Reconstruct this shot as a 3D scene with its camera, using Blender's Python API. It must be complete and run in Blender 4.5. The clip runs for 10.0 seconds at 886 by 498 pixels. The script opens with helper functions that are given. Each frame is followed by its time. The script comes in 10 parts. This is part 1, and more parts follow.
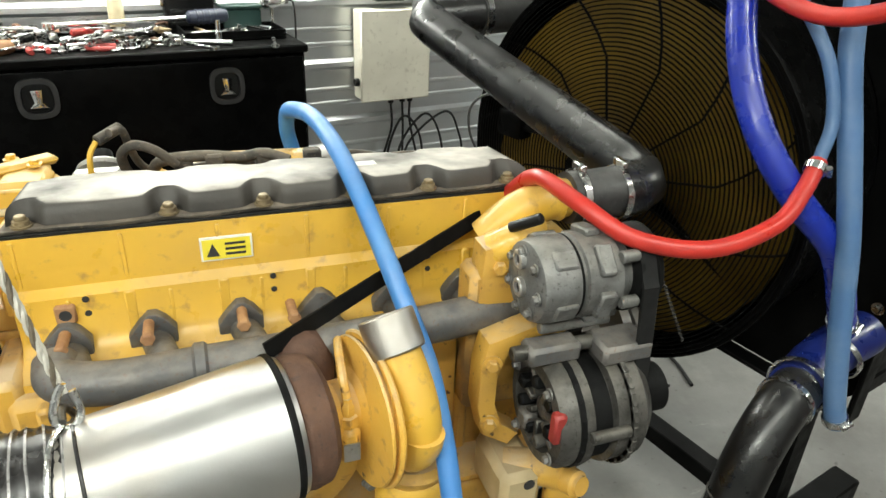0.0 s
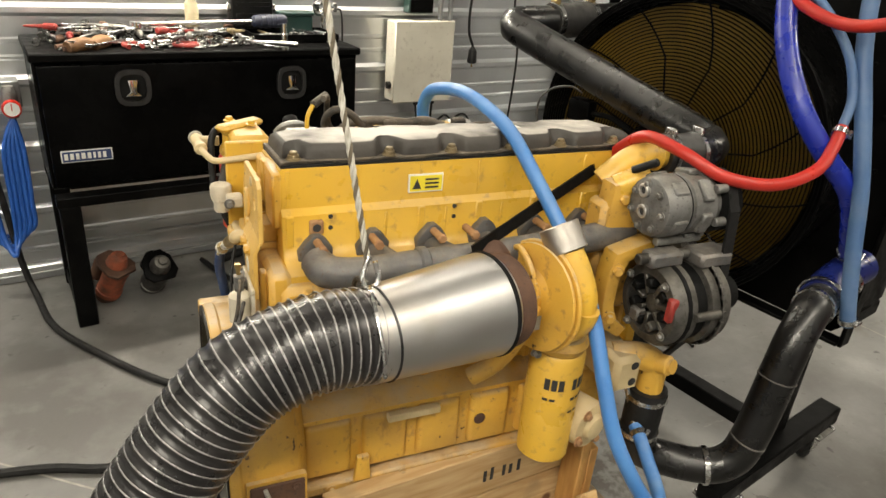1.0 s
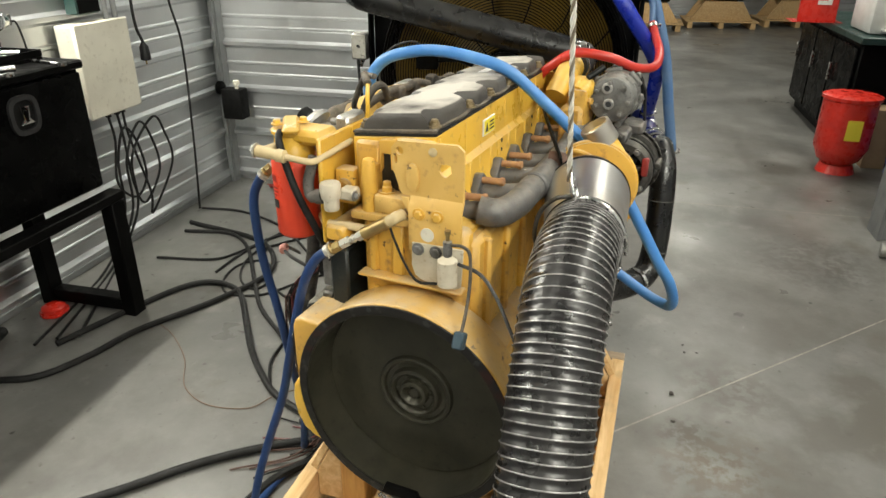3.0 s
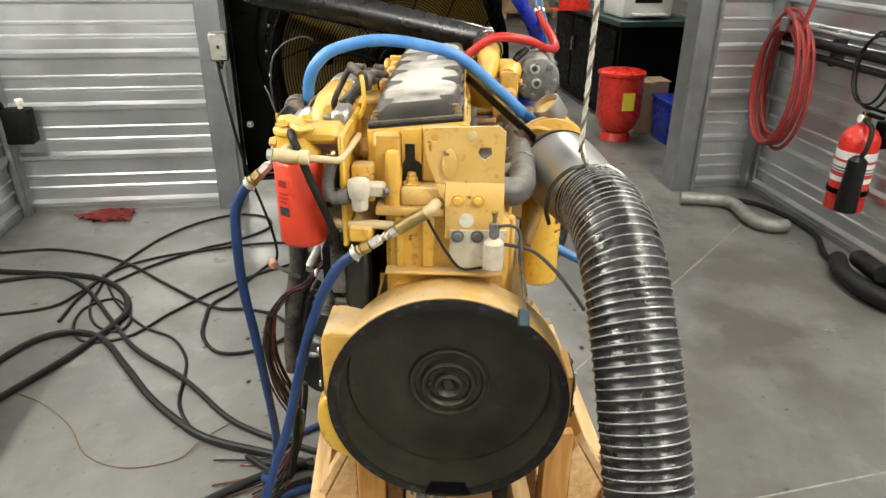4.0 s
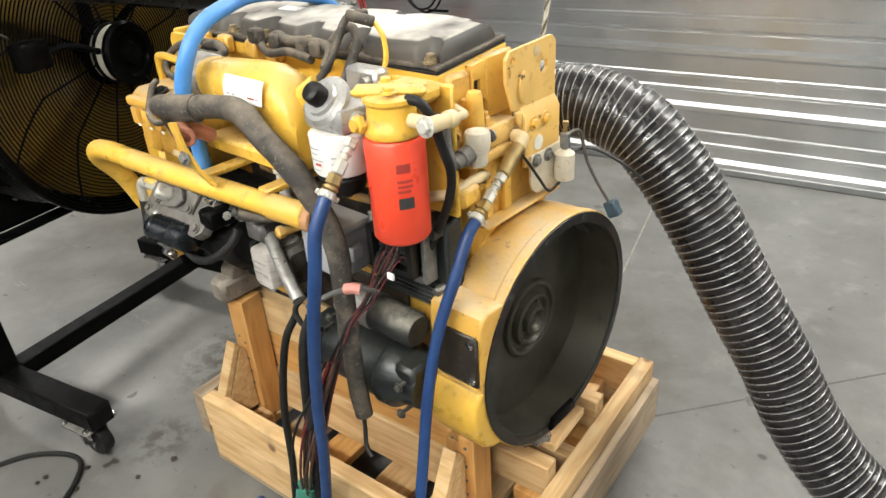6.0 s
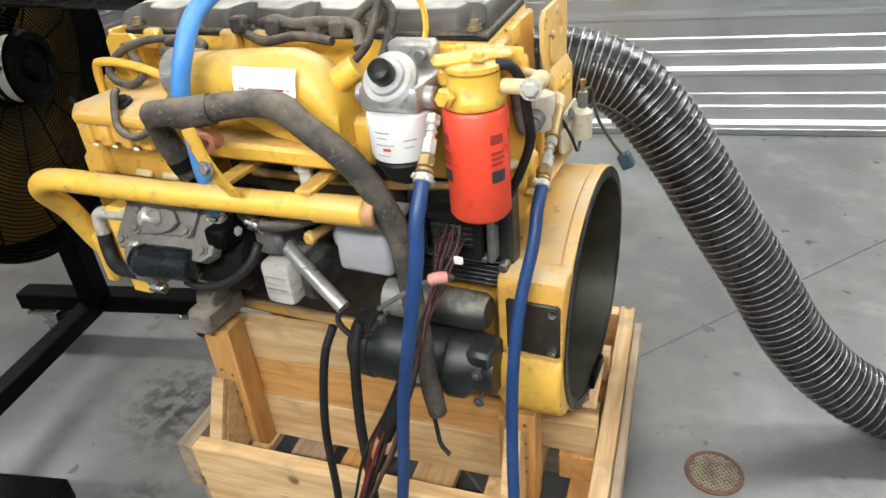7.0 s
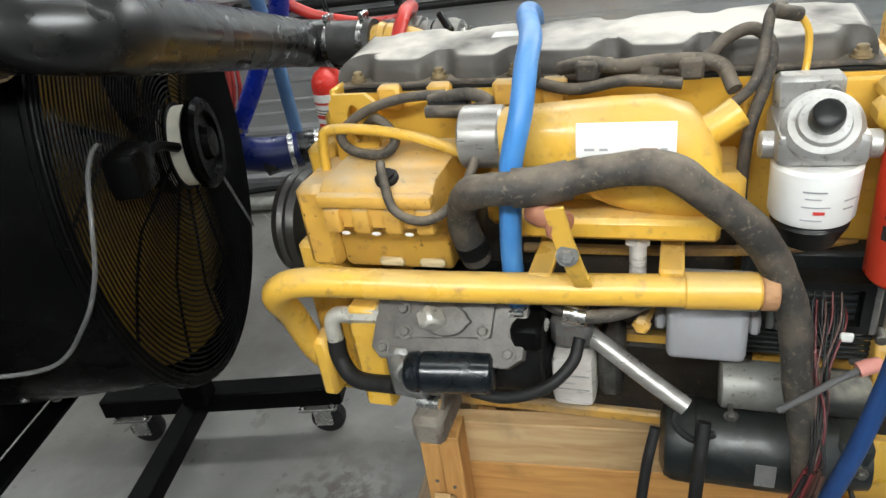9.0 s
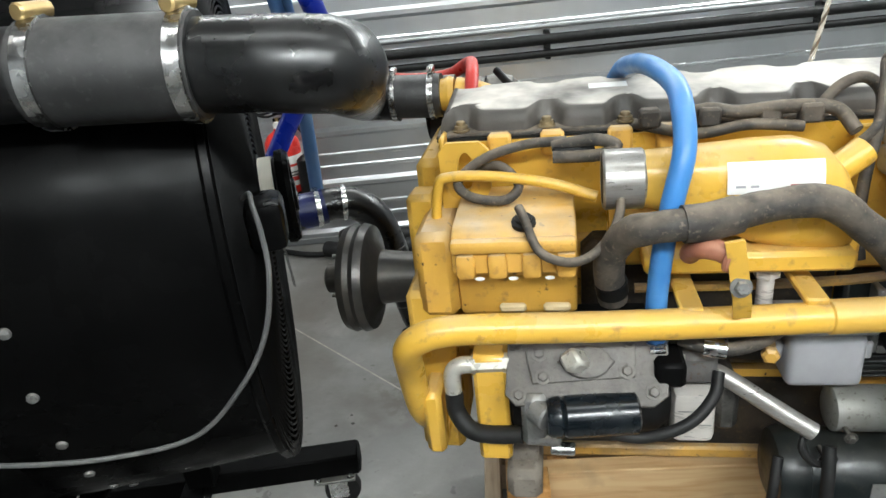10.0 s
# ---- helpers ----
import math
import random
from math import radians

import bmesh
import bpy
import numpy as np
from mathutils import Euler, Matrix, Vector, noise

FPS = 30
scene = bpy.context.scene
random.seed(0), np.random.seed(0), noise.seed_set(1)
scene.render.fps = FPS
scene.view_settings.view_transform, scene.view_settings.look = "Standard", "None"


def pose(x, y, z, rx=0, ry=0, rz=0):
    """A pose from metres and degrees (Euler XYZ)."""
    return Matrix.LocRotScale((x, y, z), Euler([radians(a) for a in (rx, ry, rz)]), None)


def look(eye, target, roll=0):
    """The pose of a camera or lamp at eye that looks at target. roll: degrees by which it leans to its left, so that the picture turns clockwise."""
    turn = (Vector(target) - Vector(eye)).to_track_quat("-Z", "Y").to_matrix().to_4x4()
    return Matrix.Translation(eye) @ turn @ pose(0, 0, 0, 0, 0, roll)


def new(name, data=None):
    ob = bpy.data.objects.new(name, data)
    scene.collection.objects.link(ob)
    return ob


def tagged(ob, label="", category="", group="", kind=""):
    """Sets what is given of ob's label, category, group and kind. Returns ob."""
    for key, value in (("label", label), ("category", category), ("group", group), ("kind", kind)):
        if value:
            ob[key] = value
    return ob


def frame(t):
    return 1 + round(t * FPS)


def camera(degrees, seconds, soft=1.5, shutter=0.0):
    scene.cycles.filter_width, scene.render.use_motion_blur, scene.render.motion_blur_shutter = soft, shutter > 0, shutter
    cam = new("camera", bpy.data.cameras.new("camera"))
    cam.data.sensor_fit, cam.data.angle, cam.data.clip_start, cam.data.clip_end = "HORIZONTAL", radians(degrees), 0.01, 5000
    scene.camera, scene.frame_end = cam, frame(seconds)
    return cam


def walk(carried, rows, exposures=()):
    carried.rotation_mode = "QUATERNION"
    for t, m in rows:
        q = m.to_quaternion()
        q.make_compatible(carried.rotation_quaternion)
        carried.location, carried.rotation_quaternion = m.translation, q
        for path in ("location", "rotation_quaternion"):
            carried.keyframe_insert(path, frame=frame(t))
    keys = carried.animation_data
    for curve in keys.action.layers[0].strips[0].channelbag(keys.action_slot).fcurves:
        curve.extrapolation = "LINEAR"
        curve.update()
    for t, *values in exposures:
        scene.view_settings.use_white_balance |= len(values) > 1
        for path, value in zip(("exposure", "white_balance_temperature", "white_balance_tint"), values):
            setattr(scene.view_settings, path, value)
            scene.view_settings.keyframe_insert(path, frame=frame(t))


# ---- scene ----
cam = camera(66.2, 10.0)
PATH = [
    (0, (0.41, -0.938, 1.518), (1.031, 0.735, 0.613), 2.5),
    (0.5, (0.152, -1.152, 1.519), (0.927, 0.518, 0.74), 3.4),
    (1, (-0.068, -1.164, 1.512), (0.703, 0.475, 0.663), 4.9),
    (1.5, (-0.349, -1.04, 1.502), (0.59, 0.46, 0.572), 1.1),
    (2, (-0.653, -0.937, 1.496), (0.582, 0.368, 0.619), 0.7),
    (2.5, (-0.895, -0.79, 1.499), (0.611, 0.201, 0.634), 1.5),
    (2.7, (-0.934, -0.689, 1.484), (0.636, 0.199, 0.621), 1.0),
    (3.8, (-1.1, -0.11, 1.438), (0.713, 0.077, 0.614), 0.1),
    (4, (-1.102, -0.018, 1.426), (0.712, 0.033, 0.585), 0.6),
    (4.5, (-0.936, 0.296, 1.351), (0.81, -0.03, 0.431), 1.4),
    (5, (-0.828, 0.525, 1.376), (0.832, -0.091, 0.446), 0.2),
    (5.5, (-0.716, 0.759, 1.362), (0.767, -0.239, 0.465), -0.8),
    (5.7, (-0.676, 0.854, 1.379), (0.687, -0.283, 0.457), -2.3),
    (6.8, (-0.274, 1.071, 1.341), (0.586, -0.413, 0.313), -5.1),
    (7, (-0.23, 1.128, 1.35), (0.54, -0.414, 0.335), -5.6),
    (7.5, (-0.159, 1.241, 1.362), (0.522, -0.388, 0.422), -6.8),
    (8, (-0.052, 1.242, 1.348), (0.586, -0.426, 0.449), -5.2),
    (8.5, (0.195, 1.143, 1.33), (0.818, -0.5, 0.375), -5.6),
    (9, (0.381, 1.113, 1.366), (1.029, -0.527, 0.421), -8.5),
    (9.5, (0.597, 1.155, 1.351), (0.983, -0.604, 0.483), -6.0),
    (10, (0.713, 1.195, 1.376), (1.053, -0.602, 0.566), -6.1),
]
# the camera's own exposure and white balance: seconds, stops, kelvin, tint
BALANCE = [(0.0, 0.0, 6400, 1), (1.0, -0.24, 7250, 9), (2.0, -0.12, 7050, 6), (2.5, -0.09, 6900, 4), (4.0, 0.15, 6600, 7), (4.5, 0.36, 6650, 10), (5.0, 0.33, 6650, 10), (5.5, 0.28, 6600, 8), (7.0, 0.07, 6050, 8), (8.0, -0.05, 6000, 7), (8.5, -0.15, 6050, 6), (9.0, -0.17, 6000, 6), (10.0, -0.06, 5900, 5)]
walk(cam, [(t, look(eye, target, roll)) for t, eye, target, roll in PATH], BALANCE)

# ---- world, lamps ----
world = bpy.data.worlds.new("world")
world.use_nodes = True
scene.world = world
world.node_tree.nodes["Background"].inputs[0].default_value = (0.75, 0.82, 0.9, 1)
world.node_tree.nodes["Background"].inputs[1].default_value = 0.04

TURN_B = radians(9.5)                      # the building against the engine
BLD = Matrix.Rotation(TURN_B, 4, "Z")
NORTH, SOUTH, EAST, WEST = 1.99, -2.30, 2.70, -3.6
# The ceiling is out of view; its height suits the lamps' angle.
CEIL = 3.1
CART = Matrix.Translation((1.69, 0.234, 0)) @ Matrix.Rotation(radians(14), 4, "Z")       # cooler and its stand
FANM = Matrix.Translation((1.592, 0.247, 0)) @ Matrix.Rotation(radians(20.9), 4, "Z")    # the drum fan set before it
LEADM = Matrix.Translation((1.62, 0.23, 0)) @ Matrix.Rotation(radians(19.5), 4, "Z")     # motor lead
ID = Matrix.Identity(4)


# ---- materials ----
def nodes_of(name):
    m = bpy.data.materials.new(name)
    m.use_nodes = True
    t = m.node_tree
    return m, t.nodes, t.links, t.nodes["Principled BSDF"]


def mix_rgb(n, l, fac, a, b):
    mx = n.new("ShaderNodeMix")
    mx.data_type = "RGBA"
    for sock, v in ((mx.inputs[0], fac), (mx.inputs[6], a), (mx.inputs[7], b)):
        if isinstance(v, (float, int)):
            sock.default_value = v
        elif isinstance(v, tuple):
            sock.default_value = (*v, 1)
        else:
            l.new(v, sock)
    return mx.outputs[2]


def noise_fac(n, l, scale, lo, hi, detail=4.0, stretch=None, rough=0.55, coord="Object"):
    tc = n.new("ShaderNodeTexCoord")
    src = tc.outputs[coord]
    if stretch:
        mp = n.new("ShaderNodeMapping")
        mp.inputs["Scale"].default_value = stretch
        l.new(src, mp.inputs[0])
        src = mp.outputs[0]
    nz = n.new("ShaderNodeTexNoise")
    nz.inputs["Scale"].default_value = scale
    nz.inputs["Detail"].default_value = detail
    nz.inputs["Roughness"].default_value = rough
    l.new(src, nz.inputs[0])
    r = n.new("ShaderNodeMapRange")
    r.inputs[1].default_value, r.inputs[2].default_value = lo, hi
    l.new(nz.outputs[0], r.inputs[0])
    return r.outputs[0]


def mat(name, base, second=None, rough=0.5, metal=0.0, scale=18.0, lo=0.4, hi=0.7, fine=None, dust=None, dust_amount=0.6,
        bump=0.0, bump_scale=120.0, rough_var=0.12, coat=0.0, stretch=None, rand=0.0, spec=0.5, level=0.25, stain=None):
    """A worn surface: base and second colours mixed by broad noise, fine dark specks, settled dust or painted sheen on
    top, relief.
    """
    m, n, l, p = nodes_of(name)
    col = base
    if second:
        col = mix_rgb(n, l, noise_fac(n, l, scale, lo, hi, stretch=stretch), base, second)
    if fine:
        col = mix_rgb(n, l, noise_fac(n, l, scale * 7, 0.58, 0.75, stretch=stretch), col, fine)
    if stain:
        col = mix_rgb(n, l, noise_fac(n, l, 6.0, 0.6, 0.7, detail=9, rough=0.7, stretch=(1, 1, 0.45)), col, stain)
        col = mix_rgb(n, l, noise_fac(n, l, 55.0, 0.68, 0.74, detail=2), col, tuple(0.35 * v for v in stain))
    if rand:
        oi = n.new("ShaderNodeObjectInfo")
        hs = n.new("ShaderNodeHueSaturation")
        mr = n.new("ShaderNodeMapRange")
        mr.inputs[3].default_value, mr.inputs[4].default_value = 1 - rand, 1 + rand
        l.new(oi.outputs["Random"], mr.inputs[0])
        l.new(mr.outputs[0], hs.inputs["Value"])
        if isinstance(col, tuple):
            hs.inputs["Color"].default_value = (*col, 1)
        else:
            l.new(col, hs.inputs["Color"])
        col = hs.outputs[0]
    rough_in = None
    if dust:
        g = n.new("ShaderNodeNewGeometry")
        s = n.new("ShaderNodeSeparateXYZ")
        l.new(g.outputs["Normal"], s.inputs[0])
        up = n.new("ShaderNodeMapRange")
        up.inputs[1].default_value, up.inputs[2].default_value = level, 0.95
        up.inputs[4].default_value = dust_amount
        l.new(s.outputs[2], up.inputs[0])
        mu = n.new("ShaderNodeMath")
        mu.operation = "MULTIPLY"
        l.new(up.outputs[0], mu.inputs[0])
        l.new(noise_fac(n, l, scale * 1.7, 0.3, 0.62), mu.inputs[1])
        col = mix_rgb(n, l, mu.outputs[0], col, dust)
    if isinstance(col, tuple):
        p.inputs["Base Color"].default_value = (*col, 1)
    else:
        l.new(col, p.inputs["Base Color"])
    rr = n.new("ShaderNodeMapRange")
    rr.inputs[3].default_value, rr.inputs[4].default_value = max(0.02, rough - rough_var), min(1, rough + rough_var)
    l.new(noise_fac(n, l, scale * 2.3, 0.3, 0.7, stretch=stretch), rr.inputs[0])
    l.new(rr.outputs[0], p.inputs["Roughness"])
    p.inputs["Metallic"].default_value = metal
    p.inputs["Specular IOR Level"].default_value = spec
    p.inputs["Coat Weight"].default_value = coat
    p.inputs["Coat Roughness"].default_value = 0.15
    if bump:
        b = n.new("ShaderNodeBump")
        b.inputs["Strength"].default_value = bump
        b.inputs["Distance"].default_value = 0.002
        l.new(noise_fac(n, l, bump_scale, 0.2, 0.8, stretch=stretch), b.inputs["Height"])
        l.new(b.outputs[0], p.inputs["Normal"])
    return m


def lamp_mat(name, col, power):
    m, n, l, p = nodes_of(name)
    p.inputs["Base Color"].default_value = (0.8, 0.8, 0.8, 1)
    p.inputs["Emission Color"].default_value = (*col, 1)
    p.inputs["Emission Strength"].default_value = power
    return m


def wood_mat(name, a, b, dark, rand=0.18):
    m, n, l, p = nodes_of(name)
    tc = n.new("ShaderNodeTexCoord")
    oi = n.new("ShaderNodeObjectInfo")
    ad = n.new("ShaderNodeVectorMath")
    ad.operation = "ADD"
    sc = n.new("ShaderNodeVectorMath")
    sc.operation = "SCALE"
    sc.inputs[0].default_value = (7.3, 3.1, 5.7)
    l.new(oi.outputs["Random"], sc.inputs["Scale"])
    l.new(tc.outputs["Object"], ad.inputs[0])
    l.new(sc.outputs[0], ad.inputs[1])
    mp = n.new("ShaderNodeMapping")
    mp.inputs["Scale"].default_value = (1.6, 14, 14)
    l.new(ad.outputs[0], mp.inputs[0])
    w = n.new("ShaderNodeTexNoise")
    w.inputs["Scale"].default_value = 4.0
    w.inputs["Detail"].default_value = 6
    w.inputs["Distortion"].default_value = 0.6
    l.new(mp.outputs[0], w.inputs[0])
    r = n.new("ShaderNodeMapRange")
    r.inputs[1].default_value, r.inputs[2].default_value = 0.35, 0.68
    l.new(w.outputs[0], r.inputs[0])
    col = mix_rgb(n, l, r.outputs[0], a, b)
    k = n.new("ShaderNodeTexVoronoi")
    k.inputs["Scale"].default_value = 5.0
    l.new(ad.outputs[0], k.inputs[0])
    kr = n.new("ShaderNodeMapRange")
    kr.inputs[1].default_value, kr.inputs[2].default_value, kr.inputs[3].default_value, kr.inputs[4].default_value = 0.05, 0.09, 1, 0
    l.new(k.outputs["Distance"], kr.inputs[0])
    col = mix_rgb(n, l, kr.outputs[0], col, dark)
    st = noise_fac(n, l, 9.0, 0.6, 0.8)
    col = mix_rgb(n, l, st, col, tuple(0.55 * v for v in a))
    hs = n.new("ShaderNodeHueSaturation")
    mr = n.new("ShaderNodeMapRange")
    mr.inputs[3].default_value, mr.inputs[4].default_value = 1 - rand, 1 + rand * 0.6
    l.new(oi.outputs["Random"], mr.inputs[0])
    l.new(mr.outputs[0], hs.inputs["Value"])
    l.new(col, hs.inputs["Color"])
    l.new(hs.outputs[0], p.inputs["Base Color"])
    p.inputs["Roughness"].default_value = 0.72
    b = n.new("ShaderNodeBump")
    b.inputs["Strength"].default_value = 0.35
    b.inputs["Distance"].default_value = 0.0015
    l.new(w.outputs[0], b.inputs["Height"])
    l.new(b.outputs[0], p.inputs["Normal"])
    return m


def concrete_mat():
    m, n, l, p = nodes_of("polished_concrete")
    c = mix_rgb(n, l, noise_fac(n, l, 1.3, 0.35, 0.68, detail=8, rough=0.65), (0.1, 0.099, 0.093), (0.185, 0.181, 0.17))
    c = mix_rgb(n, l, noise_fac(n, l, 7.0, 0.55, 0.72, detail=6), c, (0.18, 0.176, 0.164))
    c = mix_rgb(n, l, noise_fac(n, l, 26.0, 0.66, 0.74, detail=3), c, (0.07, 0.064, 0.055))
    c = mix_rgb(n, l, noise_fac(n, l, 3.1, 0.63, 0.74, detail=5), c, (0.095, 0.083, 0.066))
    c = mix_rgb(n, l, noise_fac(n, l, 0.7, 0.5, 0.68, detail=8, rough=0.68), c, (0.072, 0.067, 0.057))
    c = mix_rgb(n, l, noise_fac(n, l, 11.0, 0.7, 0.74, detail=2), c, (0.035, 0.032, 0.028))
    c = mix_rgb(n, l, noise_fac(n, l, 5.0, 0.64, 0.72, detail=9, rough=0.7, stretch=(1, 3.5, 1)), c, (0.21, 0.205, 0.19))
    # oil drips where machines have stood; the two widest entries darken broad floor areas
    tc = n.new("ShaderNodeTexCoord")
    for at, size, tone in (((0.99, -0.4, 0), 0.11, (0.03, 0.023, 0.016)), ((0.9, -0.52, 0), 0.24, (0.085, 0.062, 0.036)), ((1.3, -0.45, 0), 0.22, (0.07, 0.06, 0.046)), ((1.15, 0.3, 0), 0.25, (0.055, 0.047, 0.037)), ((0.95, 0.62, 0), 0.12, (0.045, 0.04, 0.034)), ((2.6, -0.6, 0), 0.4, (0.08, 0.075, 0.066)), ((1.5, -1.0, 0), 1.0, (0.085, 0.079, 0.068)), ((-0.6, 0.9, 0), 0.9, (0.085, 0.081, 0.073))):
        di = n.new("ShaderNodeVectorMath")
        di.operation = "DISTANCE"
        di.inputs[1].default_value = BLD.inverted() @ Vector(at)
        l.new(tc.outputs["Object"], di.inputs[0])
        near = n.new("ShaderNodeMapRange")
        near.inputs[1].default_value, near.inputs[2].default_value, near.inputs[3].default_value, near.inputs[4].default_value = 0.2 * size, size, 1.0, 0.0
        l.new(di.outputs["Value"], near.inputs[0])
        mu = n.new("ShaderNodeMath")
        mu.operation = "MULTIPLY"
        l.new(near.outputs[0], mu.inputs[0])
        l.new(noise_fac(n, l, 22.0 if size < 0.5 else 3.0, 0.44, 0.56, detail=6), mu.inputs[1])
        c = mix_rgb(n, l, mu.outputs[0], c, tone)
    l.new(c, p.inputs["Base Color"])
    r = n.new("ShaderNodeMapRange")
    r.inputs[3].default_value, r.inputs[4].default_value = 0.26, 0.5
    l.new(noise_fac(n, l, 3.0, 0.3, 0.7, detail=7), r.inputs[0])
    l.new(r.outputs[0], p.inputs["Roughness"])
    b = n.new("ShaderNodeBump")
    b.inputs["Strength"].default_value = 0.12
    b.inputs["Distance"].default_value = 0.002
    l.new(noise_fac(n, l, 60.0, 0.2, 0.8), b.inputs["Height"])
    l.new(b.outputs[0], p.inputs["Normal"])
    return m


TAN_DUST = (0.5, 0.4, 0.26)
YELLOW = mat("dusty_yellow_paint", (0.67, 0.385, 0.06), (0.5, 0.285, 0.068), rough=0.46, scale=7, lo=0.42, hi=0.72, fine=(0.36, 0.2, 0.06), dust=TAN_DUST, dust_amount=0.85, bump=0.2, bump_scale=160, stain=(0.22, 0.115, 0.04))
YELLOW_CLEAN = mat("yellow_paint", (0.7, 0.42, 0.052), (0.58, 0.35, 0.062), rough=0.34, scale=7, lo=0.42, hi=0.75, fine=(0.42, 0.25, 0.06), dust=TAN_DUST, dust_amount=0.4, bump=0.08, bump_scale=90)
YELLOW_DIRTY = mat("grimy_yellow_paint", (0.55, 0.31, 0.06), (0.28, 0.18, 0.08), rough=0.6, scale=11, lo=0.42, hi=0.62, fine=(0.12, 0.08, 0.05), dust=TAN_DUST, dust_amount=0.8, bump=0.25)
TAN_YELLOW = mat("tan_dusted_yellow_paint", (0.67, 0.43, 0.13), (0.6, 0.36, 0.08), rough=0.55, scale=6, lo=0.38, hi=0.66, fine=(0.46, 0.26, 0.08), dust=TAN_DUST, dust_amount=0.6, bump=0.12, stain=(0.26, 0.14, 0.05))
PALE_CAST = mat("pale_dusted_casting", (0.62, 0.57, 0.46), (0.48, 0.42, 0.31), rough=0.55, metal=0.1, scale=14, fine=(0.36, 0.29, 0.19), bump=0.2)
BEIGE_METAL = mat("pale_yellow_overspray", (0.6, 0.48, 0.27), (0.48, 0.37, 0.2), rough=0.55, scale=14, dust=TAN_DUST, bump=0.12)
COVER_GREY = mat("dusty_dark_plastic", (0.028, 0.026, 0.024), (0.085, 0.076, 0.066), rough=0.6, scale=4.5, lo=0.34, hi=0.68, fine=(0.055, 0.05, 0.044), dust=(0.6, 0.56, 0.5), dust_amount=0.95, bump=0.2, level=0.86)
CAST_IRON = mat("grey_cast_iron", (0.105, 0.105, 0.105), (0.16, 0.15, 0.14), rough=0.55, metal=0.35, scale=22, fine=(0.12, 0.07, 0.045), bump=0.3, dust=(0.3, 0.27, 0.23), dust_amount=0.5)
RUST = mat("rusty_cast_iron", (0.075, 0.038, 0.025), (0.13, 0.065, 0.036), rough=0.8, scale=16, fine=(0.05, 0.03, 0.025), bump=0.4)
RUST_YELLOW = mat("rusted_tan_steel", (0.4, 0.22, 0.1), (0.26, 0.13, 0.065), rough=0.7, scale=40, bump=0.3)
ALU = mat("dull_aluminium", (0.5, 0.5, 0.49), (0.36, 0.35, 0.33), rough=0.42, metal=0.75, scale=20, fine=(0.2, 0.18, 0.16), bump=0.2, dust=(0.4, 0.36, 0.3), dust_amount=0.35)
ALU_DARK = mat("grimy_cast_aluminium", (0.24, 0.24, 0.235), (0.13, 0.125, 0.115), rough=0.5, metal=0.6, scale=24, fine=(0.08, 0.07, 0.06), bump=0.3, dust=(0.33, 0.3, 0.25), dust_amount=0.5)
MACHINED = mat("machined_aluminium", (0.4, 0.39, 0.37), (0.27, 0.255, 0.23), rough=0.36, metal=0.6, scale=18, stretch=(1, 1, 6), bump=0.06)
PUMP_ALU = mat("bright_pump_aluminium", (0.72, 0.68, 0.63), (0.58, 0.54, 0.49), rough=0.34, metal=0.25, scale=14, stretch=(1, 1, 5), bump=0.08)
PALE_STEEL = mat("dusty_zinc_plated_steel", (0.56, 0.55, 0.5), (0.42, 0.4, 0.34), rough=0.34, metal=0.4, scale=22, fine=(0.24, 0.21, 0.16), bump=0.15)
CORD_GREY = mat("grey_cord_jacket", (0.07, 0.07, 0.07), (0.11, 0.108, 0.104), rough=0.45, scale=30)
DUSTY_IRON = mat("dusty_iron", (0.1, 0.094, 0.087), (0.15, 0.138, 0.124), rough=0.6, metal=0.15, scale=26, fine=(0.05, 0.045, 0.04), bump=0.3, dust=(0.19, 0.172, 0.148), dust_amount=0.6)
TEAL_BLACK = mat("dark_teal_enamel", (0.007, 0.01, 0.0105), (0.014, 0.018, 0.0175), rough=0.4, scale=14, fine=(0.035, 0.033, 0.028), bump=0.12, dust=(0.07, 0.066, 0.054), dust_amount=0.3)
CAN_GREY = mat("dusty_grey_can", (0.26, 0.26, 0.24), (0.19, 0.185, 0.165), rough=0.45, metal=0.3, scale=20, fine=(0.1, 0.09, 0.07))
AC_ALU = mat("dusty_grey_cast_aluminium", (0.2, 0.2, 0.195), (0.11, 0.108, 0.1), rough=0.5, metal=0.45, scale=28, fine=(0.05, 0.046, 0.04), bump=0.35, dust=(0.3, 0.28, 0.24), dust_amount=0.5)
ALU_GRIMY = mat("oil_stained_aluminium", (0.1, 0.096, 0.088), (0.034, 0.032, 0.028), rough=0.5, metal=0.5, scale=26, fine=(0.02, 0.018, 0.015), bump=0.35, dust=(0.2, 0.18, 0.15), dust_amount=0.4)
TOOL_STEEL = mat("used_tool_steel", (0.4, 0.4, 0.4), (0.2, 0.19, 0.18), rough=0.28, metal=1.0, scale=30)
TOOL_BLUE = mat("dark_tool_plastic", (0.012, 0.016, 0.035), (0.02, 0.025, 0.045), rough=0.5, scale=20)
STEEL = mat("bright_steel", (0.66, 0.66, 0.65), (0.5, 0.49, 0.47), rough=0.24, metal=1.0, scale=30, bump=0.05)
CHROME = mat("chrome", (0.8, 0.8, 0.8), rough=0.1, metal=1.0, rough_var=0.04)
BRUSHED = mat("brushed_stainless_steel", (0.54, 0.535, 0.52), (0.37, 0.32, 0.25), rough=0.42, metal=1.0, scale=4, lo=0.5, hi=0.75, rough_var=0.1, bump=0.05, bump_scale=260)
BRASS_DULL = mat("dusty_bronze", (0.26, 0.2, 0.11), (0.16, 0.125, 0.08), rough=0.55, metal=0.5, scale=40)
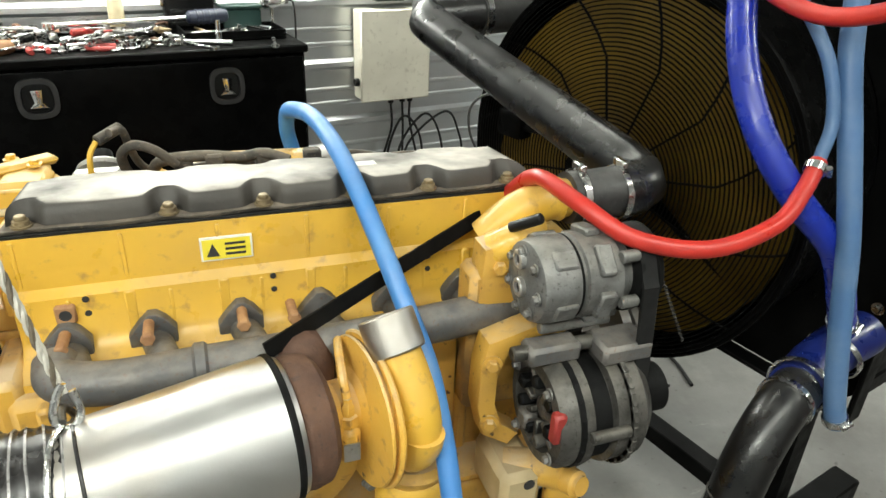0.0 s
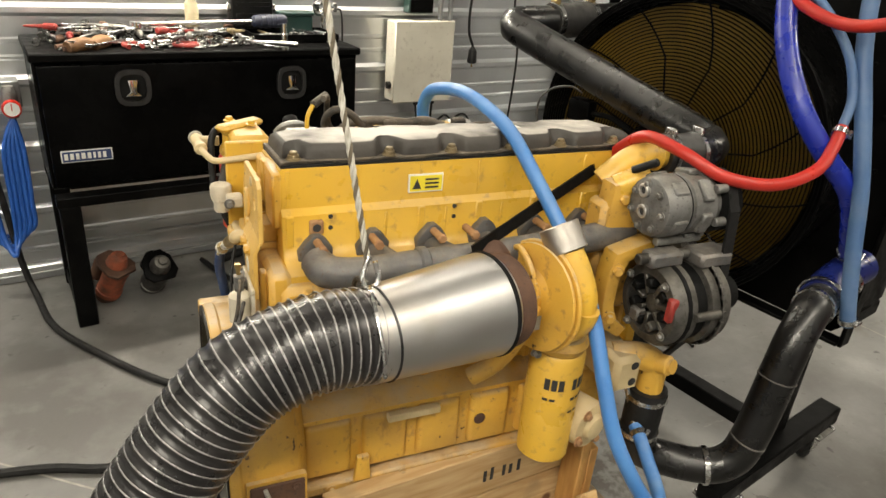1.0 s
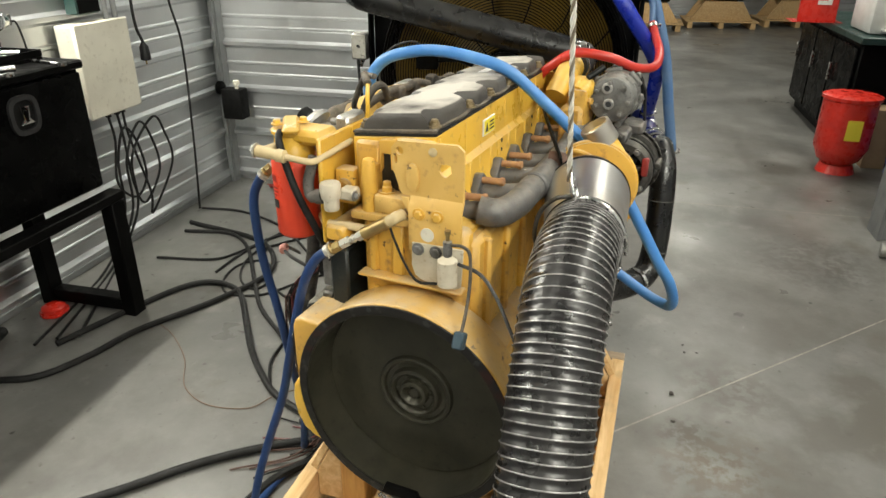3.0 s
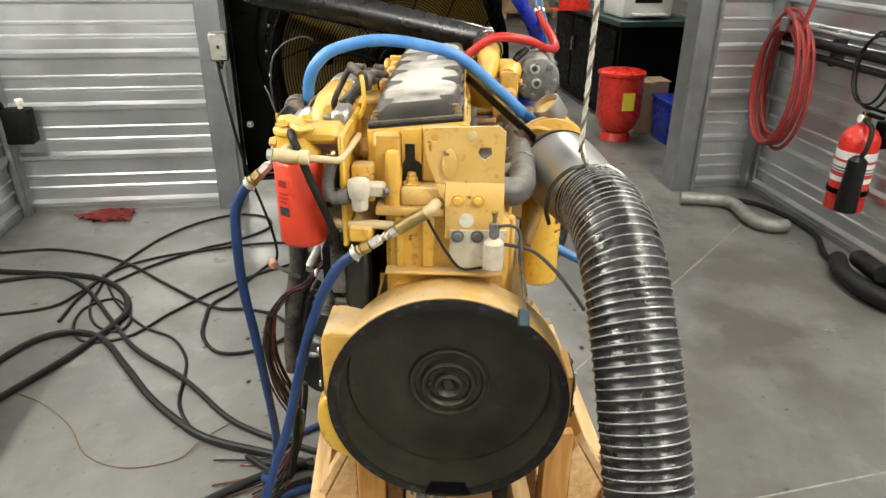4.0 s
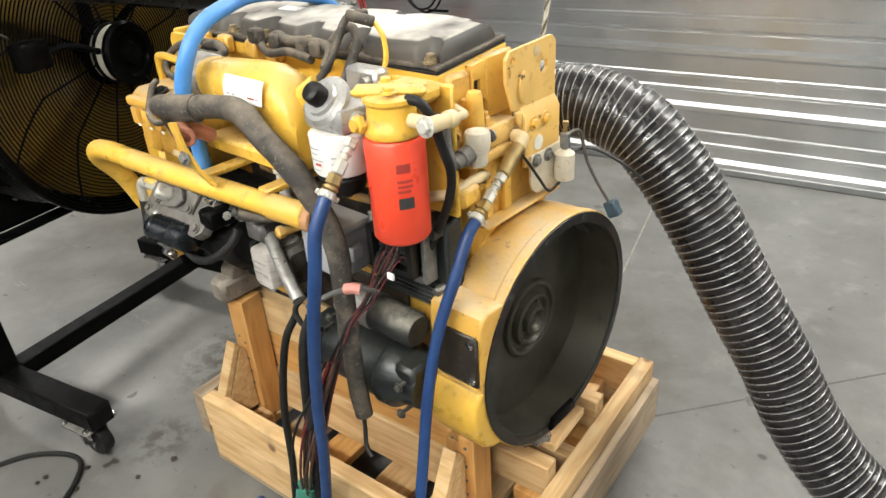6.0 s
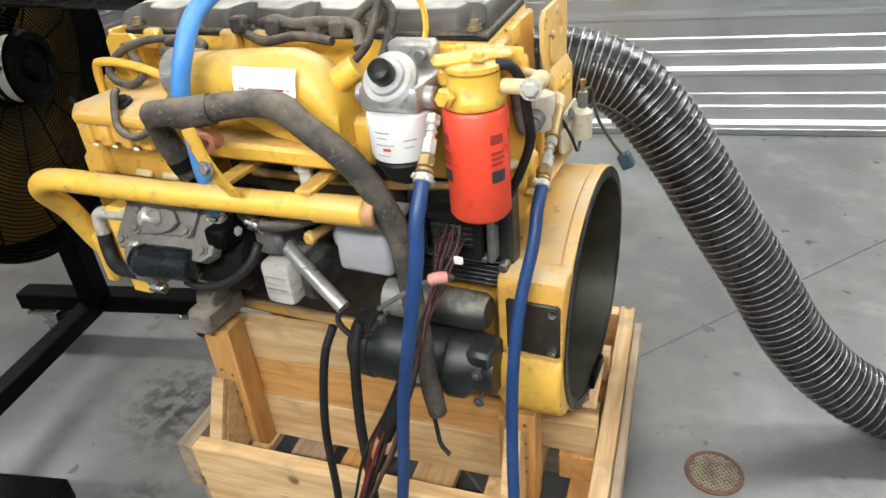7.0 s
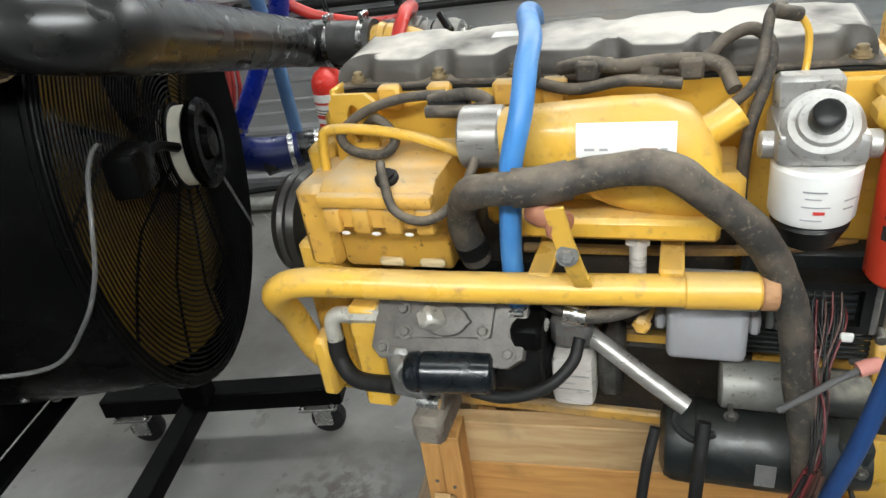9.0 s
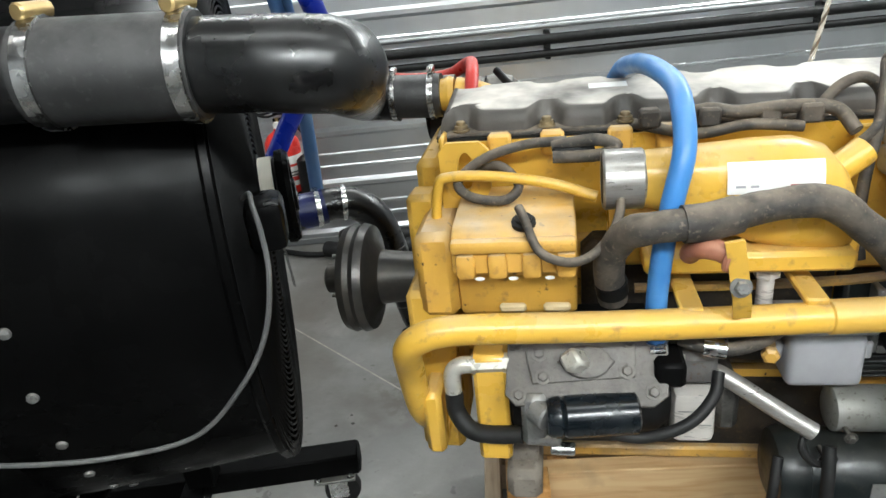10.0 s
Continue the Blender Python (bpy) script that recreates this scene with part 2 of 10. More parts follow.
BRASS = mat("dull_brass", (0.42, 0.31, 0.13), (0.3, 0.21, 0.1), rough=0.42, metal=0.8, scale=30)
COPPER = mat("primed_copper", (0.46, 0.19, 0.12), (0.36, 0.15, 0.09), rough=0.5, metal=0.2, scale=30, dust=TAN_DUST, dust_amount=0.2)
BLACK_PAINT = mat("gloss_black_paint", (0.0018, 0.0018, 0.0018), (0.0035, 0.0035, 0.0035), rough=0.27, scale=7, bump=0.04, spec=0.035)
BLACK_SATIN = mat("satin_black_paint", (0.0022, 0.0022, 0.0022), (0.0045, 0.0045, 0.0045), rough=0.42, scale=10, bump=0.08, spec=0.05)
# The grey tint on upward faces paints in the pipe's sheen.
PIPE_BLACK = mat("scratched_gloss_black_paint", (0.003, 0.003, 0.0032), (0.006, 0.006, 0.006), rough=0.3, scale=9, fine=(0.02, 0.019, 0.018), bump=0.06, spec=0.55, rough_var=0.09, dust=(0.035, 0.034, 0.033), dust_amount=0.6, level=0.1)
LATCH_BLACK = mat("grainy_black_rubber", (0.012, 0.012, 0.013), (0.022, 0.022, 0.023), rough=0.5, scale=30, bump=0.2)
# Oil grime, darkened further to paint in the shade of engine recesses.
OILY_SHADE = mat("oily_grime_and_shade", (0.012, 0.0095, 0.007), (0.034, 0.024, 0.013), rough=0.55, scale=16, bump=0.3, fine=(0.07, 0.045, 0.018))
BLACK_MATT = mat("matt_black_steel", (0.004, 0.004, 0.004), (0.008, 0.008, 0.008), rough=0.62, scale=20, bump=0.1, spec=0.14)
RUBBER = mat("black_rubber", (0.009, 0.009, 0.009), (0.016, 0.016, 0.0155), rough=0.55, scale=25, bump=0.1, spec=0.25)
# greyer on upward faces
RUBBER_GREY = mat("worn_grey_black_rubber", (0.016, 0.016, 0.016), (0.03, 0.0295, 0.029), rough=0.5, scale=18, bump=0.12, fine=(0.045, 0.044, 0.042), dust=(0.09, 0.088, 0.084), dust_amount=0.7, level=0.05)
RUBBER_DUSTY = mat("dusty_grey_rubber", (0.028, 0.025, 0.022), (0.085, 0.07, 0.054), rough=0.7, scale=20, lo=0.42, hi=0.6, fine=(0.15, 0.12, 0.085), dust=(0.21, 0.17, 0.125), dust_amount=0.7, bump=0.35)
WHEEL_DARK = mat("oily_dark_steel", (0.036, 0.034, 0.023), (0.066, 0.06, 0.04), rough=0.42, metal=0.35, scale=7, bump=0.1, fine=(0.03, 0.026, 0.02))
RIM_BLACK = mat("worn_black_rim", (0.012, 0.011, 0.01), (0.1, 0.018, 0.013), rough=0.42, metal=0.2, scale=5, lo=0.56, hi=0.68, fine=(0.07, 0.065, 0.058), bump=0.2)
LIGHT_BLUE = mat("light_blue_hose_rubber", (0.05, 0.2, 0.52), (0.08, 0.25, 0.56), rough=0.4, scale=16, dust=(0.34, 0.42, 0.5), dust_amount=0.25)
DARK_BLUE = mat("dark_blue_hose_rubber", (0.008, 0.034, 0.12), (0.013, 0.045, 0.14), rough=0.5, scale=20, bump=0.1)
ROYAL_BLUE = mat("royal_blue_silicone", (0.007, 0.02, 0.26), (0.01, 0.026, 0.32), rough=0.3, scale=12)
GREY_BLUE = mat("faded_blue_grey_hose", (0.06, 0.13, 0.27), (0.1, 0.17, 0.29), rough=0.5, scale=14)
RED_HOSE = mat("red_rubber_hose", (0.46, 0.026, 0.017), (0.37, 0.022, 0.016), rough=0.38, scale=14)
RED_PAINT = mat("red_paint", (0.62, 0.03, 0.018), (0.52, 0.022, 0.015), rough=0.3, scale=10)
RED_FILTER = mat("red_orange_paint", (0.75, 0.065, 0.025), (0.66, 0.05, 0.022), rough=0.38, scale=10, bump=0.03)
RED_DULL = mat("dull_red_plastic", (0.3, 0.03, 0.025), (0.2, 0.025, 0.02), rough=0.5, scale=18)
WHITE_PAINT = mat("white_paint", (0.78, 0.78, 0.76), (0.7, 0.69, 0.66), rough=0.4, scale=14, dust=TAN_DUST, dust_amount=0.3)
CREAM = mat("cream_enamel", (0.68, 0.65, 0.55), (0.6, 0.57, 0.48), rough=0.42, scale=6, fine=(0.5, 0.46, 0.38))
PAPER = mat("white_label", (0.8, 0.8, 0.78), (0.7, 0.68, 0.62), rough=0.55, scale=40)
LABEL_YELLOW = mat("yellow_label", (0.8, 0.66, 0.05), rough=0.5)
# For print, and for flat discs that paint the dark of holes.
INK_AND_HOLES = mat("black_ink_and_holes", (0.03, 0.03, 0.03), rough=0.6)
INK_RED = mat("red_ink", (0.5, 0.04, 0.03), rough=0.6)
INK_BLUE = mat("navy_ink", (0.02, 0.04, 0.12), rough=0.5)
PLASTIC_GREY = mat("grey_moulded_plastic", (0.33, 0.33, 0.345), (0.28, 0.28, 0.29), rough=0.5, scale=20, dust=TAN_DUST, dust_amount=0.3)
PLASTIC_BLACK = mat("black_plastic", (0.005, 0.005, 0.005), (0.009, 0.009, 0.009), rough=0.4, scale=20, spec=0.25)
GREEN_PLASTIC = mat("green_tape", (0.05, 0.22, 0.16), rough=0.5)
WIRE_RED = mat("red_wire", (0.11, 0.011, 0.013), rough=0.5)
WIRE_BROWN = mat("brown_wire", (0.075, 0.035, 0.025), rough=0.55)
ROPE = mat("white_nylon_rope", (0.62, 0.6, 0.54), (0.45, 0.42, 0.35), rough=0.7, scale=60, bump=0.3)
FAN_YELLOW = mat("yellow_fan_blade", (0.25, 0.152, 0.012), (0.18, 0.11, 0.013), rough=0.42, scale=6)
DUCT_BLACK = mat("black_vinyl_duct", (0.009, 0.0085, 0.009), (0.021, 0.0195, 0.0195), rough=0.3, scale=10, rough_var=0.09, bump=0.3, bump_scale=35, spec=0.5)
DUCT_WIRE = mat("duct_wire", (0.33, 0.32, 0.315), (0.2, 0.195, 0.19), rough=0.3, metal=0.4, scale=30, rough_var=0.06)
GALV = mat("galvanised_steel_sheet", (0.69, 0.705, 0.715), (0.58, 0.595, 0.605), rough=0.36, metal=0.9, scale=3, rough_var=0.07, bump=0.012, bump_scale=14)
GALV_POST = mat("galvanised_post", (0.34, 0.35, 0.355), (0.27, 0.28, 0.285), rough=0.4, metal=0.7, scale=8)
PINE = wood_mat("fresh_pine", (0.68, 0.48, 0.25), (0.5, 0.3, 0.12), (0.16, 0.07, 0.028), 0.24)
PINE_ORANGE = wood_mat("orange_pine", (0.58, 0.32, 0.1), (0.42, 0.2, 0.055), (0.16, 0.06, 0.02))
PINE_GREY = wood_mat("weathered_pine", (0.4, 0.31, 0.21), (0.27, 0.19, 0.12), (0.1, 0.06, 0.03))
CONCRETE = concrete_mat()
WHITE_WALL = mat("white_ceiling_liner", (0.72, 0.73, 0.73), (0.66, 0.67, 0.67), rough=0.6, scale=3)
DARK_GREEN = mat("dark_green_enamel", (0.01, 0.035, 0.03), (0.02, 0.05, 0.045), rough=0.4, scale=6)
GLOW = lamp_mat("lamp_diffuser", (1.0, 0.96, 0.88), 6.0)
SHOP_TAN = mat("cardboard", (0.42, 0.3, 0.18), (0.35, 0.25, 0.15), rough=0.8, scale=12)


# ---- mesh building ----
def box(bm, x0, x1, y0, y1, z0, z1, bev=0.0, m=None, seg=1):
    vs = [bm.verts.new(c) for c in ((x0, y0, z0), (x1, y0, z0), (x1, y1, z0), (x0, y1, z0), (x0, y0, z1), (x1, y0, z1), (x1, y1, z1), (x0, y1, z1))]
    fs = [bm.faces.new([vs[i] for i in q]) for q in ((3, 2, 1, 0), (4, 5, 6, 7), (0, 1, 5, 4), (1, 2, 6, 5), (2, 3, 7, 6), (3, 0, 4, 7))]
    made = list(vs)
    if bev:
        edges = list({e for f in fs for e in f.edges})
        res = bmesh.ops.bevel(bm, geom=edges, offset=bev, segments=seg, affect="EDGES", profile=0.5)
        made = list({v for f in res["faces"] for v in f.verts} | {v for f in fs if f.is_valid for v in f.verts})
    if m is not None:
        bmesh.ops.transform(bm, matrix=m, verts=made)
    return bm


def basis(axis):
    a = Vector(axis).normalized()
    h = Vector((0, 0, 1)) if abs(a.z) < 0.9 else Vector((1, 0, 0))
    u = a.cross(h).normalized()
    return a, u, a.cross(u).normalized()


def lathe(bm, origin, axis, profile, n=28, squash=1.0, start=0.0, caps=True):
    """Rings of (distance along the axis, radius)."""
    a, u, v = basis(axis)
    o = Vector(origin)
    rings = []
    for d, r in profile:
        if r < 1e-5:
            rings.append([bm.verts.new(o + a * d)])
        else:
            rings.append([bm.verts.new(o + a * d + (u * math.cos(start + 2 * math.pi * i / n) + v * squash * math.sin(start + 2 * math.pi * i / n)) * r) for i in range(n)])
    for p, q in zip(rings, rings[1:]):
        for i in range(n):
            j = (i + 1) % n
            if len(p) == 1 and len(q) == 1:
                continue
            if len(p) == 1:
                bm.faces.new((p[0], q[j], q[i]))
            elif len(q) == 1:
                bm.faces.new((p[i], p[j], q[0]))
            else:
                bm.faces.new((p[i], p[j], q[j], q[i]))
    for ring, flip in ((rings[0], True), (rings[-1], False)):
        if len(ring) > 2 and caps:
            bm.faces.new(ring[::-1] if flip else ring)
    return bm


def cyl(bm, p0, p1, r0, r1=None, n=24, bev=0.0):
    p0, p1 = Vector(p0), Vector(p1)
    r1 = r0 if r1 is None else r1
    L = (p1 - p0).length
    prof = [(0, r0 - bev), (bev, r0), (L - bev, r1), (L, r1 - bev)] if bev else [(0, r0), (L, r1)]
    return lathe(bm, p0, p1 - p0, prof, n)


def ring(bm, origin, axis, r_out, r_in, thick, n=40, bev=0.0):
    """A flat ring with a hole, from origin along axis."""
    b = bev
    prof = [(0, r_in), (0, r_out - b), (b, r_out), (thick - b, r_out), (thick, r_out - b), (thick, r_in), (0, r_in)]
    a, u, v = basis(axis)
    o = Vector(origin)
    rings = [[bm.verts.new(o + a * d + (u * math.cos(2 * math.pi * i / n) + v * math.sin(2 * math.pi * i / n)) * r) for i in range(n)] for d, r in prof[:-1]]
    rings.append(rings[0])
    for p, q in zip(rings, rings[1:]):
        for i in range(n):
            j = (i + 1) % n
            bm.faces.new((p[i], p[j], q[j], q[i]))
    return bm


def spline(pts, steps=8):
    P = [Vector(p) for p in pts]
    if len(P) < 3:
        return P
    P = [2 * P[0] - P[1]] + P + [2 * P[-1] - P[-2]]
    out = []
    for i in range(1, len(P) - 2):
        for s in range(steps):
            t = s / steps
            a, b, c, d = P[i - 1], P[i], P[i + 1], P[i + 2]
            out.append(0.5 * (2 * b + (c - a) * t + (2 * a - 5 * b + 4 * c - d) * t * t + (3 * b - a - 3 * c + d) * t ** 3))
    out.append(P[-2])
    return out


def frames_along(path):
    tang = [(path[min(i + 1, len(path) - 1)] - path[max(i - 1, 0)]).normalized() for i in range(len(path))]
    _, u, _ = basis(tang[0])
    out = []
    for t in tang:
        u = (u - t * u.dot(t)).normalized()
        out.append((t, u, t.cross(u)))
    return out


def tube(bm, pts, r, n=12, steps=8, radius=None, straight=False):
    path = [Vector(p) for p in pts] if straight else spline(pts, steps)
    fr = frames_along(path)
    rings = []
    for k, (p, (t, u, v)) in enumerate(zip(path, fr)):
        rr = radius(k / (len(path) - 1)) if radius else r
        rings.append([bm.verts.new(p + (u * math.cos(2 * math.pi * i / n) + v * math.sin(2 * math.pi * i / n)) * rr) for i in range(n)])
    for p, q in zip(rings, rings[1:]):
        for i in range(n):
            j = (i + 1) % n
            bm.faces.new((p[i], p[j], q[j], q[i]))
    bm.faces.new(rings[0][::-1])
    bm.faces.new(rings[-1])
    return bm


def prism(bm, poly, axis, lo, hi, bev=0.0, seg=2):
    """A flat outline pulled along an axis: poly holds (y, z) for x, (x, z) for y, (x, y) for z."""
    def at(p, h):
        return {"x": (h, p[0], p[1]), "y": (p[0], h, p[1]), "z": (p[0], p[1], h)}[axis]
    lo_v, hi_v = [bm.verts.new(at(p, lo)) for p in poly], [bm.verts.new(at(p, hi)) for p in poly]
    fs = [bm.faces.new(lo_v), bm.faces.new(hi_v[::-1])]
    for i in range(len(poly)):
        j = (i + 1) % len(poly)
        fs.append(bm.faces.new((lo_v[j], lo_v[i], hi_v[i], hi_v[j])))
    bmesh.ops.recalc_face_normals(bm, faces=fs)
    if bev:
        edges = list(set(fs[0].edges) | set(fs[1].edges))
        bmesh.ops.bevel(bm, geom=edges, offset=bev, segments=seg, affect="EDGES", profile=0.5)
    return bm


def loft(bm, sections, n=24, power=2.0):
    """Sections of (x, y centre, z centre, half width, half height), rounded boxes to ellipses by power."""
    rings = []
    for x, yc, zc, hw, hh in sections:
        pts = []
        for i in range(n):
            a = 2 * math.pi * i / n
            c, s = math.cos(a), math.sin(a)
            pts.append(bm.verts.new((x, yc + hw * math.copysign(abs(c) ** (2 / power), c), zc + hh * math.copysign(abs(s) ** (2 / power), s))))
        rings.append(pts)
    for p, q in zip(rings, rings[1:]):
        for i in range(n):
            j = (i + 1) % n
            bm.faces.new((p[i], p[j], q[j], q[i]))
    fs = [bm.faces.new(rings[0][::-1]), bm.faces.new(rings[-1])]
    bmesh.ops.recalc_face_normals(bm, faces=bm.faces[:])
    return bm


def hexbolt(bm, p, axis, r=0.008, h=0.007, washer=True):
    if washer:
        cyl(bm, Vector(p), Vector(p) + Vector(axis).normalized() * 0.0025, r * 1.5, n=14)
    lathe(bm, Vector(p) + Vector(axis).normalized() * (0.002 if washer else 0), axis, [(0, r), (h * 0.8, r), (h, r * 0.8)], 6)
    return bm


def finish(bm, name, material, angle=38.0):
    bmesh.ops.recalc_face_normals(bm, faces=bm.faces[:])
    me = bpy.data.meshes.new(name)
    bm.to_mesh(me)
    bm.free()
    me.materials.append(material)
    me.shade_smooth()
    me.set_sharp_from_angle(angle=radians(angle))
    return me


def thing(name, at, label, category, group="", turn=0.0):
    ob = new(name)
    ob.empty_display_size = 0.05
    ob.matrix_basis = Matrix.Translation(at) @ Matrix.Rotation(turn, 4, "Z")
    return tagged(ob, label, category, group)


def world_of(ob):
    m = ob.matrix_basis.copy()
    while ob.parent:
        m = ob.parent.matrix_basis @ ob.matrix_parent_inverse @ m
        ob = ob.parent
    return m


def part(name, bm, material, parent, label="", m=None, kind="", angle=38.0):
    """One mesh part; bm is in world coordinates, or in those of the matrix m."""
    if m is not None:
        bm.transform(m)
    ob = new(name, finish(bm, name, material, angle))
    ob.parent = parent
    ob.matrix_parent_inverse = world_of(parent).inverted()
    return tagged(ob, label, kind=kind)


def solid(name, bm, material, label, category, group="", kind="", m=None, angle=38.0):
    """A thing that is one mesh."""
    if m is not None:
        bm.transform(m)
    ob = new(name, finish(bm, name, material, angle))
    return tagged(ob, label, category, group, kind)


B = bmesh.new


def plate(bm, outline, holes, axis, lo, hi):
    """A flat plate with real holes, pulled along an axis from lo to hi."""
    def at(p, h):
        return {"x": (h, p[0], p[1]), "y": (p[0], h, p[1]), "z": (p[0], p[1], h)}[axis]
    loops, edges = [], []
    for ringpts in [outline] + holes:
        vs = [bm.verts.new(at(p, lo)) for p in ringpts]
        loops.append(vs)
        edges += [bm.edges.new((vs[i], vs[(i + 1) % len(vs)])) for i in range(len(vs))]
    face = bmesh.ops.triangle_fill(bm, edges=edges, use_beauty=True, use_dissolve=False)["geom"]
    fs = [g for g in face if isinstance(g, bmesh.types.BMFace)]
    twin = {}
    for vs in loops:
        for v in vs:
            c = v.co.copy()
            c["xyz".index(axis)] = hi
            twin[v] = bm.verts.new(c)
    for f in fs:
        bm.faces.new([twin[v] for v in f.verts][::-1])
    for vs in loops:
        for i in range(len(vs)):
            j = (i + 1) % len(vs)
            bm.faces.new((vs[i], vs[j], twin[vs[j]], twin[vs[i]]))
    return bm


def oval(y, z, ry, rz, n=24):
    return [(y + ry * math.cos(2 * math.pi * i / n), z + rz * math.sin(2 * math.pi * i / n)) for i in range(n)]


def bell(bm, origin, axis, profile, n=56):
    """A closed outline of (distance, radius) turned round an axis."""
    a, u, v = basis(axis)
    o = Vector(origin)
    rings = [[bm.verts.new(o + a * d + (u * math.cos(2 * math.pi * i / n) + v * math.sin(2 * math.pi * i / n)) * r) for i in range(n)] for d, r in profile]
    for p, q in zip(rings, rings[1:] + rings[:1]):
        for i in range(n):
            j = (i + 1) % n
            bm.faces.new((p[i], p[j], q[j], q[i]))
    return bm


def flat_bar(bm, pts, width, thick, side):
    """A strap through pts, its width along the given side direction."""
    s = Vector(side).normalized()
    rows = []
    P = [Vector(p) for p in pts]
    for i, p in enumerate(P):
        t = (P[min(i + 1, len(P) - 1)] - P[max(i - 1, 0)]).normalized()
        w = (s - t * s.dot(t)).normalized()
        k = t.cross(w)
        rows.append([bm.verts.new(p + w * a * width / 2 + k * b * thick / 2) for a, b in ((-1, -1), (1, -1), (1, 1), (-1, 1))])
    for p, q in zip(rows, rows[1:]):
        for i in range(4):
            bm.faces.new((p[i], p[(i + 1) % 4], q[(i + 1) % 4], q[i]))
    bm.faces.new(rows[0][::-1])
    bm.faces.new(rows[-1])
    return bm


# ---- structure (u along the shop, v across it) ----
def corrugated(name, length, height, m, z0=0.0):
    """Horizontal ribbed steel sheeting: inner face looks along -y of m, from x = 0 to length."""
    bm, prof, z = B(), [], z0
    rib, big, small = 0.268, 0.024, 0.006
    prof.append((0, z))
    while z < height - rib:
        prof += [(0, z + 0.02), (-big, z + 0.036), (-big, z + 0.056), (0, z + 0.072)]
        for k in (0.135, 0.2):
            prof += [(0, z + k - 0.012), (-small, z + k - 0.005), (-small, z + k + 0.005), (0, z + k + 0.012)]
        z += rib
    prof += [(0, height), (0.1, height), (0.1, z0)]
    prism(bm, [(p[0], p[1]) for p in prof], "x", 0, length)
    return solid(name, bm, GALV, "", "wall", kind="structure", m=BLD @ m, angle=20)


def rect(bm, u0, u1, v0, v1, z0, z1, bev=0.0):
    return box(bm, u0, u1, v0, v1, z0, z1, bev)


solid("floor", box(B(), -4, 14, -6, 8, -0.12, 0), CONCRETE, "worn grey polished concrete shop floor", "floor", kind="structure", m=BLD)
corrugated("wall_north", EAST - WEST + 0.1, CEIL, Matrix.Translation((WEST, NORTH, 0)))
corrugated("wall_south", EAST - WEST + 0.1, CEIL, Matrix.Translation((EAST + 0.1, SOUTH, 0)) @ Matrix.Rotation(math.pi, 4, "Z"))
corrugated("wall_west", NORTH - SOUTH, CEIL, Matrix.Translation((WEST, SOUTH, 0)) @ Matrix.Rotation(math.pi / 2, 4, "Z"))
corrugated("wall_east_north_part", NORTH - 0.92, CEIL, Matrix.Translation((EAST, NORTH, 0)) @ Matrix.Rotation(-math.pi / 2, 4, "Z"))
corrugated("wall_east_south_part", 2.30 - 1.90, CEIL, Matrix.Translation((EAST, -1.90, 0)) @ Matrix.Rotation(-math.pi / 2, 4, "Z"))
corrugated("wall_far", 12, CEIL, Matrix.Translation((13.4, 7, 0)) @ Matrix.Rotation(-math.pi / 2, 4, "Z"))
corrugated("wall_far_north", 11, CEIL, Matrix.Translation((2.9, 6.6, 0)))
corrugated("wall_far_south", 11, CEIL, Matrix.Translation((13.6, -4.6, 0)) @ Matrix.Rotation(math.pi, 4, "Z"))
# Unseen ceiling, added to close the room.
bm = rect(B(), WEST - 0.1, 14, -5, 8, CEIL + 0.004, CEIL + 0.14)
solid("ceiling", bm, WHITE_WALL, "plain white ceiling, added out of view", "ceiling", kind="structure", m=BLD)
bm = rect(B(), EAST + 0.004, EAST + 0.1, -1.82, 0.92, 2.5, CEIL - 0.004)
solid("wall_east_header", bm, GALV, "", "wall", kind="structure", m=BLD)


def channel(name, u, v, w, d, z1, open_dir, label):
    """A folded steel post: web and two flanges."""
    bm = B()
    box(bm, u - w / 2, u + w / 2, v - d / 2, v + d / 2, 0, z1, 0.004)
    box(bm, u - w / 2 - 0.012, u + w / 2 + 0.012, v + open_dir * d / 2 - 0.008, v + open_dir * d / 2 + 0.012, 0, z1, 0.002)
    box(bm, u - w / 2 - 0.03, u - w / 2 - 0.004, v - d / 2, v - d / 2 + 0.02, 0, z1, 0.002)
    return solid(name, bm, GALV_POST, label, "post", kind="structure", m=BLD)


channel("door_post", 2.72, 0.86, 0.16, 0.13, CEIL, -1, "galvanised steel door post")
channel("door_post", 2.72, -1.845, 0.14, 0.12, CEIL, 1, "galvanised steel door post")
channel("corner_trim", 2.672, 1.962, 0.05, 0.05, CEIL, -1, "folded galvanised corner trim")
channel("corner_trim", 2.672, -2.272, 0.05, 0.05, CEIL, 1, "folded galvanised corner trim")
for nm, v0, s in (("base_trim_north", NORTH, -1), ("base_trim_south", SOUTH, 1)):
    bm = rect(B(), WEST, EAST - 0.06, min(v0, v0 + s * 0.03), max(v0, v0 + s * 0.03), 0.001, 0.035, 0.004)
    solid(nm, bm, GALV_POST, "", "trim", kind="structure", m=BLD)

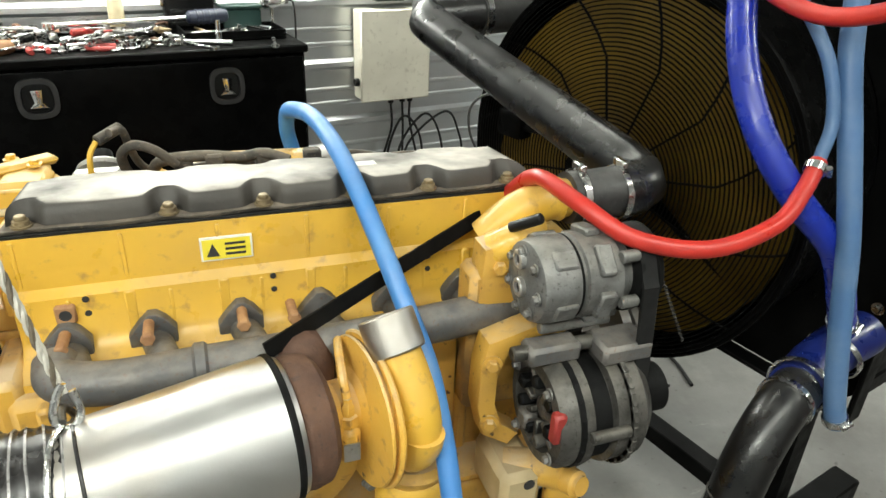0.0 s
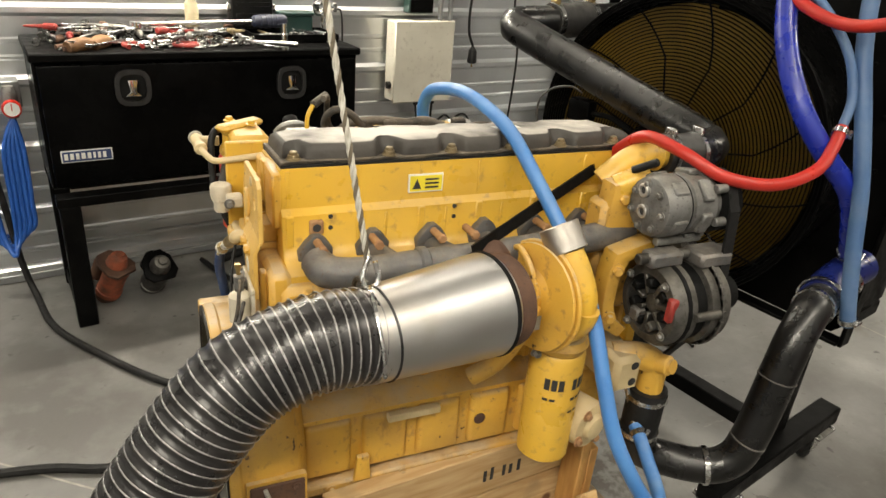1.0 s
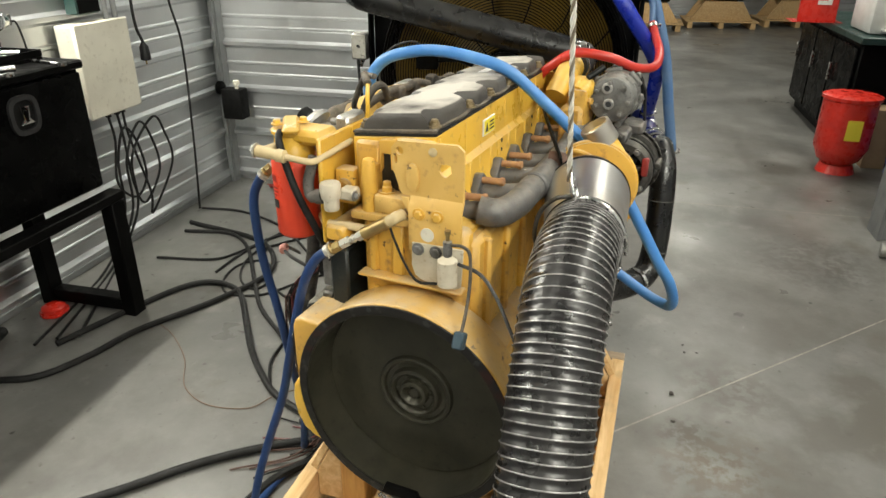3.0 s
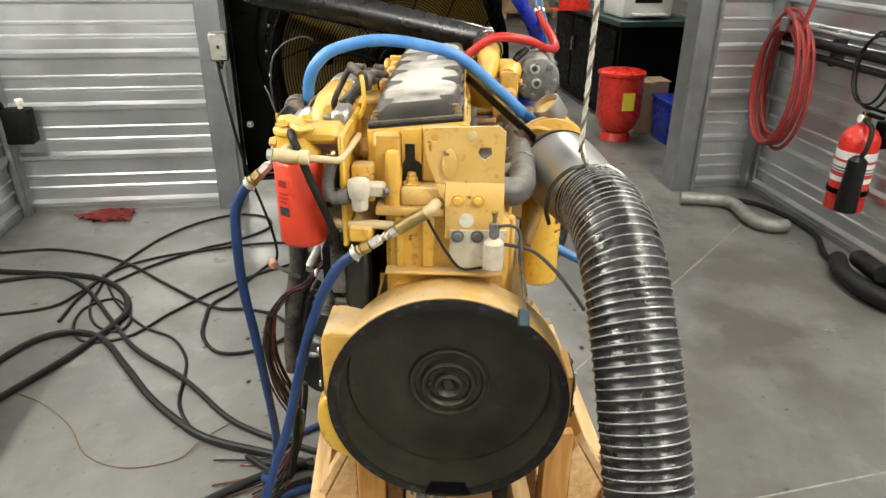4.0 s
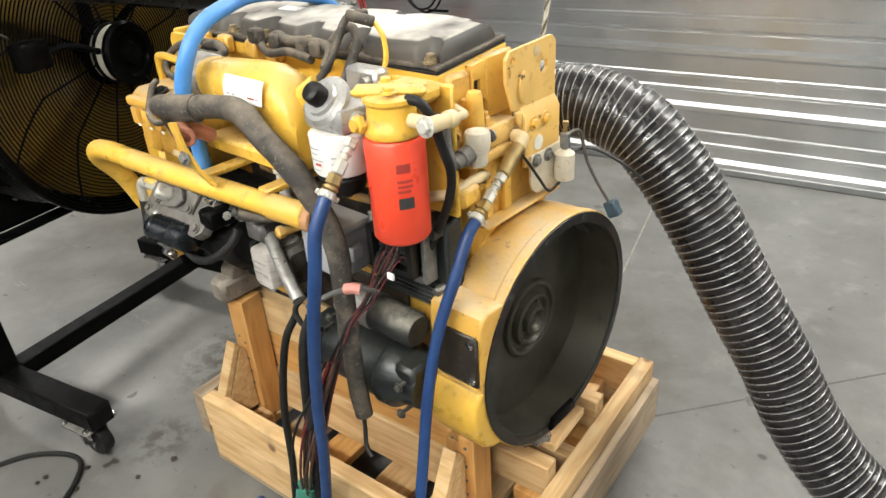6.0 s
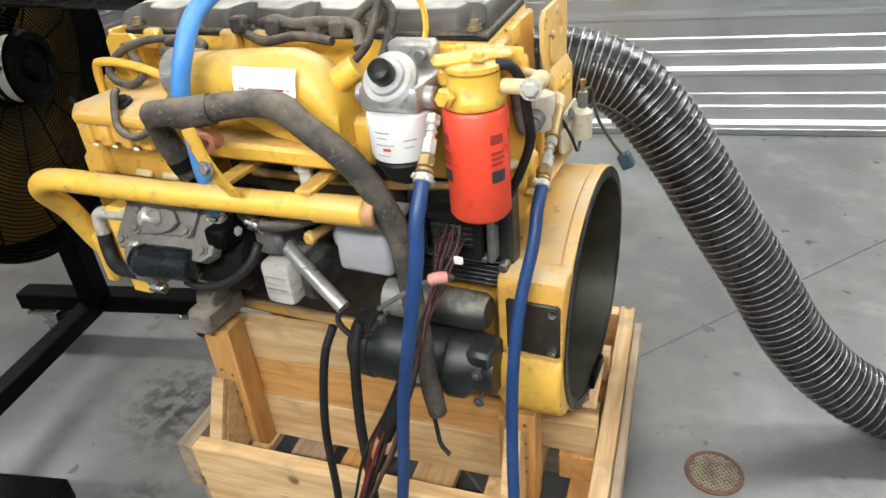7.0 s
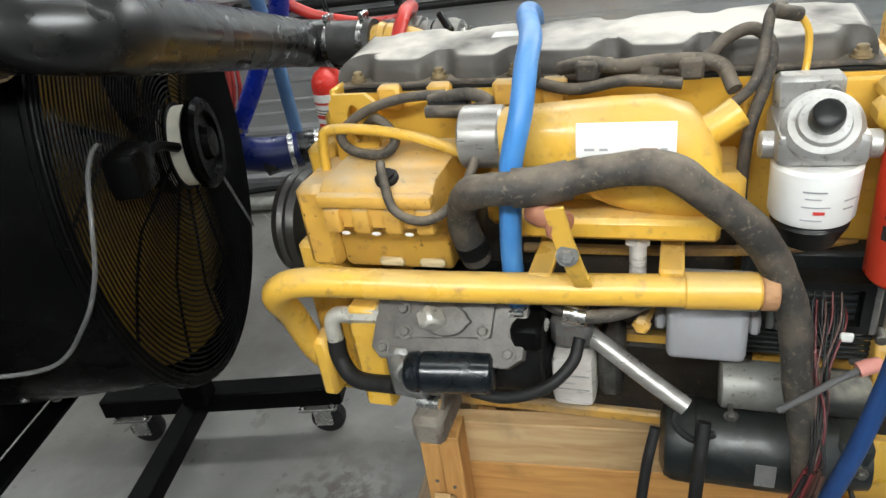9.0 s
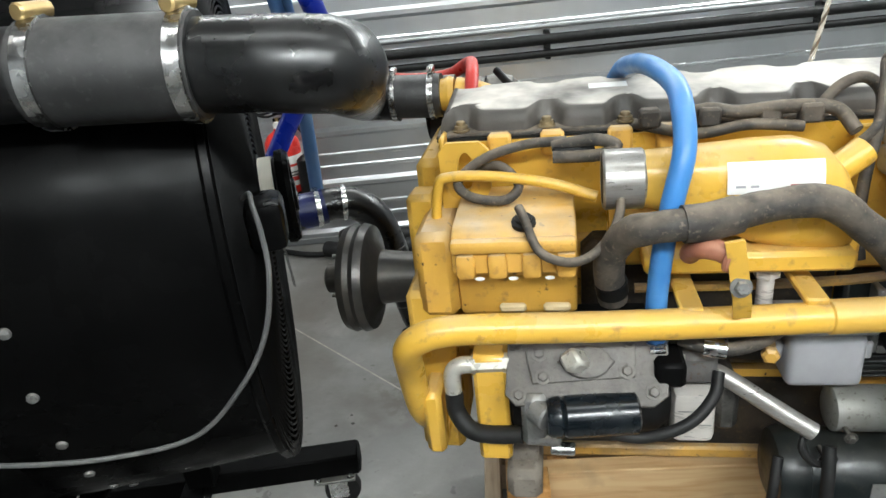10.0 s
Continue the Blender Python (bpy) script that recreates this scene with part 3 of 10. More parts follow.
# saw-cut joints, laid as thin dark strips
JOINT_DARK = mat("dirty_joint_filler", (0.075, 0.07, 0.062), (0.11, 0.105, 0.095), rough=0.8, scale=30)
JOINT = mat("joint_filler", (0.3, 0.285, 0.25), (0.2, 0.19, 0.17), rough=0.8, scale=30)
for k, (a, b) in enumerate((((0.37, 0.01), (2.6, -1.72)), ((0.37, 0.01), (-1.35, -2.2)), ((0.37, 0.01), (-0.7, 0.82)), ((0.2, -0.3), (0.71, -2.1)), ((2.75, 1.3), (3.24, -1.35)), ((6.0, 4.0), (7.0, -3.0)))):
    a, b = Vector((*a, 0)), Vector((*b, 0))
    d = (b - a).normalized()
    side = Vector((-d.y, d.x, 0)) * 0.0035
    bm = B()
    vs = [bm.verts.new(p + Vector((0, 0, 0.0012))) for p in (a - side, b - side, b + side, a + side)]
    bm.faces.new(vs)
    solid("floor_joint", bm, JOINT_DARK if k == 1 else JOINT, "dark saw-cut control joint in the concrete", "joint", kind="structure")


# ---- lamps ----
def strip_lamp(u, v, z, length, watts, along="u", wide=0.16):
    at = BLD @ Vector((u, v, z))
    t = thing("strip_light", at, "white strip light with a glowing diffuser, added out of view", "ceiling light", "strip lights")
    hl = length / 2
    m = BLD @ Matrix.Translation((u, v, z)) @ (Matrix.Rotation(math.pi / 2, 4, "Z") if along == "v" else ID)
    part("housing", box(B(), -hl, hl, -0.09, 0.09, 0.0, 0.06, 0.008), WHITE_PAINT, t, m=m)
    part("diffuser", box(B(), -hl + 0.02, hl - 0.02, -0.075, 0.075, -0.03, -0.004, 0.012), GLOW, t, "glowing white diffuser", m=m)
    la = bpy.data.lights.new("strip_lamp", "AREA")
    la.shape, la.size, la.size_y, la.energy, la.color = "RECTANGLE", length, wide, watts, (1.0, 0.965, 0.9)
    ob = new("strip_lamp", la)
    ob.matrix_basis = m @ Matrix.Translation((0, 0, -0.04))
    return t


# Unseen ceiling strips, added and powered to light this bay.
for u, south in ((-2.0, 124), (0.9, 44)):
    strip_lamp(u, -1.7, CEIL - 0.06, 2.4, south)
    strip_lamp(u, 0.75, CEIL - 0.06, 2.4, 11)
# Out of view too; placed from the chest's shadow on the floor.
bench_lamp = strip_lamp(0.45, 1.885, 2.25, 2.4, 92, wide=0.05)
part("wall_arm", box(B(), 0.4, 0.5, 1.96, NORTH, 2.265, 2.3, 0.003), WHITE_PAINT, bench_lamp, m=BLD)
# Unseen strips added to brighten the next bay.
for u, v in ((4.5, -1.5), (4.5, 1.6), (8.5, -1.5), (8.5, 1.6)):
    strip_lamp(u, v, CEIL - 0.06, 2.4, 58)


# ---- tool chest on its stand ----
def tool_chest():
    u0, u1, v0, v1, z0, z1 = -0.14, 1.075, 1.545, 1.96, 0.54, 1.03
    t = thing("tool_chest", BLD @ Vector((0.47, 1.75, z0)), "black steel underbody tool chest with two chrome latches", "tool chest")
    bm = box(B(), u0, u1, v0 + 0.02, v1, z0, z1 - 0.03, 0.006)
    part("body", bm, BLACK_PAINT, t, m=BLD)
    bm = box(B(), u0 - 0.008, u1 + 0.008, v0 - 0.006, v1 + 0.005, z1 - 0.03, z1, 0.006)
    part("lid", bm, BLACK_SATIN, t, "black top with a folded lip", m=BLD)
    bm = box(B(), u0 + 0.012, u1 - 0.012, v0, v0 + 0.022, z0 + 0.012, z1 - 0.04, 0.008, seg=2)
    part("door", bm, BLACK_PAINT, t, "drop-down black door panel", m=BLD)
    for uc, zc in ((0.168, 0.905), (0.771, 0.898)):
        bm = B()
        pts = []
        for k in range(28):
            a = 2 * math.pi * k / 28
            c, s = math.cos(a), math.sin(a)
            pts.append((uc + 0.062 * math.copysign(abs(c) ** 0.65, c), zc + 0.066 * math.copysign(abs(s) ** 0.65, s)))
        plate(bm, pts, [[(uc + (p[0] - uc) * 0.74, zc + (p[1] - zc) * 0.74) for p in pts]], "y", v0 - 0.011, v0 - 0.001)
        latch = part("latch", bm, LATCH_BLACK, t, "recessed black latch plate", m=BLD)
        bm = prism(B(), [(uc + (p[0] - uc) * 0.72, zc + (p[1] - zc) * 0.72) for p in pts], "y", v0 - 0.003, v0 - 0.0012, 0.0)
        part("recess", bm, BLACK_MATT, latch, m=BLD)
        bm = prism(B(), [(uc - 0.018, zc + 0.03), (uc + 0.018, zc + 0.03), (uc + 0.012, zc - 0.012), (uc + 0.03, zc - 0.03), (uc - 0.03, zc - 0.03), (uc - 0.012, zc - 0.012)], "y", v0 - 0.016, v0 - 0.0032, 0.004)
        part("handle", bm, CHROME, latch, "polished chrome paddle handle", m=BLD)
    bm = box(B(), -0.098, 0.072, v0 - 0.0035, v0 - 0.0008, 0.645, 0.69, 0.001)
    badge = part("badge", bm, PAPER, t, "white and dark maker's badge", m=BLD)
    part("badge_field", box(B(), -0.094, 0.068, v0 - 0.0055, v0 - 0.0042, 0.649, 0.686), INK_BLUE, badge, m=BLD)
    x = -0.088
    for w in (0.016, 0.016, 0.015, 0.017, 0.016, 0.012, 0.014, 0.015):
        bm = box(B(), x, x + w - 0.004, v0 - 0.0075, v0 - 0.006, 0.657, 0.679)
        part("bar", bm, PAPER, badge, m=BLD)
        x += w + 0.003
    s = thing("tool_chest_stand", BLD @ Vector((0.47, 1.7, 0)), "black welded steel stand under the tool chest", "stand")
    for uc in (-0.1, 1.03):
        for vc in (1.5, 1.9):
            bm = box(B(), uc - 0.035, uc + 0.035, vc - 0.03, vc + 0.03, 0, 0.5, 0.004)
            part("leg", bm, BLACK_SATIN, s, m=BLD)
        part("foot_rail", box(B(), uc - 0.03, uc + 0.03, 1.53, 1.87, 0.02, 0.075, 0.004), BLACK_SATIN, s, m=BLD)
    for vc in (1.5, 1.9):
        part("top_rail", box(B(), -0.14, 1.07, vc - 0.032, vc + 0.032, 0.5, 0.538, 0.004), BLACK_SATIN, s, m=BLD)
    part("cross_rail", box(B(), -0.065, 0.995, 1.88, 1.92, 0.42, 0.46, 0.004), BLACK_SATIN, s, m=BLD)


tool_chest()


def tool_clutter():
    """Hand tools that lie on the chest."""
    rnd = random.Random(4)
    z = 1.031

    def at(u, v, h=0.0, turn=0.0):
        return BLD @ Matrix.Translation((u, v, z + h)) @ Matrix.Rotation(turn, 4, "Z")

    def wrench(u, v, L, a, h=0.0):
        bm = B()
        r = L * 0.075
        box(bm, -L / 2 + r, L / 2 - r, -r * 0.42, r * 0.42, 0.002, 0.009, 0.002)
        ring(bm, (-L / 2, 0, 0), (0, 0, 1), r, r * 0.6, 0.011, 16)
        prism(bm, [(L / 2 - r, -r * 0.5), (L / 2 - r * 0.3, -r), (L / 2 + r, -r * 0.7), (L / 2 + r * 0.9, -r * 0.3), (L / 2 + r * 0.1, -r * 0.25), (L / 2 + r * 0.1, r * 0.25), (L / 2 + r * 0.9, r * 0.3), (L / 2 + r, r * 0.7), (L / 2 - r * 0.3, r), (L / 2 - r, r * 0.5)], "z", 0.0, 0.01, 0.001, 1)
        return solid("wrench", bm, TOOL_STEEL, "used combination wrench lying on the tool chest", "wrench", "loose hand tools", m=at(u, v, h, a))

    def socket_piece(u, v, r, L, a, up):
        bm = B()
        if up:
            lathe(bm, (0, 0, 0), (0, 0, 1), [(0, r * 0.8), (L * 0.45, r * 0.8), (L * 0.55, r), (L, r), (L, r * 0.7), (L * 0.7, r * 0.7)], 14)
        else:
            lathe(bm, (-L / 2, 0, r), (1, 0, 0), [(0, r * 0.8), (L * 0.45, r * 0.8), (L * 0.55, r), (L, r), (L, r * 0.7), (L * 0.7, r * 0.7)], 14)
        return solid("socket", bm, rnd.choice((TOOL_STEEL, TOOL_STEEL, CHROME, BLACK_SATIN, RUST)), "steel drive socket on the tool chest", "socket", "loose hand tools", m=at(u, v, 0, a))

    def plier(u, v, L, a, grip):
        t = thing("pliers", at(u, v).translation, "pliers with coloured grips lying on the tool chest", "pliers", "loose hand tools", TURN_B + a)
        m = at(u, v, 0, a)
        for s in (-1, 1):
            part("jaw", tube(B(), [(0, 0, 0.008), (L * 0.18, s * 0.012, 0.008), (L * 0.38, s * 0.004, 0.008)], 0.006, 8), STEEL, t, m=m)
            part("grip", tube(B(), [(-0.01, -s * 0.006, 0.008), (-L * 0.3, -s * 0.028, 0.008), (-L * 0.6, -s * 0.024, 0.008)], 0.0085, 8), grip, t, m=m)

    def ratchet(u, v, L, a):
        bm = B()
        cyl(bm, (-L / 2, 0, 0.011), (L * 0.1, 0, 0.011), 0.011, 0.009, 12, 0.002)
        cyl(bm, (L * 0.1, 0, 0.011), (L * 0.4, 0, 0.011), 0.007, 0.007, 10)
        cyl(bm, (L * 0.44, 0, 0.0), (L * 0.44, 0, 0.022), 0.019, None, 16, 0.003)
        return solid("ratchet", bm, CHROME, "chrome ratchet handle on the tool chest", "ratchet", "loose hand tools", m=at(u, v, 0, a))

    for k in range(64):
        socket_piece(rnd.uniform(-0.11, 0.66), rnd.uniform(1.62, 1.9), rnd.uniform(0.009, 0.017), rnd.uniform(0.026, 0.05), rnd.uniform(0, 6.3), rnd.random() < 0.3)
    for k in range(26):
        wrench(rnd.uniform(-0.06, 1.0) if k < 10 else rnd.uniform(-0.06, 0.55), rnd.uniform(1.6, 1.86), rnd.uniform(0.12, 0.22), rnd.uniform(0, 6.3), 0.0 if k < 8 else 0.004 * (k - 6) * 0.6)
    for k, g in enumerate((RUST, RED_DULL, RED_DULL, PLASTIC_BLACK)):
        plier(0.05 + 0.14 * k, 1.64 + 0.06 * (k % 2), 0.17, 0.4 + 1.3 * k, g)
    ratchet(0.34, 1.68, 0.26, 0.3)
    ratchet(0.72, 1.63, 0.22, 2.6)
    for k in range(9):
        bm = cyl(B(), (0, 0, 0.004), (rnd.uniform(0.03, 0.07), 0, 0.004), 0.004, None, 8)
        hexbolt(bm, (0, 0, 0.005), (-1, 0, 0), 0.006, 0.005, False)
        solid("bolt", bm, STEEL, "loose steel bolt on the tool chest", "bolt", "loose hand tools", m=at(rnd.uniform(-0.1, 0.5), rnd.uniform(1.58, 1.75), 0, rnd.uniform(0, 6)))
    t = thing("torque_wrench", at(0.5, 1.79).translation, "long chrome torque wrench with a dark blue grip", "torque wrench", "", TURN_B)
    m = at(0.5, 1.79, 0.0, 0.05)
    part("bar", cyl(B(), (-0.25, 0, 0.062), (0.2, 0, 0.07), 0.009, None, 12, 0.002), CHROME, t, m=m)
    part("drive_head", lathe(B(), (-0.26, 0, 0.045), (0, 0, 1), [(0, 0.012), (0.004, 0.02), (0.026, 0.02), (0.03, 0.012)], 16), CHROME, t, m=m)
    part("grip", lathe(B(), (0.2, 0, 0.07), (1, 0, 0.02), [(0, 0.014), (0.01, 0.024), (0.04, 0.026), (0.13, 0.027), (0.15, 0.022), (0.156, 0.012)], 16), TOOL_BLUE, t, "ribbed dark blue grip", m=m)
    for k in range(4):
        part("grip_ring", ring(B(), (0.235 + 0.022 * k, 0, 0.0705), (1, 0, 0.02), 0.029, 0.0255, 0.006, 18, 0.001), TOOL_BLUE, t, m=m)
    # heap of dull tools under it
    for k in range(30):
        u, v, L = rnd.uniform(-0.08, 0.78), rnd.uniform(1.68, 1.9), rnd.uniform(0.07, 0.2)
        bm = B()
        lathe(bm, (-L / 2, 0, 0), (1, 0, 0), [(0, 0.008), (0.006, 0.013), (L * 0.35, 0.013), (L * 0.4, 0.007), (L * 0.8, 0.006), (L, 0.003)], 10)
        kind = rnd.choice((RUST, RED_DULL, TOOL_STEEL, BLACK_SATIN, ALU_DARK, BRASS_DULL, BLACK_SATIN))
        solid("hand_tool", bm, kind, "worn hand tool in the heap on the tool chest", "hand tool", "loose hand tools", m=at(u, v, rnd.uniform(0.018, 0.05), rnd.uniform(0, 6.3)) @ Matrix.Rotation(rnd.uniform(-0.25, 0.25), 4, "Y"))
    # rolled leather at the corner
    for k, (u, v, a) in enumerate(((0.03, 1.6, 0.5), (0.1, 1.65, 0.9))):
        bm = tube(B(), [(-0.06, 0, 0.014), (-0.01, 0.004, 0.02), (0.04, -0.004, 0.017), (0.085, 0.004, 0.011)], 0.018, 12, radius=lambda f: 0.013 + 0.012 * math.sin(math.pi * min(1, 0.2 + f)))
        solid("leather_strap", bm, mat("brown_leather", (0.2, 0.1, 0.04), (0.12, 0.06, 0.03), rough=0.7, scale=20, bump=0.3) if k == 0 else bpy.data.materials["brown_leather"], "rolled brown leather piece on the edge of the chest", "leather", "", m=at(u, v, 0, a))
    # extension standing up, impact tool, bottle
    bm = lathe(B(), (0, 0, 0), (0, 0, 1), [(0, 0.014), (0.045, 0.014), (0.05, 0.009), (0.085, 0.009)], 14)
    solid("deep_socket", bm, CHROME, "chrome deep socket standing upright", "socket", m=at(0.775, 1.62))
    t = thing("spray_bottle", at(0.465, 1.83).translation, "slim pale bottle with a cream cap", "bottle")
    part("bottle", lathe(B(), (0, 0, 0), (0, 0, 1), [(0, 0.024), (0.004, 0.027), (0.13, 0.027), (0.15, 0.016), (0.16, 0.014)], 20), mat("amber_bottle", (0.62, 0.55, 0.38), (0.5, 0.42, 0.26), rough=0.4), t, m=at(0.465, 1.83))
    part("cap", lathe(B(), (0, 0, 0.16), (0, 0, 1), [(0, 0.018), (0.026, 0.018), (0.03, 0.012)], 16), CREAM, t, m=at(0.465, 1.83))
    t = thing("parts_case", at(0.86, 1.8).translation, "low dark tray of tools with a folded lip", "tray", "", TURN_B)
    m = at(0.84, 1.77)
    part("tray", box(B(), -0.17, 0.2, -0.1, 0.1, 0, 0.012, 0.003), BLACK_SATIN, t, m=m)
    for a, b, c, d in ((-0.17, 0.2, -0.1, -0.094), (-0.17, 0.2, 0.094, 0.1), (-0.17, -0.164, -0.093, 0.093), (0.194, 0.2, -0.093, 0.093)):
        part("rim", box(B(), a, b, c, d, 0.0125, 0.035), BLACK_SATIN, t, m=m)
    for k in range(4):
        bm = cyl(B(), (-0.06, 0, 0.011), (0.09, 0, 0.011), 0.007, None, 10)
        cyl(bm, (-0.12, 0, 0.012), (-0.055, 0, 0.012), 0.012, None, 12, 0.003)
        solid("screwdriver", bm, (STEEL, CHROME, STEEL, CHROME)[k], "steel screwdriver lying in a tray", "screwdriver", "loose hand tools", m=at(0.8 + 0.05 * k, 1.74 + 0.03 * k, 0.014, 0.5 + 0.5 * k))
    t = thing("carry_case", at(0.73, 1.9).translation, "tall ribbed black tool case with silver latches standing against the wall", "tool case", "", TURN_B)
    part("shell", box(B(), 0.64, 0.82, 1.865, 1.95, z, z + 0.36, 0.012, seg=2), PLASTIC_BLACK, t, m=BLD)
    for k in range(7):
        part("rib", box(B(), 0.655, 0.805, 1.859, 1.864, z + 0.03 + 0.046 * k, z + 0.048 + 0.046 * k, 0.002), PLASTIC_BLACK, t, m=BLD)
    for u in (0.632, 0.828):
        for h in (0.1, 0.17, 0.28):
            part("latch", box(B(), u - 0.007, u + 0.007, 1.88, 1.91, z + h, z + h + 0.03, 0.003), STEEL, t, "silver latch", m=BLD)
    t = thing("battery_case", at(0.92, 1.91).translation, "low dark green steel box at the back of the chest", "box", "", TURN_B)
    part("shell", box(B(), 0.845, 1.0, 1.86, 1.94, z, z + 0.085, 0.006), DARK_GREEN, t, m=BLD)
    part("lid", box(B(), 0.84, 1.005, 1.855, 1.945, z + 0.0855, z + 0.1, 0.004), DARK_GREEN, t, m=BLD)
    # small work lamp on a clamp stand at the end of the chest
    t = thing("work_lamp", at(1.04, 1.85).translation, "small silver work lamp on a clamp stand", "work lamp", "", TURN_B)
    part("base", box(B(), 1.02, 1.065, 1.83, 1.87, z, z + 0.012, 0.003), STEEL, t, m=BLD)
    part("pole", cyl(B(), (1.04, 1.85, z + 0.0125), (1.04, 1.85, z + 0.1), 0.007, None, 12), STEEL, t, m=BLD)
    part("shade", lathe(B(), (1.085, 1.84, z + 0.12), (-1, -0.35, 0.15), [(0, 0.018), (0.012, 0.024), (0.05, 0.036), (0.085, 0.04), (0.086, 0.036), (0.05, 0.03)], 22), CHROME, t, "polished reflector shade", m=BLD)
    part("clamp", box(B(), 1.085, 1.105, 1.83, 1.85, z + 0.105, z + 0.145, 0.003), ALU_DARK, t, m=BLD)
    part("cord", tube(B(), [(1.105, 1.84, z + 0.12), (1.125, 1.83, z + 0.1), (1.12, 1.81, z - 0.05), (1.105, 1.83, z - 0.3)], 0.004, 8), RUBBER, t, m=BLD)



tool_clutter()


# ---- electrical box, conduits and cables on the north wall ----
def wall_box():
    t = thing("electrical_box", BLD @ Vector((1.65, 1.95, 0.69)), "cream enamelled steel electrical box on the ribbed wall", "electrical box")
    part("body", box(B(), 1.432, 1.765, 1.87, 1.962, 0.7, 1.09, 0.006), CREAM, t, m=BLD)
    part("door", box(B(), 1.425, 1.772, 1.856, 1.869, 0.693, 1.097, 0.006), CREAM, t, "plain cream cover", m=BLD)
    part("knob", cyl(B(), (1.41, 1.9, 0.78), (1.432, 1.9, 0.78), 0.018, None, 14, 0.003), PLASTIC_BLACK, t, m=BLD)
    for k, u in enumerate((1.6, 1.66, 1.7)):
        part("gland", cyl(B(), (u, 1.92, 0.665), (u, 1.92, 0.7), 0.014, None, 12, 0.002), PLASTIC_BLACK, t, m=BLD)
    for u in (1.72, 1.78):
        bm = tube(B(), [(u, 1.925, 1.09), (u, 1.925, 1.6), (u, 1.925, 2.2), (u, 1.925, 3.09)], 0.013, 10)
        solid("conduit", bm, GALV_POST, "thin steel conduit rising up the ribbed wall", "conduit", "conduits", m=BLD)
    b = thing("junction_box", BLD @ Vector((1.6, 1.95, 1.13)), "small dark green junction box above the cream box", "electrical box")
    part("body", box(B(), 1.52, 1.66, 1.9, 1.962, 1.125, 1.22, 0.005), DARK_GREEN, b, m=BLD)
    part("cover", box(B(), 1.525, 1.655, 1.893, 1.899, 1.13, 1.215, 0.002), BLACK_SATIN, b, m=BLD)


wall_box()


def cable(name, pts, r, material, label, category="cable", group="", m=None, n=8):
    return solid(name, tube(B(), pts, r, n, 8), material, label, category, group, m=m)


for k, (u, d) in enumerate(((1.6, 0.0), (1.66, 0.05), (1.7, 0.12))):
    cable("wall_cable", [(u, 1.92, 0.665), (u, 1.91, 0.55), (u - 0.05 + d, 1.9, 0.36 - d), (u + 0.06, 1.9, 0.25 - d), (u + 0.16 + d, 1.9, 0.33), (u + 0.15 + d, 1.91, 0.5), (u + 0.06 + d, 1.9, 0.6), (u - 0.02, 1.9, 0.45), (u - 0.06, 1.89, 0.2), (u - 0.3, 1.86, 0.012), (u - 0.9, 1.7 - d, 0.012)], 0.006, RUBBER, "black cable looping from the electrical box to the floor", group="wall cables", m=BLD)
cable("wall_cable", [(1.92, 1.93, 2.6), (1.93, 1.92, 1.6), (1.9, 1.92, 1.1), (1.94, 1.92, 0.95)], 0.007, RUBBER, "black drop cord hanging on the ribbed wall", group="wall cables", m=BLD)
t = thing("plug_connector", BLD @ Vector((1.94, 1.92, 0.86)), "black twist-lock plug hanging on its cord", "plug")
part("body", lathe(B(), (1.94, 1.92, 0.955), (0, 0, -1), [(0, 0.01), (0.02, 0.022), (0.08, 0.026), (0.085, 0.02)], 14), PLASTIC_BLACK, t, m=BLD)
part("pin", cyl(B(), (1.94, 1.92, 0.87), (1.94, 1.92, 0.85), 0.004, None, 8), BRASS, t, m=BLD)
cable("wall_cable", [(2.2, 1.93, 2.6), (2.22, 1.92, 1.8), (2.19, 1.92, 1.2), (2.24, 1.91, 0.9), (2.2, 1.9, 0.4), (2.1, 1.86, 0.02)], 0.006, RUBBER, "black cable hanging on the ribbed wall", group="wall cables", m=BLD)


t = thing("wall_transformer", BLD @ Vector((2.62, 1.86, 0.43)), "small black transformer box in the wall corner", "transformer")
part("body", box(B(), 2.56, 2.655, 1.79, 1.92, 0.42, 0.6, 0.01, seg=2), BLACK_MATT, t, m=BLD)
part("bracket", box(B(), 2.6, 2.72, 1.84, 1.88, 0.46, 0.5, 0.003), GALV_POST, t, m=BLD)
part("knob", lathe(B(), (2.6, 1.83, 0.601), (0, 0, 1), [(0, 0.012), (0.02, 0.012), (0.024, 0.02), (0.045, 0.02), (0.05, 0.014)], 16), CREAM, t, "pale knob", m=BLD)
part("motor_end", cyl(B(), (2.6, 1.921, 0.6), (2.6, 1.955, 0.6), 0.04, None, 20, 0.006), BLACK_SATIN, t, m=BLD)


# ---- south wall: air pipes, hose coil, fire extinguisher ----
for z, r in ((0.935, 0.025), (0.87, 0.018), (0.995, 0.012)):
    bm = cyl(B(), (-3.4, SOUTH + 0.075, z), (2.6, SOUTH + 0.075, z), r, None, 14)
    for u in (-2.2, -0.9, 0.38, 1.3, 2.1):
        box(bm, u - 0.012, u + 0.012, SOUTH + 0.012, SOUTH + 0.08, z - r * 1.5, z + r * 1.5, 0.002)
    solid("air_pipe", bm, RUBBER if z < 0.98 else GALV_POST, "horizontal steel air pipe clipped to the ribbed wall", "pipe", "air pipes", m=BLD)


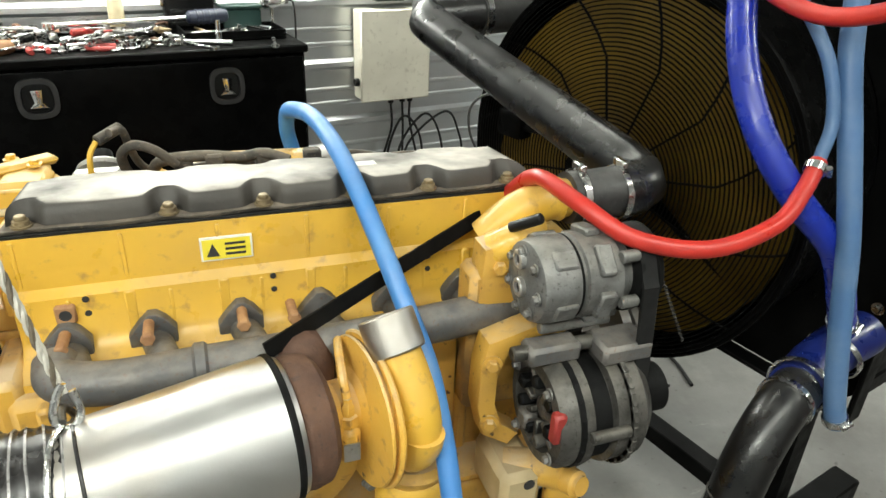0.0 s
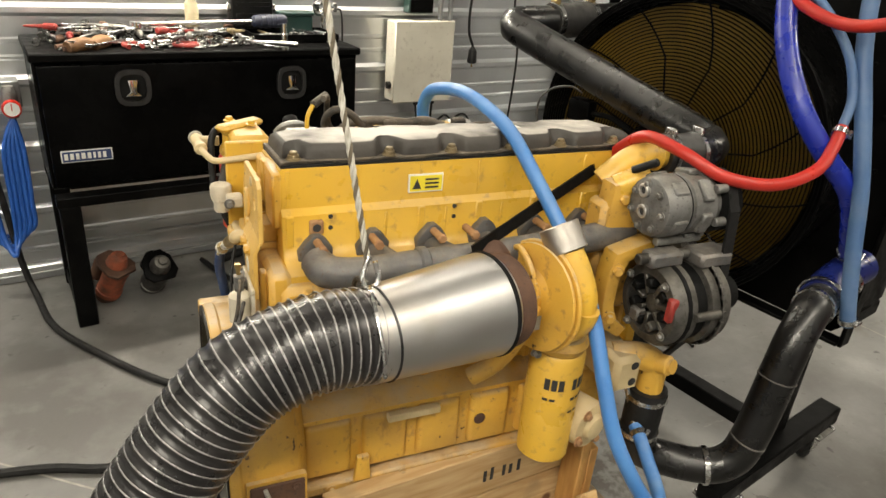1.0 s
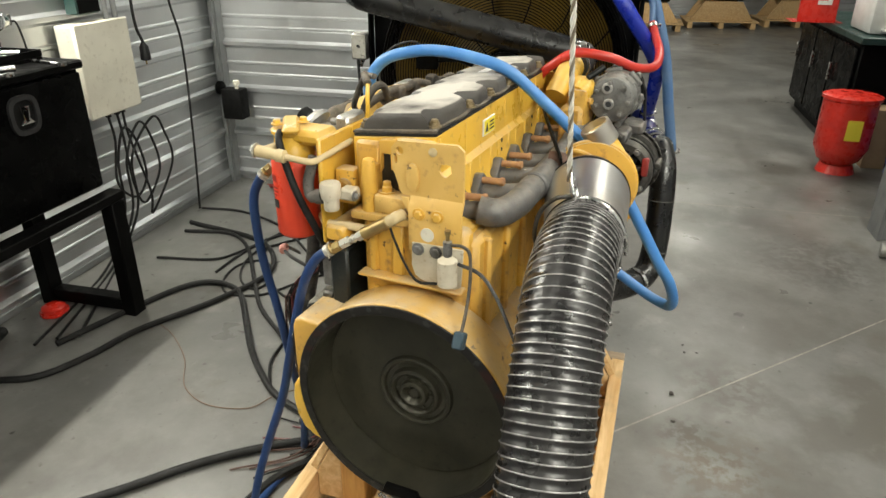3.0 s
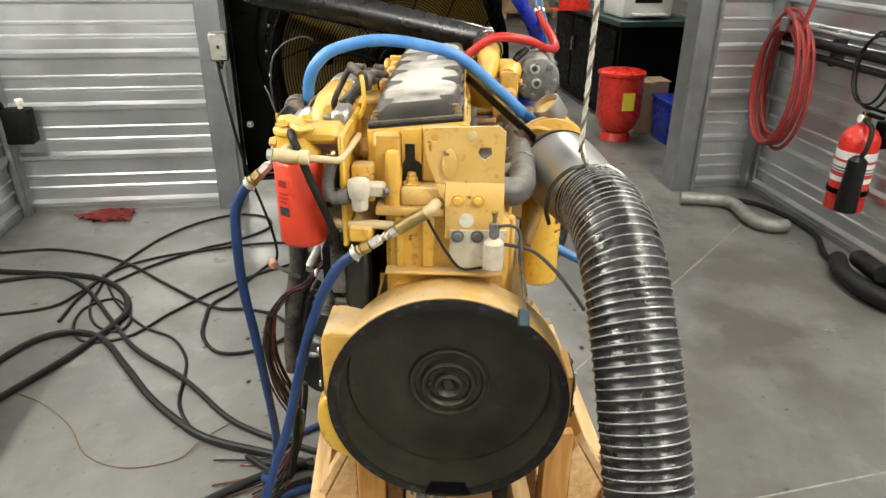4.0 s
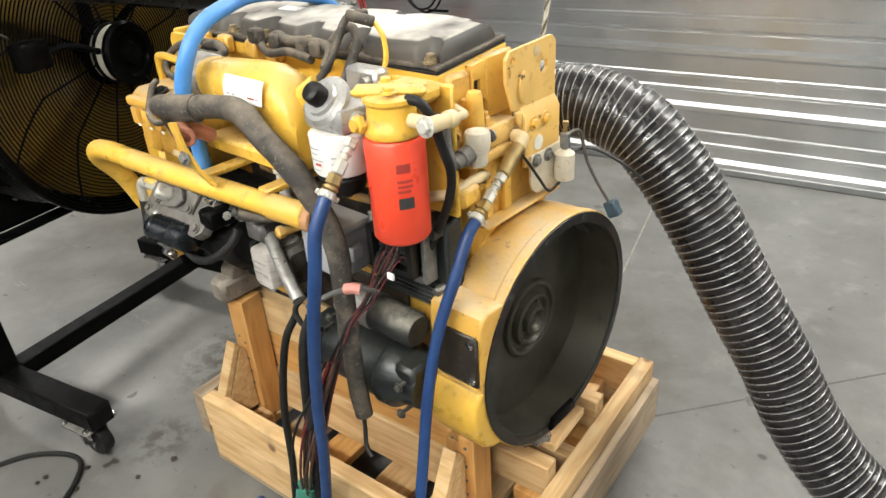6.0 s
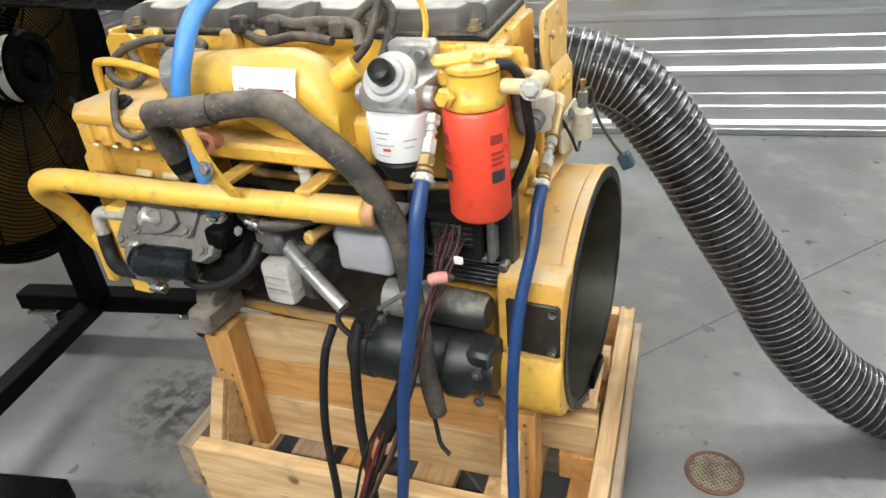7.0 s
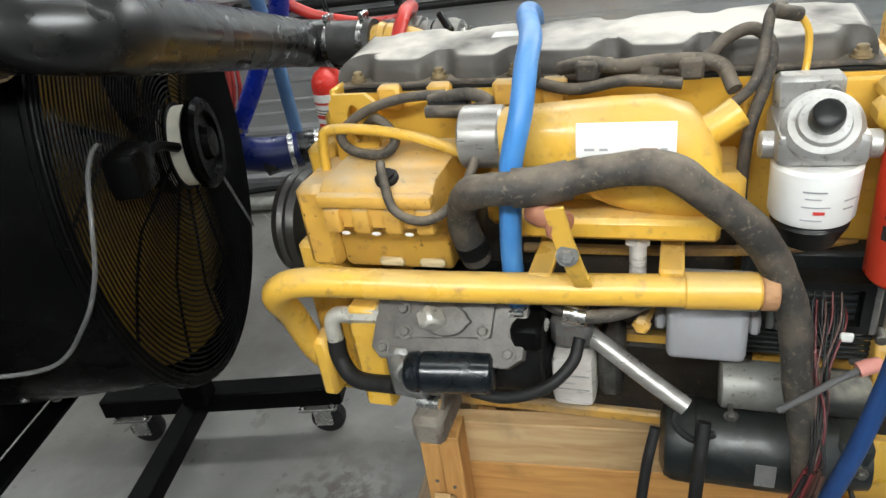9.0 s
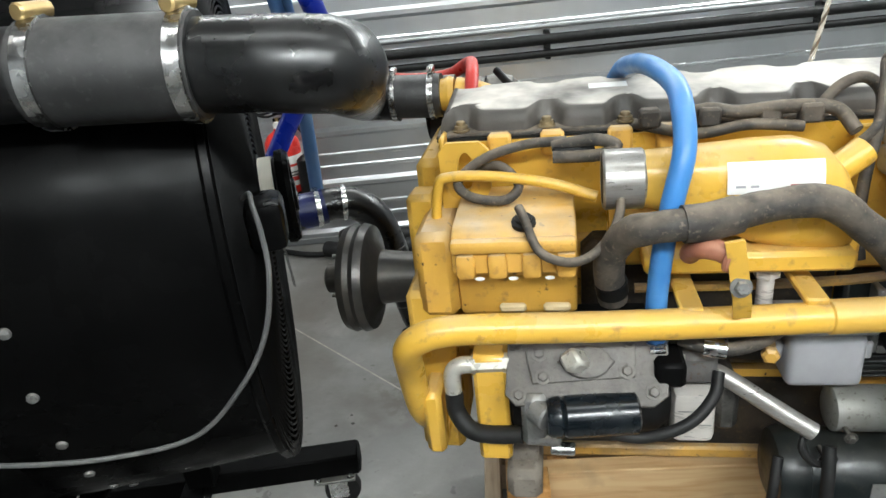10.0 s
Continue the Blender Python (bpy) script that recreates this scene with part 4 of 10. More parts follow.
def extinguisher(u):
    v, z0 = SOUTH + 0.135, 0.24
    t = thing("fire_extinguisher", BLD @ Vector((u, v, z0)), "red fire extinguisher with white label and black horn on the wall", "fire extinguisher")
    part("cylinder", lathe(B(), (u, v, z0), (0, 0, 1), [(0, 0.07), (0.008, 0.085), (0.33, 0.085), (0.36, 0.08), (0.39, 0.06), (0.41, 0.028), (0.42, 0.024)], 28), RED_PAINT, t, m=BLD)
    lab = part("label_band", lathe(B(), (u, v, z0 + 0.15), (0, 0, 1), [(0, 0.0853), (0.001, 0.0862), (0.145, 0.0862), (0.146, 0.0853)], 28), PAPER, t, "white instruction label", m=BLD)
    for k, (z, h) in enumerate(((0.245, 0.012), (0.215, 0.006), (0.2, 0.006), (0.175, 0.02))):
        part("bar", lathe(B(), (u, v, z0 + z), (0, 0, 1), [(0, 0.0863), (0.0003, 0.0868), (h, 0.0868), (h, 0.0863)], 28), INK_RED if k in (0, 3) else INK_AND_HOLES, lab, m=BLD)
    part("valve", lathe(B(), (u, v, z0 + 0.42), (0, 0, 1), [(0, 0.022), (0.03, 0.022), (0.034, 0.014), (0.05, 0.014)], 16), BRASS, t, m=BLD)
    part("carry_handle", box(B(), u - 0.1, u + 0.02, v - 0.012, v + 0.012, z0 + 0.455, z0 + 0.47, 0.003), BLACK_SATIN, t, m=BLD)
    part("lever", box(B(), u - 0.11, u + 0.015, v - 0.01, v + 0.01, z0 + 0.485, z0 + 0.497, 0.003), BLACK_SATIN, t, m=BLD)
    part("gauge", cyl(B(), (u, v + 0.02, z0 + 0.44), (u, v + 0.034, z0 + 0.44), 0.018, None, 16, 0.002), PAPER, t, m=BLD)
    part("discharge_hose", tube(B(), [(u - 0.02, v + 0.02, z0 + 0.44), (u - 0.11, v + 0.05, z0 + 0.42), (u - 0.135, v + 0.07, z0 + 0.34), (u - 0.115, v + 0.08, z0 + 0.28)], 0.011, 10), RUBBER, t, m=BLD)
    part("horn", lathe(B(), (u - 0.115, v + 0.08, z0 + 0.3), (0, 0, -1), [(0, 0.016), (0.02, 0.04), (0.26, 0.048), (0.262, 0.042)], 20), PLASTIC_BLACK, t, m=BLD)
    part("wall_bracket", box(B(), u - 0.03, u + 0.03, SOUTH + 0.004, SOUTH + 0.052, z0 + 0.3, z0 + 0.42, 0.003), BLACK_SATIN, t, m=BLD)
    bm = ring(B(), (u, v, z0 + 0.09), (0, 0, 1), 0.09, 0.0855, 0.025, 28)
    part("strap", bm, BLACK_SATIN, t, m=BLD)


extinguisher(1.69)


def coil(name, c, r, loops, w, material, label, m, squash=1.0, rad=0.011, seed=1):
    rnd = random.Random(seed)
    pts = []
    for i in range(loops * 14 + 1):
        a = 2 * math.pi * i / 14
        k = i / 14
        rr = r * (1 + 0.06 * math.sin(k * 2.3) + rnd.uniform(-0.012, 0.012))
        pts.append((c[0] + rr * math.sin(a), c[1] + w * (k / loops - 0.5), c[2] + rr * squash * math.cos(a) - 0.03 * math.sin(k * 1.7)))
    return cable(name, pts, rad, material, label, "air hose", m=m)


coil("air_hose_coil", (2.36, SOUTH + 0.15, 0.72), 0.19, 6, 0.11, RED_DULL, "dull red air hose coiled on a wall hook", BLD, 1.75)
bm = box(B(), 2.33, 2.39, SOUTH + 0.005, SOUTH + 0.2, 0.98, 1.005, 0.004)
box(bm, 2.33, 2.39, SOUTH + 0.185, SOUTH + 0.2, 1.006, 1.05, 0.003)
solid("hose_hook", bm, GALV_POST, "bent steel hose hook on the wall", "hook", m=BLD)
cable("air_hose", [(2.2, SOUTH + 0.12, 2.9), (2.19, SOUTH + 0.12, 2.0), (2.2, SOUTH + 0.13, 1.4), (2.25, SOUTH + 0.16, 1.0)], 0.011, RED_DULL, "dull red air hose dropping to its coil", "air hose", m=BLD)
coil("black_hose_coil", (1.75, SOUTH + 0.11, 0.9), 0.12, 2, 0.04, RUBBER, "thin black hose coiled on the wall", BLD, 1.3, 0.006, 5)

# exhaust pipe offcut, cords and bag along the foot of the south wall
bm = tube(B(), [(2.42, -1.72, 0.04), (2.38, -1.88, 0.04), (2.3, -1.98, 0.04), (2.12, -1.96, 0.04), (2.01, -1.97, 0.04), (1.965, -2.03, 0.04), (1.96, -2.1, 0.04)], 0.036, 16)
solid("exhaust_pipe", bm, CAN_GREY, "bent aluminised exhaust pipe offcut on the floor", "pipe", m=BLD)
cable("power_cable", [(2.5, -1.95, 0.014), (2.3, -2.18, 0.014), (1.9, -2.22, 0.014), (1.6, -2.1, 0.014), (1.2, -2.14, 0.014), (0.9, -2.2, 0.014)], 0.014, RUBBER, "thick black cord along the foot of the wall", m=BLD)
bm = tube(B(), [(1.55, -2.1, 0.04), (1.4, -2.02, 0.045), (1.2, -2.0, 0.05), (1.05, -2.08, 0.045), (1.1, -2.17, 0.045), (1.3, -2.16, 0.05), (1.45, -2.12, 0.09), (1.25, -2.08, 0.11)], 0.04, 12)
solid("rubber_hose", bm, RUBBER, "heap of thick black rubber hose on the floor", "hose", m=BLD)


# ---- the next bay, through the door ----
def pallet(u, v, turn, load=True):
    m = BLD @ Matrix.Translation((u, v, 0)) @ Matrix.Rotation(turn, 4, "Z")
    t = thing("shipping_crate", m.translation, "pale pine shipping base with sloped sides on the floor", "crate", "far crates", TURN_B + turn)
    for x in (-0.5, 0, 0.5):
        part("runner", box(B(), x - 0.04, x + 0.04, -0.4, 0.4, 0, 0.1, 0.004), PINE, t, m=m)
    for k in range(6):
        y = -0.4 + 0.142 * k
        part("deck_board", box(B(), -0.58, 0.58, y, y + 0.1, 0.1, 0.122, 0.003), PINE, t, m=m)
    if load:
        for y in (-0.3, 0.26):
            part("side_board", prism(B(), [(-0.5, 0.123), (0.5, 0.123), (0.3, 0.42), (-0.3, 0.42)], "y", y, y + 0.04, 0.003), PINE, t, m=m)
        e = thing("covered_machine", m @ Vector((0, 0, 0.43)), "dark machine part standing on a shipping base", "machine", "", TURN_B + turn)
        part("body", box(B(), -0.34, 0.3, -0.24, 0.24, 0.43, 0.82, 0.04, seg=2), BLACK_MATT, e, m=m)
        part("upper_body", box(B(), -0.22, 0.2, -0.18, 0.18, 0.824, 1.02, 0.05, seg=2), CAST_IRON, e, m=m)


for k, (u, v) in enumerate(((11.3, -0.75), (11.9, -1.95), (12.4, -3.2))):
    pallet(u, v, 1.57 + 0.06 * k)


def palletised_engine():
    t = thing("steel_pallet", BLD @ Vector((6.9, -0.1, 0)), "worn dark pallet with three white blocks upright on it", "pallet")
    for v in (-0.48, -0.06, 0.36):
        part("runner", box(B(), 6.3, 7.5, v - 0.05, v + 0.05, 0.0, 0.1, 0.006), RUBBER_DUSTY, t, m=BLD)
    for k in range(7):
        part("deck_board", box(B(), 6.28 + 0.178 * k, 6.41 + 0.178 * k, -0.53, 0.41, 0.102, 0.13, 0.004), RUBBER_DUSTY, t, m=BLD)
    for u, v in ((6.34, 0.17), (6.36, 0.0), (6.4, -0.17)):
        part("white_block", box(B(), u - 0.05, u + 0.05, v - 0.05, v + 0.05, 0.132, 0.6, 0.008), WHITE_PAINT, t, "white painted upright block", m=BLD)
    e = thing("dark_engine", BLD @ Vector((6.8, 0, 0.6)), "dark oily engine standing on white blocks", "engine")
    part("block", box(B(), 6.3, 7.3, -0.26, 0.3, 0.602, 1.0, 0.05, seg=2), BLACK_MATT, e, m=BLD)
    part("sump", box(B(), 6.46, 7.2, -0.16, 0.2, 0.36, 0.6, 0.05, seg=2), BLACK_MATT, e, m=BLD)
    part("cylinder_head", box(B(), 6.36, 7.24, -0.2, 0.16, 1.002, 1.3, 0.03, seg=2), ALU_GRIMY, e, m=BLD)
    part("bell_housing", lathe(B(), (6.29, 0.02, 0.78), (-1, 0, 0), [(0, 0.2), (0.03, 0.26), (0.08, 0.27), (0.085, 0.2)], 28), CAST_IRON, e, m=BLD)
    part("exhaust_pipe", tube(B(), [(6.4, -0.3, 0.95), (6.35, -0.36, 0.8), (6.4, -0.4, 0.5), (6.5, -0.42, 0.3)], 0.045, 12), DUSTY_IRON, e, m=BLD)
    part("drain_hose", tube(B(), [(6.4, -0.34, 0.5), (6.36, -0.5, 0.4), (6.42, -0.62, 0.36), (6.5, -0.66, 0.34)], 0.012, 8), RUBBER, e, m=BLD)


palletised_engine()


def parts_counter():
    t = thing("work_cabinet", BLD @ Vector((4.7, -2.2, 0)), "dark steel work cabinet with a worktop in the next bay", "cabinet")
    part("body", box(B(), 4.2, 5.9, -2.6, -1.95, 0.08, 0.78, 0.01), BLACK_SATIN, t, m=BLD)
    part("plinth", box(B(), 4.24, 5.86, -2.55, -2.0, 0, 0.078), BLACK_MATT, t, m=BLD)
    part("worktop", box(B(), 4.15, 5.95, -2.62, -1.92, 0.784, 0.83, 0.006), DARK_GREEN, t, m=BLD)
    for k in range(3):
        d = part("door", box(B(), 4.24 + 0.55 * k, 4.76 + 0.55 * k, -1.946, -1.93, 0.12, 0.75, 0.005), BLACK_PAINT, t, m=BLD)
        part("handle", box(B(), 4.7 + 0.55 * k, 4.72 + 0.55 * k, -1.926, -1.905, 0.45, 0.58, 0.003), STEEL, d, m=BLD)
    p = thing("printer", BLD @ Vector((4.6, -2.2, 0.83)), "white office printer with a dark paper slot on the cabinet", "printer")
    part("body", box(B(), 4.3, 4.75, -2.4, -1.99, 0.834, 1.12, 0.02, seg=2), WHITE_PAINT, p, m=BLD)
    part("paper_slot", box(B(), 4.285, 4.299, -2.3, -2.08, 0.95, 1.06, 0.004), PLASTIC_BLACK, p, m=BLD)
    part("tray", box(B(), 4.2, 4.3, -2.32, -2.06, 0.86, 0.876, 0.003), WHITE_PAINT, p, m=BLD)
    s = thing("sign_board", BLD @ Vector((5.3, -2.0, 0.95)), "red box with a white angular mark", "sign")
    part("board", box(B(), 4.98, 5.02, -1.95, -1.68, 0.834, 1.2, 0.004), RED_PAINT, s, m=BLD)
    part("mark", prism(B(), [(-1.9, 1.12), (-1.87, 1.12), (-1.87, 0.99), (-1.8, 0.99), (-1.8, 0.96), (-1.9, 0.96)], "x", 4.974, 4.979), PAPER, s, m=BLD)
    part("foot", box(B(), 4.96, 5.2, -2.0, -1.64, 0.831, 0.8335), RED_PAINT, s, m=BLD)
    d = thing("oil_drainer", BLD @ Vector((3.85, -1.86, 0)), "red steel drum on a low base with a yellow label", "drum")
    part("drum", lathe(B(), (3.85, -1.86, 0.06), (0, 0, 1), [(0, 0.09), (0.03, 0.13), (0.08, 0.15), (0.11, 0.165), (0.42, 0.165), (0.43, 0.178), (0.45, 0.178), (0.46, 0.15)], 28), RED_PAINT, d, m=BLD)
    part("base", lathe(B(), (3.85, -1.86, 0), (0, 0, 1), [(0, 0.12), (0.058, 0.1)], 20), RED_PAINT, d, m=BLD)
    part("label_patch", box(B(), 3.676, 3.684, -1.91, -1.82, 0.25, 0.38), LABEL_YELLOW, d, m=BLD)
    b = thing("blue_bin", BLD @ Vector((3.75, -2.45, 0)), "small bright blue plastic bin on the floor", "bin")
    part("bin", prism(B(), [(3.62, 0.0), (3.88, 0.0), (3.92, 0.3), (3.58, 0.3)], "y", -2.4, -2.16, 0.01), ROYAL_BLUE, b, m=BLD)
    part("rim", box(B(), 3.57, 3.93, -2.41, -2.15, 0.302, 0.32, 0.004), ROYAL_BLUE, b, m=BLD)
    c = thing("tan_carton", BLD @ Vector((4.0, -2.5, 0.0)), "tan cardboard carton behind the drum", "carton")
    part("carton", box(B(), 3.96, 4.14, -2.3, -2.05, 0, 0.4, 0.003), SHOP_TAN, c, m=BLD)
    part("flap", box(B(), 3.95, 4.15, -2.31, -2.18, 0.402, 0.408), SHOP_TAN, c, m=BLD)


parts_counter()


# ---- the engine (x towards its front, y across, crank axis at y = 0) ----
CRANK = 0.57
engine = thing("diesel_engine", (0.5, 0, 0.45), "dusty yellow six-cylinder diesel engine resting on a wooden crate", "engine")


def wavy(x0, x1, base, amp, n, phase=0.0):
    return [(x0 + (x1 - x0) * i / n, base + amp * math.sin(phase + 2 * math.pi * 6 * i / n)) for i in range(n + 1)]


def cylinder_block():
    bm, ribs = B(), []
    # upper block, skirt, and the ledge between them
    box(bm, 0.125, 0.9, -0.115, 0.13, 0.66, 0.92, 0.012)
    for k in range(7):
        x = 0.16 + 0.117 * k
        ribs.append(box(B(), x, x + 0.022, -0.128, -0.1, 0.69, 0.915, 0.006))
        if k < 6:
            ribs.append(box(B(), x - 0.012, x + 0.083, -0.163, -0.14, 0.516, 0.646, 0.013, seg=3))
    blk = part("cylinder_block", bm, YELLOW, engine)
    # Added sheet that carries the oil grime of the lower block side.
    part("grime_sheet", box(B(), 0.26, 0.82, 0.1505, 0.168, 0.508, 0.653, 0.006), OILY_SHADE, blk, "dark sheet for the oil-soaked lower block side")
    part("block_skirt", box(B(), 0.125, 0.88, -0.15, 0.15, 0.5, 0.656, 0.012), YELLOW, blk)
    part("block_ledge", prism(B(), [(-0.165, 0.655), (-0.165, 0.664), (-0.15, 0.672), (-0.116, 0.69), (0.13, 0.69), (0.165, 0.67), (0.165, 0.655)], "x", 0.11, 0.9, 0.003), YELLOW, blk)
    for b in ribs:
        part("cast_rib", b, YELLOW, blk)
    for x in (0.245, 0.63):
        bm = prism(B(), [(x, 0.5), (x + 0.035, 0.5), (x + 0.03, 0.56), (x + 0.006, 0.56)], "y", -0.176, -0.163, 0.003)
        part("pan_lug", bm, YELLOW, blk)
    bm = B()
    box(bm, 0.13, 0.87, -0.17, 0.17, 0.478, 0.503, 0.005)
    box(bm, 0.16, 0.85, -0.135, 0.135, 0.44, 0.48, 0.008)
    part("oil_pan", bm, YELLOW_DIRTY, engine, "grimy yellow oil pan rail")
    for x, z in ((0.52, 0.585),):
        bm = ring(B(), (x, -0.164, z), (0, -1, 0), 0.013, 0.006, 0.006, 18, 0.002)
        cyl(bm, (x, -0.163, z), (x, -0.166, z), 0.006, None, 12)
        part("plug", bm, RUST, blk)
    for k in range(5):
        x = 0.2 + 0.15 * k
        part("pan_bolt", hexbolt(B(), (x, -0.171, 0.49), (0, -1, 0), 0.007), YELLOW_DIRTY, blk)
    bm = box(B(), 0.31, 0.42, -0.182, -0.165, 0.636, 0.652, 0.002)
    part("ledge_strip", bm, BEIGE_METAL, blk, "pale scuffed strip on the block ledge")
    return blk


def cylinder_head():
    bm, ribs = B(), []
    prof = [(0.128, 0.918), (-0.09, 0.918), (-0.09, 0.932), (-0.05, 0.945), (-0.036, 0.965), (-0.034, 1.025), (-0.022, 1.036), (-0.02, 1.111), (0.162, 1.0925), (0.162, 1.0), (0.14, 0.96)]
    prism(bm, prof, "x", 0.14, 0.9, 0.008)
    for x in (0.155, 0.285, 0.41, 0.535, 0.66, 0.785, 0.88):
        ribs.append(box(B(), x - 0.003, x + 0.003, -0.0225, -0.01, 1.04, 1.106, 0.001))
        ribs.append(box(B(), x - 0.008, x + 0.008, -0.037, -0.02, 0.955, 1.026, 0.003))
        if x < 0.8:
            ribs.append(box(B(), x + 0.05, x + 0.056, -0.036, -0.02, 0.958, 1.02, 0.0015))
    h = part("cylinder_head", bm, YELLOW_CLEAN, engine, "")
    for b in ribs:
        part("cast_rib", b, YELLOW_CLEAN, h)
    for x in (0.2, 0.45, 0.69, 0.82):
        for z in (0.998, 1.02):
            part("bolt_hole", cyl(B(), (x + 0.03, -0.034, z), (x + 0.03, -0.0361, z), 0.0045, None, 12), INK_AND_HOLES, h)
    part("square_boss", box(B(), 0.19, 0.216, -0.042, -0.03, 0.988, 1.016, 0.003), RUST_YELLOW, h)
    part("boss_hole", cyl(B(), (0.203, -0.0418, 1.002), (0.203, -0.0425, 1.002), 0.008, None, 14), INK_AND_HOLES, h)
    lab = part("warning_label", box(B(), 0.384, 0.456, -0.0245, -0.0206, 1.05, 1.087, 0.0008), PAPER, h, "yellow and white warning label with a triangle")
    part("label_field", box(B(), 0.387, 0.453, -0.0255, -0.0248, 1.053, 1.084), LABEL_YELLOW, lab)
    part("label_border", prism(B(), [(0.392, 1.058), (0.41, 1.058), (0.401, 1.078)], "y", -0.0264, -0.0257), INK_AND_HOLES, lab)
    for k in range(3):
        part("bar", box(B(), 0.418, 0.446, -0.0264, -0.0257, 1.0585 + 0.008 * k, 1.062 + 0.008 * k), INK_AND_HOLES, lab)
    return h


def valve_cover():
    n = 150
    x0, x1 = 0.146, 0.898
    BOLTS = (0.17, 0.35, 0.478, 0.61, 0.728, 0.862)

    def outline(inset, bay, wave):
        a = []
        for i in range(n + 1):
            x = x0 + inset + (x1 - x0 - 2 * inset) * i / n
            d = bay * max(math.exp(-((x - b) / 0.022) ** 4) for b in BOLTS) + wave * 0.5 * (1 - math.cos(2 * math.pi * (x - x0) / 0.125))
            a.append((x, -0.018 + inset + d))
        return a + [(x, 0.142 - y) for x, y in reversed(a)]
    def shell(layers):
        bm = B()
        rings = [[bm.verts.new((x, y, z - 0.1 * (y - 0.07))) for x, y in outline(i, a, w)] for z, i, a, w in layers]
        for p, q in zip(rings, rings[1:]):
            for i in range(len(p)):
                j = (i + 1) % len(p)
                bm.faces.new((p[i], p[j], q[j], q[i]))
        bm.faces.new(rings[-1])
        bm.faces.new(rings[0][::-1])
        return bm
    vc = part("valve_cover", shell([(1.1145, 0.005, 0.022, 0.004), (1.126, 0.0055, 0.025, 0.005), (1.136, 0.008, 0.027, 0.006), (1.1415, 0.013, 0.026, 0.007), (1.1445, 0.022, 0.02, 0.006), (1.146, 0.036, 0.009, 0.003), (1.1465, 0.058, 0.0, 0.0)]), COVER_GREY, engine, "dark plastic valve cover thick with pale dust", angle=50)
    part("cover_flange", shell([(1.107, 0.0, 0.004, 0.005), (1.1085, -0.002, 0.004, 0.005), (1.1125, -0.002, 0.004, 0.005), (1.1143, 0.0, 0.004, 0.005)]), RUBBER_DUSTY, vc, "wavy dark bolting flange", angle=50)
    for y in (-0.003, 0.145):
        for x in BOLTS:
            bm = lathe(B(), (x, y, 1.1146 - 0.1 * (y - 0.07)), (0, 0, 1), [(0, 0.0135), (0.0025, 0.0135), (0.003, 0.011), (0.009, 0.0105), (0.0095, 0.0075), (0.014, 0.0075), (0.0155, 0.006)], 12)
            part("cover_bolt", bm, BRASS_DULL, vc, "dull bronze shouldered bolt")
    bm = box(B(), 0.6, 0.66, -0.02, 0.005, 0.0005, 0.001, m=Matrix.Translation((0, 0.07, 1.146)) @ Matrix.Rotation(-0.1, 4, "X"))
    part("sticker", bm, PAPER, vc, "pale worn sticker")
    bm = box(B(), 0.144, 0.9, -0.09, 0.09, -0.005, 0.0, 0.001, m=Matrix.Translation((0, 0.071, 1.107)) @ Matrix.Rotation(-0.1, 4, "X"))
    part("gasket", bm, RUBBER, vc)


